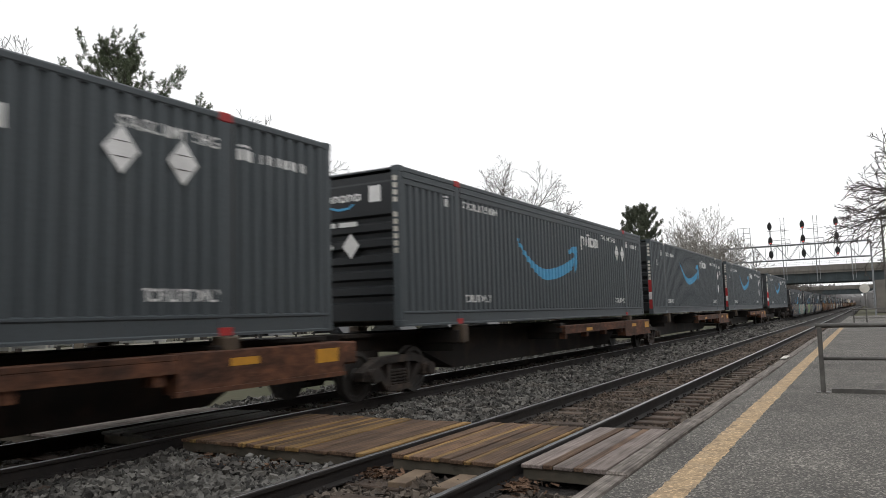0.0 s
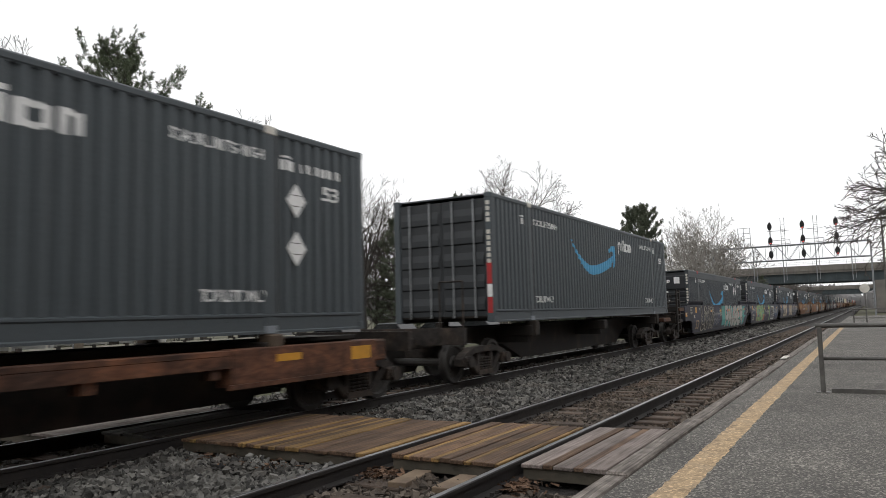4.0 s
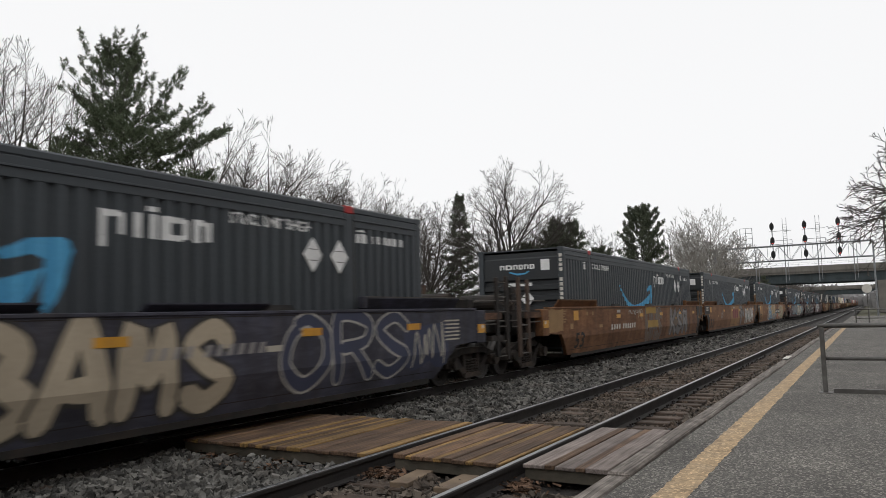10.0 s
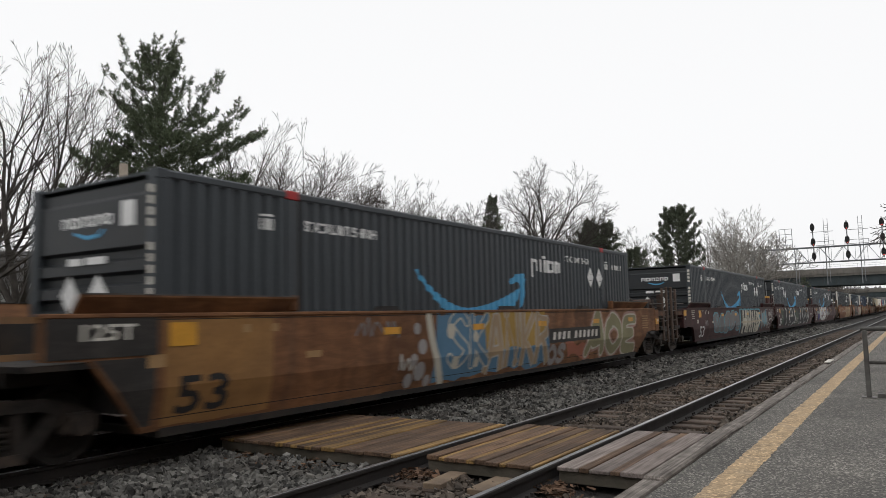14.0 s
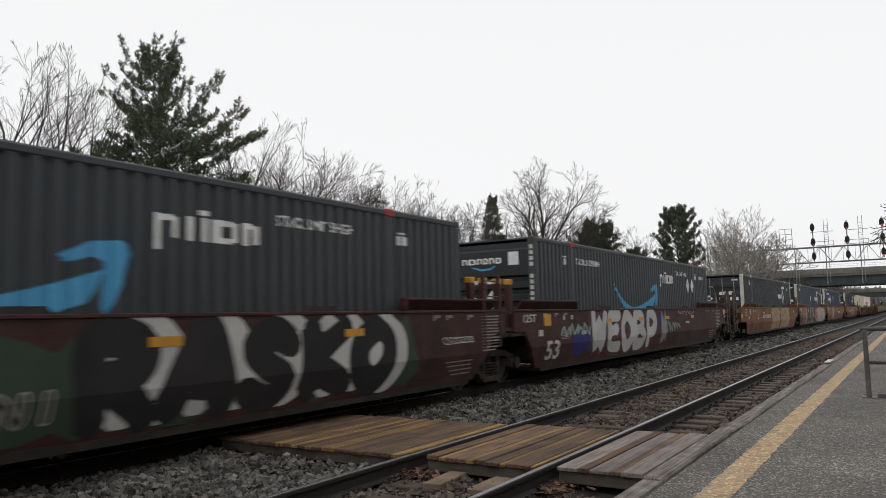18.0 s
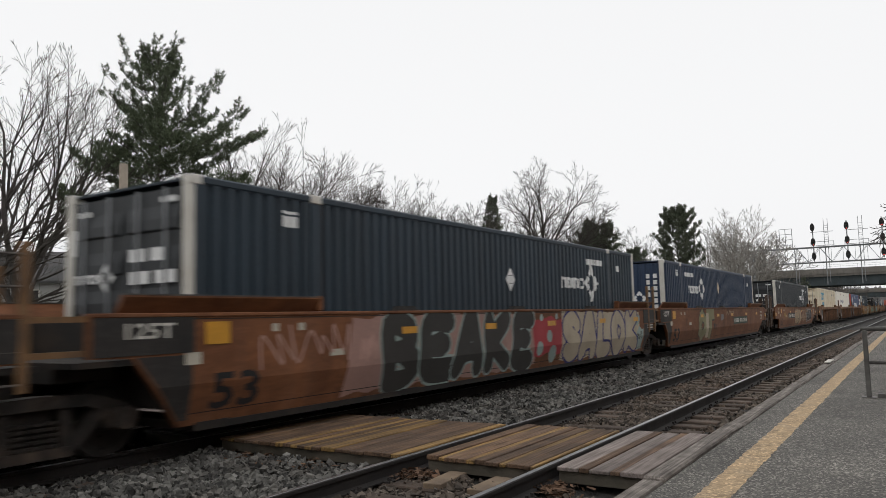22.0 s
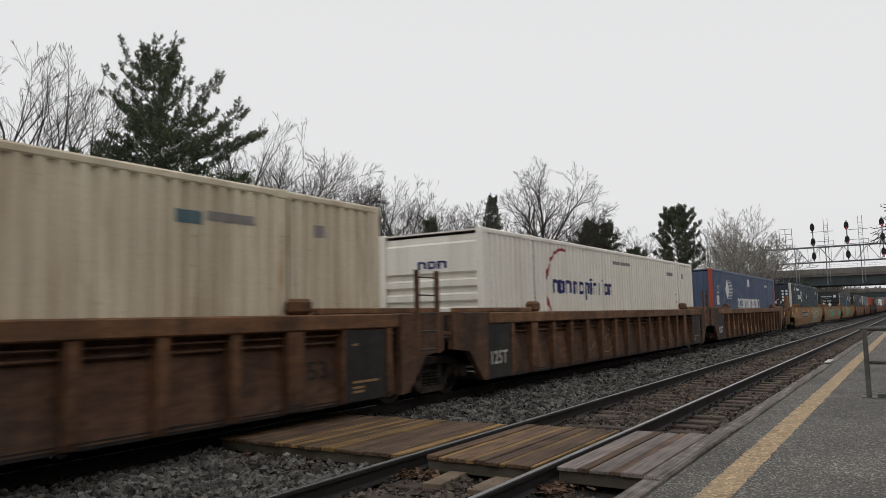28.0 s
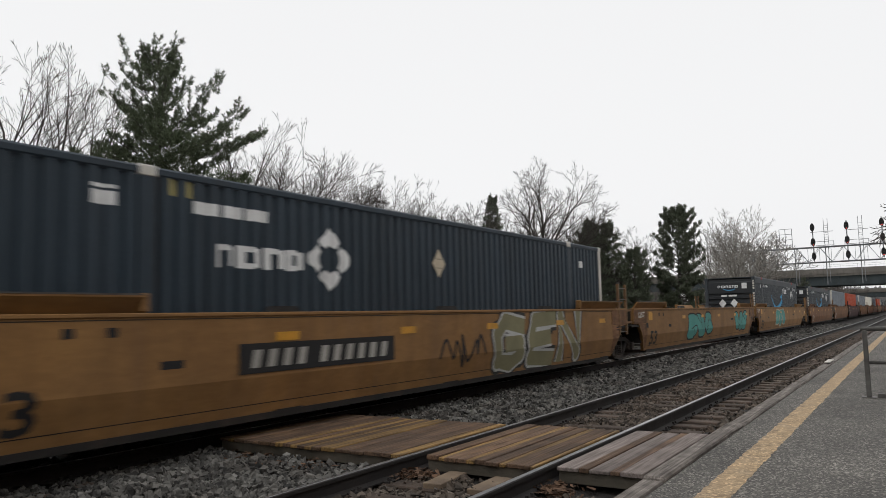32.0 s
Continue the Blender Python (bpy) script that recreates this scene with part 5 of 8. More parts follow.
HOSE = mat("handrail_iron", (0.10, 0.09, 0.08), (0.06, 0.05, 0.045), 4, 30, 0.7, dirt=0.4)
SP_CREAM_RAIL = mat("rail_cream", (0.36, 0.31, 0.22), (0.28, 0.24, 0.18), 4, 30, 0.7, dirt=0.3)


def coupler_end(u, col, front=True):
    """The outer end of a wagon: platform, brake wheel stand, posts, hand rail and coupler."""
    m = None if front else pose(0, L, 0, rz=180)
    post = UNDER if col is W_BLUE else col if col is W_OCHRE else RUST_CHORD if col is W_RUST else POST_RUST
    deck = spart("end_platform", "w_endplat", boxes((-1.45, 1.45, -3.0, -1.7, 1.44, 1.47)), UNDER, u, m=m)
    spart("draft_box", "w_draft", boxes((-0.5, 0.5, -3.0, -1.7, 0.95, 1.4, 0.03)), UNDER, u, m=m)
    spart("draft_sill", "w_dsill", boxes((-0.3, 0.3, -3.2, -1.0, 0.6, 0.95, 0.02)), UNDER, u, m=m)
    for x in (-1.47, 1.42):
        spart("deck_angle", "w_dangle", boxes((0, 0.05, -3.0, -1.7, 1.3, 1.44)), RUST_DARK, deck, m=pose(x, 0, 0))
    spart("coupler", "w_coup", boxes((-0.12, 0.12, -3.75, -3.1, 0.72, 0.95, 0.03), (-0.2, 0.2, -3.65, -3.45, 0.68, 1.0, 0.04)), TRUCK, u, "rusty knuckle coupler", m=m)
    for x in (1.3, -1.46):
        spart("step", "w_step", boxes((0, 0.16, -3.1, -2.5, 0.84, 0.95)), TRUCK, u, m=(m or Matrix()) @ pose(x, 0, 0))
    for x in (1.4, -1.47):
        spart("post", "w_post_a", boxes((0, 0.06, -3.39, -3.25, 0.42, 2.25, 0.01)), post, u, m=(m or Matrix()) @ pose(x, 0, 0))
        spart("post", "w_post_b", boxes((0, 0.06, -2.89, -2.75, 0.5, 2.2, 0.01)), post, u, m=(m or Matrix()) @ pose(x, 0, 0))
    for x in (1.44, -1.44):
        for z in (0.5, 0.82, 1.14, 1.46, 1.78, 2.1):
            spart("rung", "w_rung2", lambda b: tube(b, (0, -3.3, 0), (0, -2.8, 0), 0.014, n=6), HOSE, u, m=(m or Matrix()) @ pose(x, 0, z))
        for z in (1.7, 1.2):
            spart("hand_rail", "w_rail1", lambda b: tube(b, (0, -2.8, 0), (0, -1.8, 0), 0.014, n=6), HOSE, u, m=(m or Matrix()) @ pose(x, 0, z))
    for z in (1.25, 1.7):
        spart("cross_rail", "w_rail2", lambda b: tube(b, (1.44, -3.3, 0), (-1.44, -3.3, 0), 0.016, n=6), HOSE, u, m=(m or Matrix()) @ pose(0, 0, z))
    bend = [(1.2, 0, 1.2), (1.3, 0.12, 1.15), (1.34, 0.24, 0.98), (1.32, 0.3, 0.75), (1.2, 0.3, 0.55)]
    for y in (-3.15, -2.9, -2.2):
        spart("hose", "w_hose", lambda b: [tube(b, p, q, 0.022, n=6) for p, q in zip(bend, bend[1:])], UNDER, u, m=(m or Matrix()) @ pose(0, y, 0))
    gear = spart("brake_gear", "w_brake", lambda b: (tube(b, (-0.6, -2.3, 1.7), (0.5, -2.3, 1.7), 0.19, n=16), tube(b, (-0.5, -1.95, 1.2), (0.5, -1.95, 1.2), 0.12, n=12), box(b, 0.7, 0.9, -2.55, -2.35, 1.47, 2.05, 0.02), box(b, -1.2, -0.9, -2.2, -1.95, 1.47, 1.75, 0.02), box(b, 0.9, 1.3, -2.2, -1.9, 0.9, 1.3, 0.02)), UNDER if col in (W_BLUE, W_BROWN) else GEAR_RUST, u, "sooty brake cylinder and lever stand", m=m)
    spart("brake_wheel", "w_bwheel", lambda b: [tube(b, (0.8 + 0.26 * math.cos(a), -2.62, 1.85 + 0.26 * math.sin(a)), (0.8 + 0.26 * math.cos(a + 0.4488), -2.62, 1.85 + 0.26 * math.sin(a + 0.4488)), 0.018, n=6) for a in (0.4488 * i for i in range(14))] + [tube(b, (0.8, -2.62, 1.85), (0.8 + 0.26 * math.cos(a), -2.62, 1.85 + 0.26 * math.sin(a)), 0.012, n=5) for a in (0.3, 1.56, 2.8, 4.1, 5.3)], TRUCK, gear)
    spart("bent_rail", "w_bent", lambda b: [tube(b, p, q, 0.028, n=8) for x in (1.42, -1.42) for p, q in zip([(x, 0.05, 2.39), (x, -0.52, 2.39), (x, -0.7, 2.34), (x, -0.86, 2.22), (x, -1.05, 1.95)], [(x, -0.52, 2.39), (x, -0.7, 2.34), (x, -0.86, 2.22), (x, -1.05, 1.95), (x, -1.07, 1.5)])], SP_CREAM_RAIL, u, "cream bent grab rail", m=m) if col is W_MAROON and not front else None
    spart("sill_mark", "w_sillref%d" % (col is W_MAROON), boxes((SIDE + 0.013, SIDE + 0.018, -2.08, -1.76, 1.04, 1.22) if col is not W_MAROON else (SIDE + 0.013, SIDE + 0.018, -2.09, -1.75, 1.26, 1.46)), REFLECT, u, "faded yellow reflector", m=m if front else pose(0, L, 0) @ Matrix.Scale(-1, 4, (0, 1, 0)))
    spart("sill_tag", "w_silltag", boxes((SIDE + 0.019, SIDE + 0.022, -2.02, -1.93, 1.13, 1.2)), POST_WHITE, u, "small white tag", m=m if front else pose(0, L, 0) @ Matrix.Scale(-1, 4, (0, 1, 0)))
    spart("sill_box", "w_sill", boxes((1.3, SIDE + 0.012, -2.12, -1.72, 0.84, 1.5, 0.015)), col, u, m=m)
    spart("sill_box", "w_sill2", boxes((-SIDE - 0.012, -1.3, -2.12, -1.72, 0.84, 1.5, 0.015)), col, u, m=m)


def sheet_x(y, z):
    return SIDE - 0.098 - (max(z, 0.24) - 0.24) * 0.105


def well_wagon(col, s0, front, back, label, ribbed=False, n53=None, detail=True):
    u = thing("well_wagon", label, "freight wagon", group="wagons of the train")
    e0, e1 = (1.72 if front else 1.36), (1.72 if back else 1.36)
    if not ribbed:
        for m, a, b in ((None, e0, e1), (pose(0, L, 0, rz=180), e1, e0)):
            spart("side_wall", "w_side%s%s" % (a, b), lambda bm: well_side(bm, a, b), col, u, m=m)
            spart("top_flange", "w_fl%s%s" % (a, b), lambda bm: side_flange(bm, a, b), col, u, m=m)
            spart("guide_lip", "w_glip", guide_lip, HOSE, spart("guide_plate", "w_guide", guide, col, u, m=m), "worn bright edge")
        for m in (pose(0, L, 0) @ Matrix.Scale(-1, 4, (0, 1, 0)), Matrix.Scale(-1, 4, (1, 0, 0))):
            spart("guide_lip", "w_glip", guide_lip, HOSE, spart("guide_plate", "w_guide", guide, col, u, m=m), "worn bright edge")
    else:
        for m in (None, pose(0, L, 0, rz=180)):
            spart("top_chord", "r_chord", boxes((SIDE - 0.16, SIDE + 0.02, -0.2, L + 0.2, 1.28, 1.5, 0.02)), RUST_CHORD, u, m=m)
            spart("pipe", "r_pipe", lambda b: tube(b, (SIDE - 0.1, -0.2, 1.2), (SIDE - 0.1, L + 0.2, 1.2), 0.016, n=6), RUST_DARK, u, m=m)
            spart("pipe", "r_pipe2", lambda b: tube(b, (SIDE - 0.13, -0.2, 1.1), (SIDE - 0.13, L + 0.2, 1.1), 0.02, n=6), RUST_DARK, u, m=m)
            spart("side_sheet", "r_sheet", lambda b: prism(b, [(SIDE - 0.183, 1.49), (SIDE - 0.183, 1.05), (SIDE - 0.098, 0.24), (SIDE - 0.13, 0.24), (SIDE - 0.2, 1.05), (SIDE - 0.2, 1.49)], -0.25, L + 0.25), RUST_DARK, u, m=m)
            for i in range(16):
                half = 0.15 if i in (1, 13) else 0.075
                rib = spart("rib", "r_rib%.2f" % half, lambda b: prism(b, [(SIDE - 0.19, 1.285), (SIDE - 0.005, 1.285), (SIDE - 0.015, 0.3), (SIDE - 0.05, 0.22), (SIDE - 0.12, 0.22)], -half, half), col, u, m=(m or Matrix()) @ pose(0, 0.80 + 1.02 * i, 0))
                if half > 0.1:
                    spart("rib_foot", "r_foot", boxes((SIDE - 0.1, SIDE - 0.011, -0.145, 0.145, 0.24, 0.34)), UNDER, rib, "sooty rib foot")
            spart("length_number", "r_53", lambda b: (letters(b, "53", 14.4, 0.6, 0.26, 0.42), lay(b, (FOLD,), "z", lambda y, z: sheet_x(y, z) + 0.004)), UNDER, u, "worn black length number") if m is None else None
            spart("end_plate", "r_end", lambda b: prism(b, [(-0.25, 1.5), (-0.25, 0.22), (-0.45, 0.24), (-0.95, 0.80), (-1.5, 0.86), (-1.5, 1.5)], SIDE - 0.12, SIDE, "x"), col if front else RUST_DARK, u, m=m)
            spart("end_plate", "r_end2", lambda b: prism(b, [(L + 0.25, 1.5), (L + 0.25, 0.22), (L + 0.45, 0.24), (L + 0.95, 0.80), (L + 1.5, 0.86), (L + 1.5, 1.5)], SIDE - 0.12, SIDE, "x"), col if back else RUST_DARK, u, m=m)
            for y in (1.75, L - 2.15):
                spart("guide_strip", "r_strip", boxes((SIDE - 0.15, SIDE - 0.01, -3.05, 0.0, 1.503, 1.59, 0.012)), RUST_CHORD, u, m=(m or Matrix()) @ pose(0, L + 1.4 if y > 8 else 1.7, 0))
                spart("hinge_block", "r_hinge", boxes((SIDE - 0.2, SIDE, 0, 0.4, 1.5, 1.72, 0.05)), col, u, m=(m or Matrix()) @ pose(0, y, 0))
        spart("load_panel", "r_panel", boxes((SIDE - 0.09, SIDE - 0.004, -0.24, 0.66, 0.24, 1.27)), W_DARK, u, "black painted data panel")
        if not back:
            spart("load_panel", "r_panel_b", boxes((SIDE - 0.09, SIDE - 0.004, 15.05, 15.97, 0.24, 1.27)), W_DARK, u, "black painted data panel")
        spart("panel_text", "r_lines", lambda b: ([rect(b, 15.2, 15.2 + w, z, z + 0.035) for w, z in ((0.6, 0.5), (0.25, 0.42), (0.25, 0.36), (0.12, 1.04))], [setattr(v.co, "x", SIDE) for v in b.verts]), SP_TAN, u, "small stencilled lines") if not back else None
        spart("load_text", "r_125", lambda b: (letters(b, "125T", -0.14, 0.5, 0.26, 0.66), [setattr(v.co, "x", SIDE) for v in b.verts]), POST_WHITE, u)
    spart("well_floor", "w_floor", boxes(*[(-1.4, 1.4, y, y + 0.5, 0.2, 0.295) for y in (0, 4, 8, 12, 15.6)], (-1.4, -1.25, 0, L, 0.2, 0.28), (1.25, 1.4, 0, L, 0.2, 0.28)), UNDER, u)
    for m, r in ((None, 1.7), (pose(0, L, 0, rz=180), 1.7)):
        spart("end_frame", "w_end%s" % r, lambda b: end_frame(b, r), UNDER, u, m=m)
    for fr, on in ((True, front), (False, back)):
        m = None if fr else pose(0, L, 0, rz=180)
        if on:
            coupler_end(u, col, fr)
        else:
            lad = spart("ladder", "w_ladder", ladder, LADDER if col in (W_BROWN, W_ORANGE, W_OCHRE) else col, u, m=m)
            for i in range(5):
                spart("rung", "w_rung", lambda b: tube(b, (SIDE, -2.6, 0), (SIDE, -2.0, 0), 0.014, n=6), HOSE, lad, m=pose(0, 0, 0.9 + 0.3 * i))
            if col in (W_BROWN, W_ORANGE, W_OCHRE):
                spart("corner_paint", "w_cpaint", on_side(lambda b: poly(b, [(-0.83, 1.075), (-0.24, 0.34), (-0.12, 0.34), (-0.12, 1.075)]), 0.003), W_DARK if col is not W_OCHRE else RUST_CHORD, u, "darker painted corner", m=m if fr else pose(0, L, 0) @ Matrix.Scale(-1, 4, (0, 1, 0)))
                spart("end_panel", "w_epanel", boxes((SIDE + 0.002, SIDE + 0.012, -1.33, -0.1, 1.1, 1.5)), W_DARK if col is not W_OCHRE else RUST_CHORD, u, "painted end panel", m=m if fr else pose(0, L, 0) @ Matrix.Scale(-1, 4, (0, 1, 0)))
    if front:
        truck(u, -2.25, s0)
    else:
        truck(u, -1.65, s0)
    if back:
        truck(u, L + 2.25, s0)
    if col is W_MAROON:
        for y in ((-1.25, -0.75) if not front else ()) + ((L + 0.75, L + 1.25) if not back else ()):
            for x in (1.0, -1.12):
                p = spart("guide_post", "w_gpost", boxes((0, 0.12, -0.1, 0.1, 1.06, 2.2, 0.015)), col, u, m=pose(x, y, 0))
                spart("post_tip", "w_gtip", boxes((-0.003, 0.123, -0.103, 0.103, 2.08, 2.2, 0.012)), REFLECT, p, "yellow painted post tip")
    if not ribbed:
        for y in (4.1, 8.1, 12.2):
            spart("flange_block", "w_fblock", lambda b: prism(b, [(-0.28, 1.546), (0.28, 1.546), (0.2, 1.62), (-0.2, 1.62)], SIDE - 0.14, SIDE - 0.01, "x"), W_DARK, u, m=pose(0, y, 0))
        for z, key in ((0.40, "a"), (1.47, "b")):
            spart("seam", "w_seam" + key, on_side(lambda b: rect(b, -0.1, L + 0.1, z, z + 0.011), 0.003), UNDER, u)
        if n53:
            spart("length_number", "w_53", on_side(lambda b: letters(b, "53", 0.16, 0.42, 0.43, 0.74)), n53, u, "stencilled length number")
        if not front:
            spart("load_text", "w_125", on_side(lambda b: letters(b, "125T", -0.97, 1.27, 0.17, 0.6), 0.018), POST_WHITE, u, "stencilled load mark")
        for i, y in enumerate((0.05, 3.9, 6.6, 9.4, 12.6) + ((15.3,) if col is not W_MAROON else ())):
            w = 0.42 if i else 0.36
            h = 0.11 if i else 0.26
            spart("reflector", "w_ref%d" % i, on_side(lambda b: rect(b, y, y + w, 1.18, 1.18 + h), 0.013), REFLECT, u, "faded yellow reflector")
        spart("data_mark", "w_data%d%d" % (col is W_MAROON, front), on_side(lambda b: (bars(b, 1.1, 1.3, (0.12, 0.12), 0.1, 0.35), [rect(b, -0.98, -0.5 - 0.05 * (i % 3), 1.42 - 0.07 * i, 1.45 - 0.07 * i) for i in range(5 if front else 0)], rect(b, -0.22, 0.0, 0.96, 1.1), rect(b, 2.2, 2.5, 0.93, 1.02), [rect(b, L + 0.45, L + 1.0, 0.95 + 0.07 * i, 0.98 + 0.07 * i) for i in range(0 if col is W_MAROON else 6)], rect(b, 11.9, 12.4, 1.0, 1.08))), SP_TAN if col is W_BROWN else SP_BLACK if col is W_OCHRE else SP_CREAM, u, "small stencilled data marks")
    return u


def spine_platform(s0, front, back, dark=False):
    col = UNDER if dark else SPINE_RUST
    u = thing("spine_wagon", "rust-brown skeletal spine wagon with a black centre sill", "freight wagon", group="wagons of the train")
    cut = 2.6 if dark else 0.0
    spart("centre_sill", "s_sill%d" % dark, lambda b: (prism(b, [(-0.6, 1.1), (L + 0.8, 1.1), (L + 0.8, 0.75), (L - 0.6 - cut, 0.72), (L - 1.6 - cut, 0.25), (3.5, 0.25), (2.3, 0.66), (1.0, 0.75), (-0.6, 0.78)], -0.36, 0.36, "x"), box(b, -0.5, 0.5, -0.6, L + 0.8, 1.06, 1.12)), UNDER, u)
    for y in (1.95, 7.6, L - 2.35):
        spart("cross_arm", "s_arm", boxes((-1.35, 1.35, 0, 0.3, 0.86, 1.12, 0.015), (-1.2, 1.2, 0.05, 0.25, 0.7, 0.9)), UNDER, u, m=pose(0, y, 0))
    for y in (2.02, L - 2.28):
        for x in (1.13, -1.42):
            spart("pedestal", "s_ped", boxes((0, 0.29, 0, 0.25, 0.86, 1.225, 0.02)), TAN if not dark else UNDER, u, "worn tan container pedestal", m=pose(x, y, 0))
    if not dark:
        for s in (None, Matrix.Scale(-1, 4, (1, 0, 0))):
            spart("side_sill", "s_side", boxes((1.2, 1.46, 7.6, 13.1, 0.98, 1.05, 0.008), (1.38, 1.46, 7.6, 13.1, 0.83, 0.98), *[(1.25, 1.42, 7.7 + 1.7 * i, 7.85 + 1.7 * i, 0.7, 0.98) for i in range(4)]), col, u, m=s)
            spart("end_sill", "s_end", boxes((1.2, 1.47, 13.1, 16.2, 0.58, 1.06, 0.012), (1.44, 1.5, 13.05, 16.2, 0.56, 0.62)), col, u, m=s)
            spart("reflector", "s_refl", boxes((1.47, 1.474, 15.55, 16.05, 0.78, 0.98), (1.47, 1.474, 13.9, 14.4, 0.86, 0.96), (1.461, 1.464, 9.3, 9.8, 0.86, 0.95)), REFLECT, u, "faded yellow reflector", m=s)
        for x in (0.8, -1.3):
            spart("end_bracket", "s_brk", boxes((0, 0.5, 16.25, 16.75, 0.7, 1.05, 0.03)), col, u, m=pose(x, 0, 0))
    else:
        for x in (0.75, -1.35):
            spart("end_bracket", "s_brk_d", boxes((0, 0.6, 15.2, 16.4, 0.9, 1.05, 0.02)), SPINE_RUST, u, "rusty tan end bracket", m=pose(x, 0, 0))
    truck(u, 0.2 if not front else -0.1, s0)
    if front:
        spart("coupler", "w_coup_s", boxes((-0.12, 0.12, -2.2, -0.5, 0.72, 0.95, 0.03), (-1.3, 1.3, -1.4, -1.3, 0.8, 1.15)), TRUCK, u)
        spart("hand_rail", "s_hr", lambda b: [tube(b, (x, -1.35, 1.0), (x, -1.35, 2.1), 0.02, n=6) for x in (1.25, 0.7, -1.2)] + [tube(b, (1.25, -1.35, 2.1), (0.7, -1.35, 2.1), 0.02, n=6)], TRUCK, u)
    if back:
        truck(u, L + 0.1 if not dark else L - 2.45, s0)
        spart("coupler", "w_coup_t", boxes((-0.12, 0.12, L + 0.6, L + 2.4, 0.72, 0.95, 0.03), (-1.3, 1.3, L + 1.3, L + 1.4, 0.8, 1.15)), TRUCK, u)
    return u

# ---- spray paint on the wagon sides: free letter-like forms ----


def curl(pts, k=5):
    """A smooth line through the points."""
    out = []
    p = [pts[0]] + list(pts) + [pts[-1]]
    for a, b, c, d in zip(p, p[1:], p[2:], p[3:]):
        for i in range(k):
            t = i / k
            out.append(tuple(0.5 * (2 * b[q] + (c[q] - a[q]) * t + (2 * a[q] - 5 * b[q] + 4 * c[q] - d[q]) * t * t + (3 * b[q] - a[q] - 3 * c[q] + d[q]) * t ** 3) for q in (0, 1)))
    return out + [pts[-1]]


def ribbon(b, pts, r, x, fat=None):
    """A flat brush stroke of changing width along a line."""
    n = len(pts)
    last = None
    for i, (y, z) in enumerate(pts):
        y0, z0 = pts[max(i - 1, 0)]
        y1, z1 = pts[min(i + 1, n - 1)]
        d = Vector((y1 - y0, z1 - z0))
        if d.length < 1e-5:
            continue
        d.normalize()
        w = r * (fat[i] if fat else 1.0)
        row = [b.verts.new((x, y - d.y * w, z + d.x * w)), b.verts.new((x, y + d.y * w, z - d.x * w))]
        if last:
            b.faces.new((last[0], last[1], row[1], row[0]))
        last = row
        x += 0.00002


def blot(rng, c, w, lo, hi, spiky):
    """The outline of one sprayed form: a swollen, slanted or jagged upright patch."""
    n = 26 if not spiky else 14
    power = rng.uniform(0.45, 0.75)
    lean, ph, ph2 = rng.uniform(-0.25, 0.25), rng.uniform(0, 6.3), rng.uniform(0, 6.3)
    top, bot = hi - rng.uniform(0, 0.12) * (hi - lo), lo + rng.uniform(0, 0.12) * (hi - lo)
    out = []
    for j in range(n):
        t = 2 * math.pi * j / n
        u, v = math.cos(t), math.sin(t)
        u, v = math.copysign(abs(u) ** power, u), math.copysign(abs(v) ** power, v)
        k = 1 + 0.12 * math.sin(3 * t + ph) + 0.10 * math.sin(5 * t + ph2)
        if spiky:
            k *= 1.16 if j % 2 else 0.72
        out.append((c + w * 0.5 * u * k + lean * w * v, (top + bot) / 2 + (top - bot) / 2 * v * (0.94 + 0.06 * k)))
    return out


def grown(pts, d):
    """The outline pushed out by d."""
    n, out = len(pts), []
    for i in range(n):
        (y0, z0), (y1, z1) = pts[i - 1], pts[(i + 1) % n]
        q = math.hypot(y1 - y0, z1 - z0) or 1
        out.append((pts[i][0] + (z1 - z0) / q * d, pts[i][1] - (y1 - y0) / q * d))
    return out


def filled(b, pts, x):
    c = b.verts.new((x, sum(p[0] for p in pts) / len(pts), sum(p[1] for p in pts) / len(pts)))
    v = [b.verts.new((x, y, z)) for y, z in pts]
    for i in range(len(v)):
        b.faces.new((c, v[i], v[(i + 1) % len(v)]))


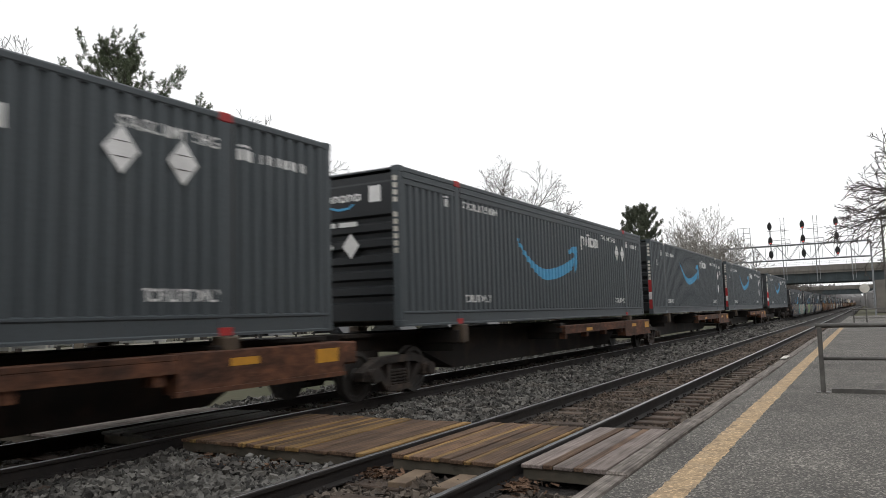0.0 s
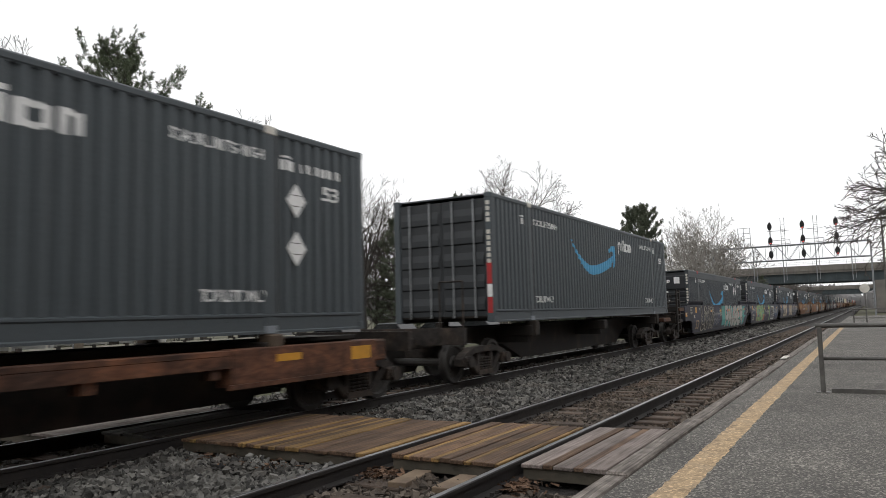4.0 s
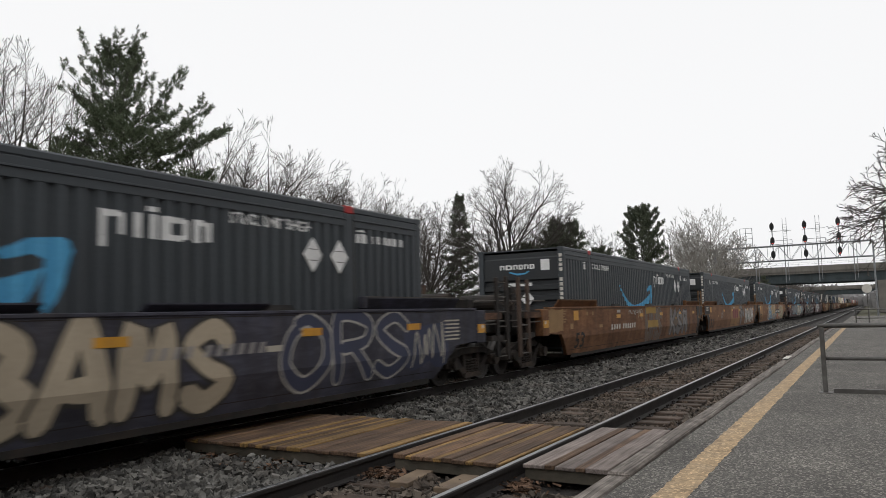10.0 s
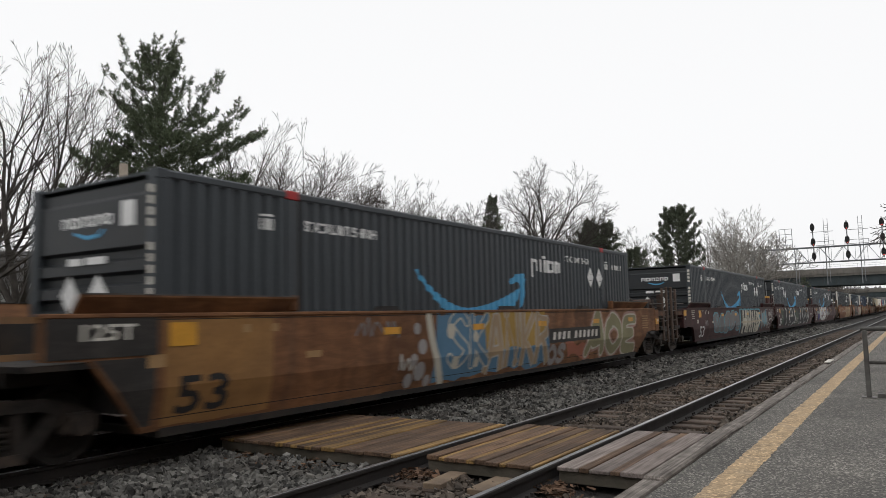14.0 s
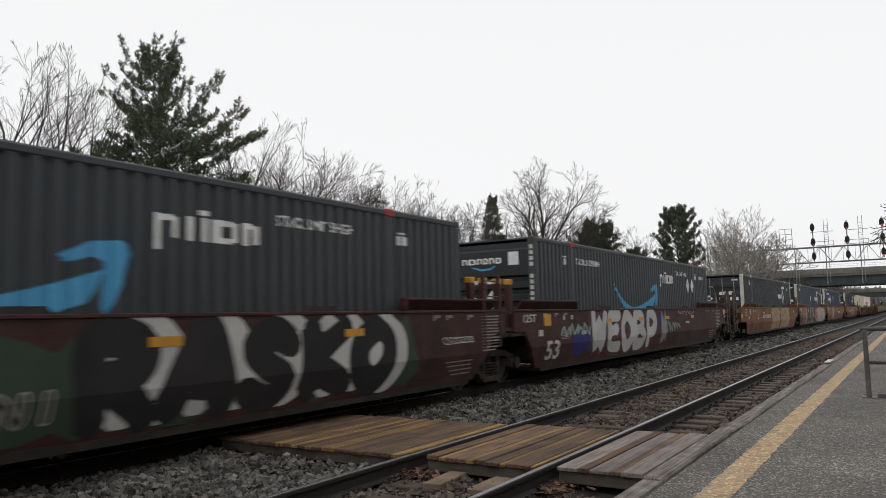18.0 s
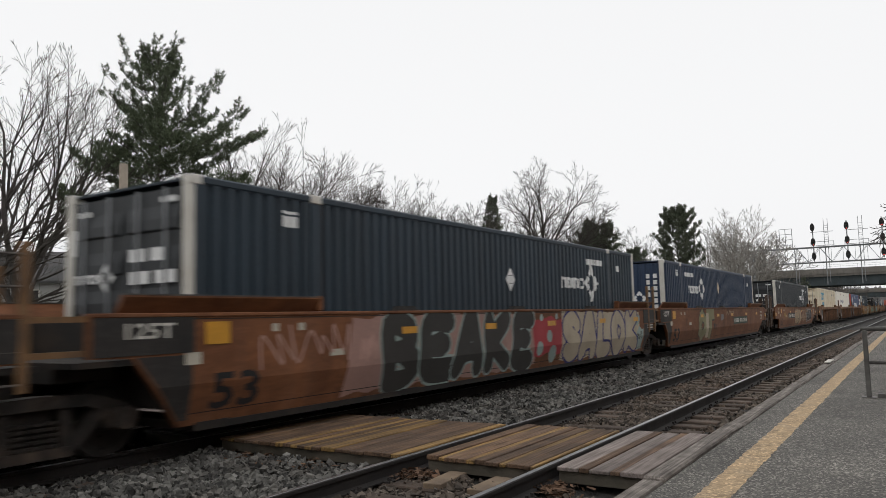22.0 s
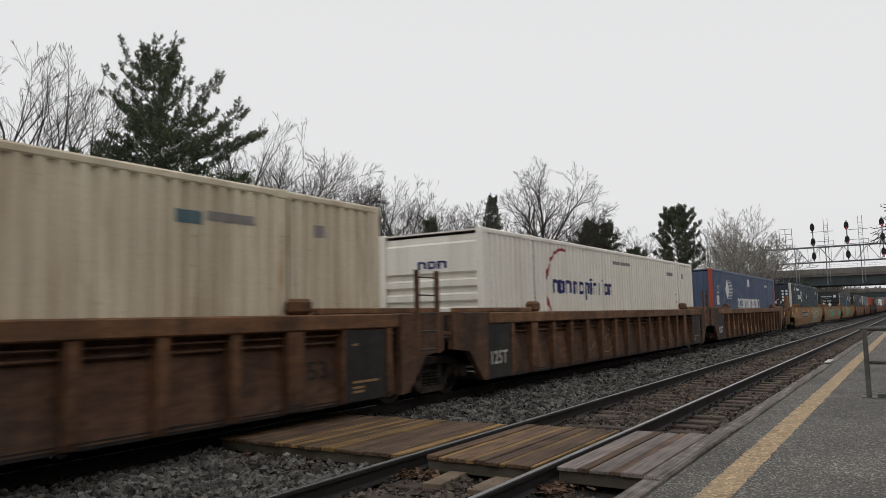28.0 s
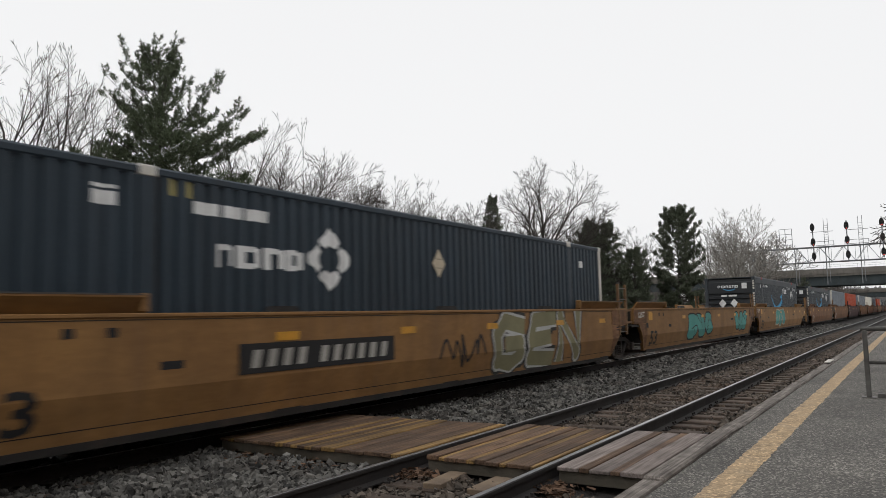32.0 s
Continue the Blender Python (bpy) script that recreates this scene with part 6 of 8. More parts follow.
def graffiti(u, y0, y1, z0, z1, count, fill, line, seed, weight=0.2, halo=None, shade=None, spiky=False, tilt=0.0, lift=0.0):
    """A sprayed piece: interlocked abstract swollen or jagged forms in a row, with outline, slits and shade."""
    rng = random.Random(seed)
    w = (y1 - y0) / count
    thin = weight < 0.2
    forms = [blot(rng, y0 + w * (i + 0.5), w * rng.uniform(0.85, 1.12), z0 + 0.05, z1 - 0.05, spiky) for i in range(count)]
    lw = max(0.02, weight * 0.14)
    slits = []
    for i, f in enumerate(forms):
        cy, cz = sum(p[0] for p in f) / len(f), (z0 + z1) / 2
        for k in range(rng.choice((2, 3, 3))):
            j = rng.randrange(len(f))
            a, e = f[j], (cy + rng.uniform(-0.2, 0.2) * w, cz + rng.uniform(-0.28, 0.28) * (z1 - z0))
            m = ((a[0] + e[0]) / 2 + rng.uniform(-0.14, 0.14) * w, (a[1] + e[1]) / 2 + rng.uniform(-0.14, 0.14) * (z1 - z0))
            slits.append(curl([a, m, e], 4))
    made = []
    if halo:
        made.append((halo, 0.004, "paint_halo", lambda b: [filled(b, grown(f, 0.14), i * 1e-4) for i, f in enumerate(forms)]))
    if thin:
        # hollow forms: only their loops are sprayed
        made.append((fill, 0.0065, "paint_outline", lambda b: [ribbon(b, f + f[:2], weight * 0.28, i * 1e-4) for i, f in enumerate(forms)] + [ribbon(b, q, weight * 0.24, 2e-4) for q in slits[::2]]))
    else:
        if line:
            made.append((line, 0.005, "paint_outline", lambda b: [filled(b, grown(f, lw), i * 1e-4) for i, f in enumerate(forms)]))
        made.append((fill, 0.0062, "paint_fill", lambda b: [filled(b, grown(f, -0.4 * lw), i * 1e-4) for i, f in enumerate(forms)]))
        if shade:
            made.append((shade, 0.0075, "paint_shade", lambda b: [ribbon(b, [(y + 0.07 * w, z + 0.02) for y, z in f[len(f) // 2:]], lw * 1.1, i * 1e-4) for i, f in enumerate(forms)]))
        if line:
            made.append((line, 0.009, "paint_line", lambda b: [ribbon(b, q, lw * 0.62, i * 1e-5, [1.0 - 0.6 * k / len(q) for k in range(len(q))]) for i, q in enumerate(slits)]))
    for mt, off, name, build in made:
        b = bmesh.new()
        build(b)
        for v in b.verts:
            v.co.z = min(1.535, max(0.275, v.co.z))
        lay(b, (FOLD,), "z", lambda y, z: side_x(y, z) + off + lift)
        part(name, b, mt, u)


def patch(u, y0, y1, z0, z1, mt, seed=0, name="paint_patch", wob=0.06, lift=None, surface=None):
    rng = random.Random(seed)
    lift = 0.0016 + 0.00022 * (seed % 9) if lift is None else lift
    n = max(4, int((y1 - y0) * 4))
    b = bmesh.new()
    top = [(y0 + (y1 - y0) * i / n + (rng.uniform(-wob, wob) if i in (0, n) else 0), z1 - (rng.uniform(0, wob) if wob else 0)) for i in range(n + 1)]
    bot = [(y0 + (y1 - y0) * i / n + (rng.uniform(-wob, wob) if i in (0, n) else 0), z0 + (rng.uniform(0, wob) if wob else 0)) for i in range(n + 1)]
    for i in range(n):
        poly(b, [bot[i], bot[i + 1], top[i + 1], top[i]])
    bmesh.ops.remove_doubles(b, verts=b.verts, dist=1e-5)
    lay(b, (FOLD,), "z", lambda y, z: (surface or side_x)(y, z) + lift)
    return part(name, b, mt, u)


def scribble(u, y0, y1, z0, z1, mt, seed, r=0.018, loops=7, lift=0.006, surface=None):
    rng = random.Random(seed)
    n = loops * 2
    pts = [(y0 + (y1 - y0) * (i / n + rng.uniform(-0.06, 0.09)), (z0 + z1) / 2 + (z1 - z0) * (0.5 if i % 2 else -0.5) * rng.uniform(0.3, 1)) for i in range(n + 1)]
    b = bmesh.new()
    ribbon(b, curl(pts, 6), r, 0.0)
    lay(b, (FOLD,), "z", lambda y, z: (surface or side_x)(y, z) + lift)
    part("paint_scribble", b, mt, u)


def number_panel(u, y0, y1, z0, z1, mt=POST_WHITE, back=None, seed=1):
    if back:
        patch(u, y0 - 0.16, y1 + 0.12, z0 - 0.07, z1 + 0.08, back, 0, "number_panel", 0.0, lift=0.0105)
    b = bmesh.new()
    k, y, lean = 10, y0, 0.05
    w = (y1 - y0) / (k + 0.6)
    for i in range(k):
        poly(b, [(y + 0.1 * w, z0), (y + 0.62 * w, z0), (y + 0.62 * w + lean, z1), (y + 0.1 * w + lean, z1)])
        y += w * (1.6 if i == 3 else 1)
    lay(b, (FOLD,), "z", lambda y, z: side_x(y, z) + 0.0125)
    part("number_mark", b, mt, u, "wagon number as plain bars")


# strokes of free forms in a unit square
FORMS = (
    (((0.5, 1.0), (0.1, 0.75), (0.08, 0.3), (0.5, 0.0), (0.92, 0.3), (0.9, 0.75), (0.5, 1.0), (0.3, 0.95)),),
    (((0.92, 0.82), (0.55, 1.0), (0.12, 0.8), (0.45, 0.52), (0.9, 0.28), (0.5, 0.0), (0.06, 0.14)),),
    (((0.95, 1.0), (0.2, 0.96), (0.1, 0.5), (0.16, 0.05), (0.98, 0.0)), ((0.15, 0.5), (0.75, 0.55))),
    (((0.1, 0.0), (0.14, 1.0), (0.85, 0.92), (0.8, 0.6), (0.2, 0.48)), ((0.45, 0.5), (0.98, 0.0))),
    (((0.0, 0.0), (0.45, 1.0), (0.6, 1.0), (0.98, 0.0)), ((0.25, 0.32), (0.8, 0.34))),
    (((0.1, 0.0), (0.12, 1.0)), ((0.95, 1.0), (0.25, 0.48), (0.98, 0.0))),
    (((0.0, 1.0), (0.22, 0.05), (0.5, 0.8), (0.72, 0.05), (1.0, 1.0)),),
    (((0.1, 0.0), (0.12, 1.0), (0.88, 0.0), (0.92, 1.0)),),
    (((0.1, 0.0), (0.1, 1.0), (0.75, 0.92), (0.95, 0.5), (0.75, 0.06), (0.1, 0.0)),),
    (((0.1, 1.0), (0.14, 0.05), (0.95, 0.0)),),
    (((0.5, 0.0), (0.5, 1.0)),),
    (((0.1, 0.0), (0.12, 1.0), (0.8, 0.9), (0.65, 0.56), (0.2, 0.5)), ((0.55, 0.54), (0.96, 0.28), (0.7, 0.02), (0.12, 0.0))),
    (((0.2, 0.0), (0.12, 1.0), (0.75, 1.0), (0.98, 0.7), (0.7, 0.42), (0.2, 0.4)),),
    (((0.1, 0.0), (0.1, 1.0)), ((0.9, 0.0), (0.9, 1.0)), ((0.1, 0.45), (0.9, 0.5))),
    (((0.05, 0.0), (0.15, 1.0), (0.5, 0.35), (0.85, 1.0), (0.95, 0.0)),),
    (((0.1, 1.0), (0.12, 0.3), (0.5, 0.0), (0.88, 0.3), (0.92, 1.0)),),
    (((0.0, 1.0), (1.0, 1.0)), ((0.5, 1.0), (0.5, 0.0))),
    (((0.92, 0.86), (0.4, 1.0), (0.08, 0.7), (0.14, 0.1), (0.6, 0.0), (0.92, 0.2), (0.9, 0.48), (0.5, 0.46)),),
)


def disc(b, y, z, r, x=0.0, n=10):
    poly(b, [(y + r * math.cos(2 * math.pi * i / n), z + r * math.sin(2 * math.pi * i / n)) for i in range(n)], x)


def sprayed(u, layers, lift=0.0):
    for mt, off, name, build in layers:
        b = bmesh.new()
        build(b)
        for v in b.verts:
            v.co.z = min(1.535, max(0.272, v.co.z))
        lay(b, (FOLD,), "z", lambda y, z: side_x(y, z) + off + lift)
        part(name, b, mt, u)


def piece(u, y0, y1, z0, z1, forms, fill, line, seed, bold=0.55, halo=None, shade=None, sharp=False, lift=0.0, shift=(0.0, 0.0), edge=0.045):
    """A sprayed row of bold forms: halo, outline, fill and a few glints, each a coat of its own."""
    rng = random.Random(seed)
    w, h = (y1 - y0) / len(forms), z1 - z0
    r = bold * min(w, h) * 0.27
    lines = []
    for i, k in enumerate(forms):
        size, lean, drop = rng.uniform(0.98, 1.1), rng.uniform(-0.08, 0.12), rng.uniform(-0.03, 0.03) * h
        for stroke in FORMS[k]:
            pts = [(y0 + w * (i + 0.5) + (w * size - 2 * r * 0.8) * (gy - 0.5 + lean * (gz - 0.5) + rng.uniform(-0.04, 0.04)) + shift[0],
                    z0 + r + (h - 2 * r) * (gz + rng.uniform(-0.02, 0.02)) + drop + shift[1]) for gy, gz in stroke]
            if sharp:
                # square ends that reach past the last point
                for e, o in ((0, 1), (-1, -2)):
                    d = Vector((pts[e][0] - pts[o][0], pts[e][1] - pts[o][1])).normalized() * r * 0.9
                    pts[e] = (pts[e][0] + d.x, pts[e][1] + d.y)
            lines.append((i, pts if sharp else curl(pts, 5)))

    def coat(extra, base):
        def build(b):
            for i, (g, q) in enumerate(lines):
                x = base + g * 0.0009 + (i % 3) * 5e-5
                fat = [1.0] * len(q) if sharp else [0.85 + 0.3 * math.sin(3.1 * j / len(q) + i) ** 2 for j in range(len(q))]
                ribbon(b, q, r + extra, x, [(f * r + extra) / (r + extra) for f in fat])
                for y, z in (q[1:-1] if sharp else (q[0], q[-1])):
                    disc(b, y, z, (r + extra) * (1.0 if sharp else 0.9), x + 4e-5)
        return build
    layers = []
    if halo:
        layers.append((halo, 0.0034, "paint_halo", coat(edge * 2.4, 0.0)))
    if line:
        layers.append((line, 0.0050, "paint_outline", coat(edge, 0.0)))
    layers.append((fill, 0.0054, "paint_fill", coat(0.0, 0.0)))
    if shade:
        layers.append((shade, 0.0057, "paint_shade", lambda b: [ribbon(b, [(y - 0.45 * r, z + 0.3 * r) for y, z in q[len(q) // 3:2 * len(q) // 3 + 1]], r * 0.22, g * 0.0009) for g, q in lines]))
    sprayed(u, layers, lift)


def brush(u, pts, r, mt, lift=0.0075, smooth=True):
    q = curl(pts, 5) if smooth else pts
    sprayed(u, [(mt, lift, "paint_stroke", lambda b: (ribbon(b, q, r, 0.0), disc(b, *q[0], r * 0.97, -5e-5), disc(b, *q[-1], r * 0.97, 4e-4)))])


def dots(u, rows, mt, lift=0.0105):
    for y, z, r in rows:
        sprayed(u, [(mt, lift, "paint_dot", lambda b: disc(b, y, z, r, n=12))])


SP_PUTTY, SP_CHAR = paint("putty", (0.46, 0.44, 0.40)), paint("charcoal", (0.045, 0.042, 0.038))
SP_MIST, SP_ROSE = paint("mist_green", (0.32, 0.40, 0.37)), paint("rose", (0.40, 0.24, 0.20))
SP_SKY, SP_OLIVE = paint("sky_teal", (0.13, 0.36, 0.44)), paint("olive", (0.27, 0.25, 0.14))
SP_CERISE, SP_BONE = paint("cerise", (0.50, 0.10, 0.13)), paint("bone", (0.50, 0.42, 0.31))
SP_GHOST = paint("ghost_grey", (0.20, 0.19, 0.19))


# ---- the consist, from the head of the clip to its tail ----
SPINE_Z, WELL_Z = 1.235, 0.30
TRAIN = []


def couple(s0, wagon, box_on, z, along=0.0):
    TRAIN.append((wagon, s0, 0.0))
    if box_on is not None:
        TRAIN.append((box_on, s0 + along, z))
    return wagon


couple(-7.24, spine_platform(-7.24, False, False), container_charcoal(3, col=C_SLATE), SPINE_Z)
couple(10.83, spine_platform(10.83, False, False), container_charcoal(0, col=C_SLATE), SPINE_Z)
couple(28.40, spine_platform(28.40, False, False), container_charcoal(1, caps=False, number53=True, col=C_SLATE), SPINE_Z)
couple(46.12, spine_platform(46.12, False, True), container_charcoal(1, caps=False, number53=True, col=C_SLATE), SPINE_Z)
couple(67.07, spine_platform(67.07, True, True, True), container_charcoal(1, doors=True, caps=False, plain=True, col=C_SLATE), SPINE_Z)

SLATE = "slate-blue three-part well wagon covered in spray paint"
u = couple(87.65, well_wagon(W_BLUE, 87.65, True, False, SLATE, n53=SP_SAND), container_charcoal(0), WELL_Z)
piece(u, 1.4, 4.7, 0.36, 1.5, (9, 0, 10, 7), SP_CHAR, SP_CREAM, 11, 0.50, edge=0.05)
number_panel(u, 4.8, 7.0, 1.0, 1.14, SP_GREY)
patch(u, 7.3, 15.3, 0.28, 1.53, SP_TEAL, 4, wob=0.2)
for q in (((14.9, 1.3), (15.8, 1.42)), ((14.9, 1.1), (15.7, 1.12)), ((14.8, 0.7), (15.9, 0.86))):
    brush(u, q, 0.06, SP_TEAL, 0.003)
piece(u, 8.2, 14.75, 0.3, 1.52, (12, 4, 15, 11, 2, 3), SP_PUTTY, SP_DGREEN, 12, 0.57, edge=0.055)
dots(u, ((9.0, 1.2, 0.09), (9.12, 1.3, 0.05), (11.1, 1.22, 0.07), (11.1, 1.08, 0.07), (11.08, 0.93, 0.07), (11.0, 0.76, 0.06), (13.0, 1.32, 0.07), (13.08, 1.05, 0.08), (12.95, 0.9, 0.06)), SP_CERISE, 0.0115)
u = couple(107.08, well_wagon(W_BLUE, 107.08, False, False, SLATE, n53=SP_CREAM), container_charcoal(0), WELL_Z)
patch(u, 1.9, 6.0, 0.28, 1.53, SP_CORAL, 5, wob=0.25)
patch(u, 5.8, 6.75, 0.28, 0.85, SP_CORAL, 6, wob=0.12)
piece(u, 2.3, 6.1, 0.29, 1.5, (1, 2, 7, 1), SP_GREEN, SP_CHAR, 13, 0.58, halo=SP_GREY, shade=SP_TEAL, edge=0.03)
for k, (y, z) in enumerate(((2.9, 0.7), (3.7, 1.2), (4.5, 0.55), (5.2, 1.25), (5.6, 0.8))):
    patch(u, y, y + 0.3, z - 0.2, z + 0.2, SP_TEAL, 20 + k, wob=0.1, lift=0.0092)
    for j in range(3):
        brush(u, ((y - 0.1, z - 0.1 + 0.06 * j), (y + 0.2, z - 0.07 + 0.06 * j)), 0.009, SP_CHAR, 0.0102)
brush(u, ((6.0, 1.47), (6.3, 0.85), (6.95, 1.5)), 0.15, SP_GREEN, 0.0045, False)
scribble(u, 7.3, 8.2, 0.85, 1.2, SP_CREAM, 14, 0.014, 4)
scribble(u, 8.4, 9.6, 0.8, 1.1, SP_CREAM, 15, 0.014, 6)
brush(u, ((7.2, 0.55), (7.7, 0.9)), 0.012, SP_CREAM)
patch(u, 9.35, 9.75, 1.1, 1.5, SP_GREEN, 8, wob=0.08)
brush(u, ((9.95, 1.42), (10.15, 0.9), (10.1, 0.36)), 0.17, SP_GREEN, 0.0045)
brush(u, ((9.9, 1.15), (10.9, 1.38)), 0.08, SP_GREEN, 0.0052)
patch(u, 11.3, 13.35, 0.28, 1.42, SP_WHITE, 7, wob=0.07, lift=0.004)
patch(u, 11.42, 13.2, 0.36, 1.34, SP_CHAR, 9, wob=0.07, lift=0.0055)
for i in range(6):
    brush(u, ((11.7 + 0.24 * i, 1.25), (11.74 + 0.24 * i, 0.9)), 0.022, SP_WHITE)
    brush(u, ((11.65 + 0.24 * i, 0.7), (11.8 + 0.24 * i, 0.74), (11.78 + 0.24 * i, 0.42)), 0.02, SP_WHITE)
scribble(u, 13.7, 15.9, 0.7, 1.3, SP_CREAM, 16, 0.022, 6)
u = couple(126.66, well_wagon(W_BLUE, 126.66, False, True, SLATE, n53=SP_GREY), container_charcoal(0), WELL_Z)
piece(u, 2.1, 5.6, 0.3, 1.47, (1, 1, 1, 3), SP_BONE, SP_CHAR, 17, 0.58, edge=0.06, shade=SP_CREAM)
piece(u, 8.0, 11.35, 0.33, 1.46, (11, 4, 14, 1), SP_BONE, SP_CHAR, 18, 0.54, edge=0.05)
number_panel(u, 10.0, 11.9, 1.0, 1.14, SP_GREY)
piece(u, 12.2, 15.4, 0.42, 1.5, (0, 3, 1), SP_HAZE, SP_PUTTY, 19, 0.30, edge=0.035)
for y0, y1 in ((3.97, 5.89), (6.95, 8.88), (10.07, 12.02)):
    spart("guide_plate", "w_guide_mid", lambda b: prism(b, [(SIDE - 0.16, 1.548), (SIDE - 0.12, 1.548), (SIDE + 0.0, 1.63), (SIDE + 0.0, 1.65), (SIDE - 0.05, 1.65)], 0.0, 1.93), W_BLUE, u, m=pose(0, y0, 0))

slate = [q[0] for q in TRAIN if q[0].name.startswith("well_wagon")][-3:]
for k, (w, rows) in enumerate(zip(slate, (((4.9, 6.4, 0.5, 0.85), (6.3, 7.2, 0.9, 1.4)), ((0.4, 1.8, 0.9, 1.4), (13.5, 16.3, 0.4, 1.35), (7.2, 9.2, 1.3, 1.46)), ((0.9, 2.0, 0.95, 1.45), (5.9, 7.9, 0.45, 1.2), (15.5, 16.6, 0.5, 1.4))))):
    for j, (a, e, lo, hi) in enumerate(rows):
        patch(w, a - 0.2, e + 0.2, lo - 0.05, hi + 0.03, SP_HAZE, 70 + 5 * k + j, wob=0.2, lift=0.001)
        scribble(w, a, e, lo, hi, (SP_GREY, SP_CREAM, SP_BLUE)[(j + k) % 3], 80 + 7 * k + j, 0.016, 5)

RUSTY = "rust-brown three-part well wagon with faded paint"
u = couple(150.13, well_wagon(W_BROWN, 150.13, True, False, RUSTY, n53=SP_BLACK), container_charcoal(0), WELL_Z)
number_panel(u, 3.27, 6.05, 0.83, 0.99)
patch(u, -1.7, -0.75, 0.9, 1.5, SP_TAN, 71, wob=0.04)
patch(u, 4.0, 4.35, 1.34, 1.44, SP_PUTTY, 72, wob=0.01)
scribble(u, 5.3, 6.9, 1.24, 1.44, SP_PUTTY, 3, 0.014, 9)
piece(u, 7.3, 9.7, 0.26, 1.5, (15, 13, 1), SP_FADE, SP_GHOST, 20, 0.50, edge=0.04)
patch(u, 7.4, 8.8, 1.26, 1.5, SP_YELLOW, 10, lift=0.0095, wob=0.02)
patch(u, 7.6, 9.1, 0.77, 1.03, SP_YELLOW, 9, lift=0.0095, wob=0.02)
brush(u, ((6.4, 1.15), (6.6, 1.35), (6.9, 1.1)), 0.03, SP_SAND)
patch(u, 10.9, 14.3, 0.36, 1.42, SP_FADE, 74, wob=0.15)
piece(u, 11.0, 14.3, 0.36, 1.42, (5, 1, 3), SP_GHOST, SP_CHAR, 21, 0.5, shade=SP_GREY, sharp=True)
u = couple(169.63, well_wagon(W_BROWN, 169.63, False, False, RUSTY, n53=SP_BLACK), container_charcoal(0), WELL_Z)
scribble(u, 3.1, 3.9, 0.7, 1.25, SP_GREY, 4, 0.02, 4)
patch(u, 6.4, 9.45, 0.29, 1.48, W_OCHRE, 11, wob=0.03, lift=0.003)
b = bmesh.new()
for y in (7.1, 7.75, 8.4):
    rect(b, y, y + 0.5, 0.78, 1.27)
lay(b, (FOLD,), "z", lambda y, z: side_x(y, z) + 0.006)
part("fleet_mark", b, SP_MAROON, u, "faded red fleet mark as plain bars")
patch(u, 7.2, 7.75, 1.33, 1.43, SP_PUTTY, 73, wob=0.01, lift=0.006)
piece(u, 9.55, 10.75, 0.75, 1.5, (1,), SP_GHOST, SP_CHAR, 27, 0.48)
b = bmesh.new()
ring(b, 10.15, 0.62, 0.3, 0.36)
lay(b, (FOLD,), "z", lambda y, z: side_x(y, z) + 0.010)
part("paint_ring", b, SP_CHAR, u)
dots(u, ((10.15, 0.62, 0.3),), SP_GHOST, 0.009)
dots(u, ((11.0, 1.02, 0.3),), SP_CHAR, 0.006)
dots(u, ((11.0, 1.03, 0.23),), SP_GHOST, 0.008)
piece(u, 11.7, 15.5, 0.36, 1.34, (3, 4, 15, 13), SP_PUTTY, SP_CHAR, 21, 0.53, shade=SP_WHITE, sharp=True, edge=0.05)
piece(u, 12.75, 13.15, 0.62, 0.95, (1,), SP_MIST, SP_CHAR, 22, 0.48, lift=0.003, edge=0.02)
u = couple(189.00, well_wagon(W_BROWN, 189.00, False, True, RUSTY, n53=SP_BLACK), container_charcoal(0, band=False), WELL_Z)
patch(u, 0.0, 1.6, 0.3, 1.5, W_OCHRE, 14, wob=0.03)
scribble(u, 3.2, 4.3, 1.1, 1.45, SP_GHOST, 29, 0.018, 5)
dots(u, ((4.8, 1.25, 0.1), (4.95, 0.95, 0.13), (4.7, 0.75, 0.1), (4.9, 0.55, 0.16), (4.6, 0.42, 0.12), (5.15, 0.38, 0.1)), SP_GREY)
scribble(u, 4.3, 4.75, 0.5, 0.85, SP_PUTTY, 22, 0.025, 3)
patch(u, 5.3, 9.95, 0.28, 1.53, SP_BLUE, 15, wob=0.12)
brush(u, ((5.15, 1.45), (5.3, 0.9), (5.6, 0.32)), 0.09, SP_CREAM)
piece(u, 5.75, 7.2, 0.5, 1.52, (1, 5), SP_BLUE, SP_CREAM, 23, 0.34, edge=0.035)
dots(u, ((5.85, 1.18, 0.14), (6.0, 0.62, 0.12), (6.7, 1.05, 0.1), (6.75, 0.58, 0.1)), SP_CREAM, 0.0075)
patch(u, 7.1, 9.8, 0.76, 1.53, SP_YELLOW, 31, wob=0.06, lift=0.004)
piece(u, 7.1, 9.95, 0.36, 1.5, (4, 7, 5, 3), SP_SAND, SP_PUTTY, 24, 0.42, sharp=True, edge=0.035)
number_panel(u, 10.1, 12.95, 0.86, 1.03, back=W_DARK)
piece(u, 9.9, 10.9, 0.3, 0.78, (0, 1), SP_GREY, None, 30, 0.50)
patch(u, 11.0, 12.4, 0.3, 0.84, SP_CORAL, 32, wob=0.2)
piece(u, 12.2, 16.0, 0.32, 1.4, (4, 0, 2), SP_OLIVE, SP_CREAM, 25, 0.48, halo=SP_ROSE)

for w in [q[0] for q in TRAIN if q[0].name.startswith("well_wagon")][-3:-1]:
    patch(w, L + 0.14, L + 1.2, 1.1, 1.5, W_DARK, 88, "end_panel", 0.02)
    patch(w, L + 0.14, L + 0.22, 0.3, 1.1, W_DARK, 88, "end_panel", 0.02)

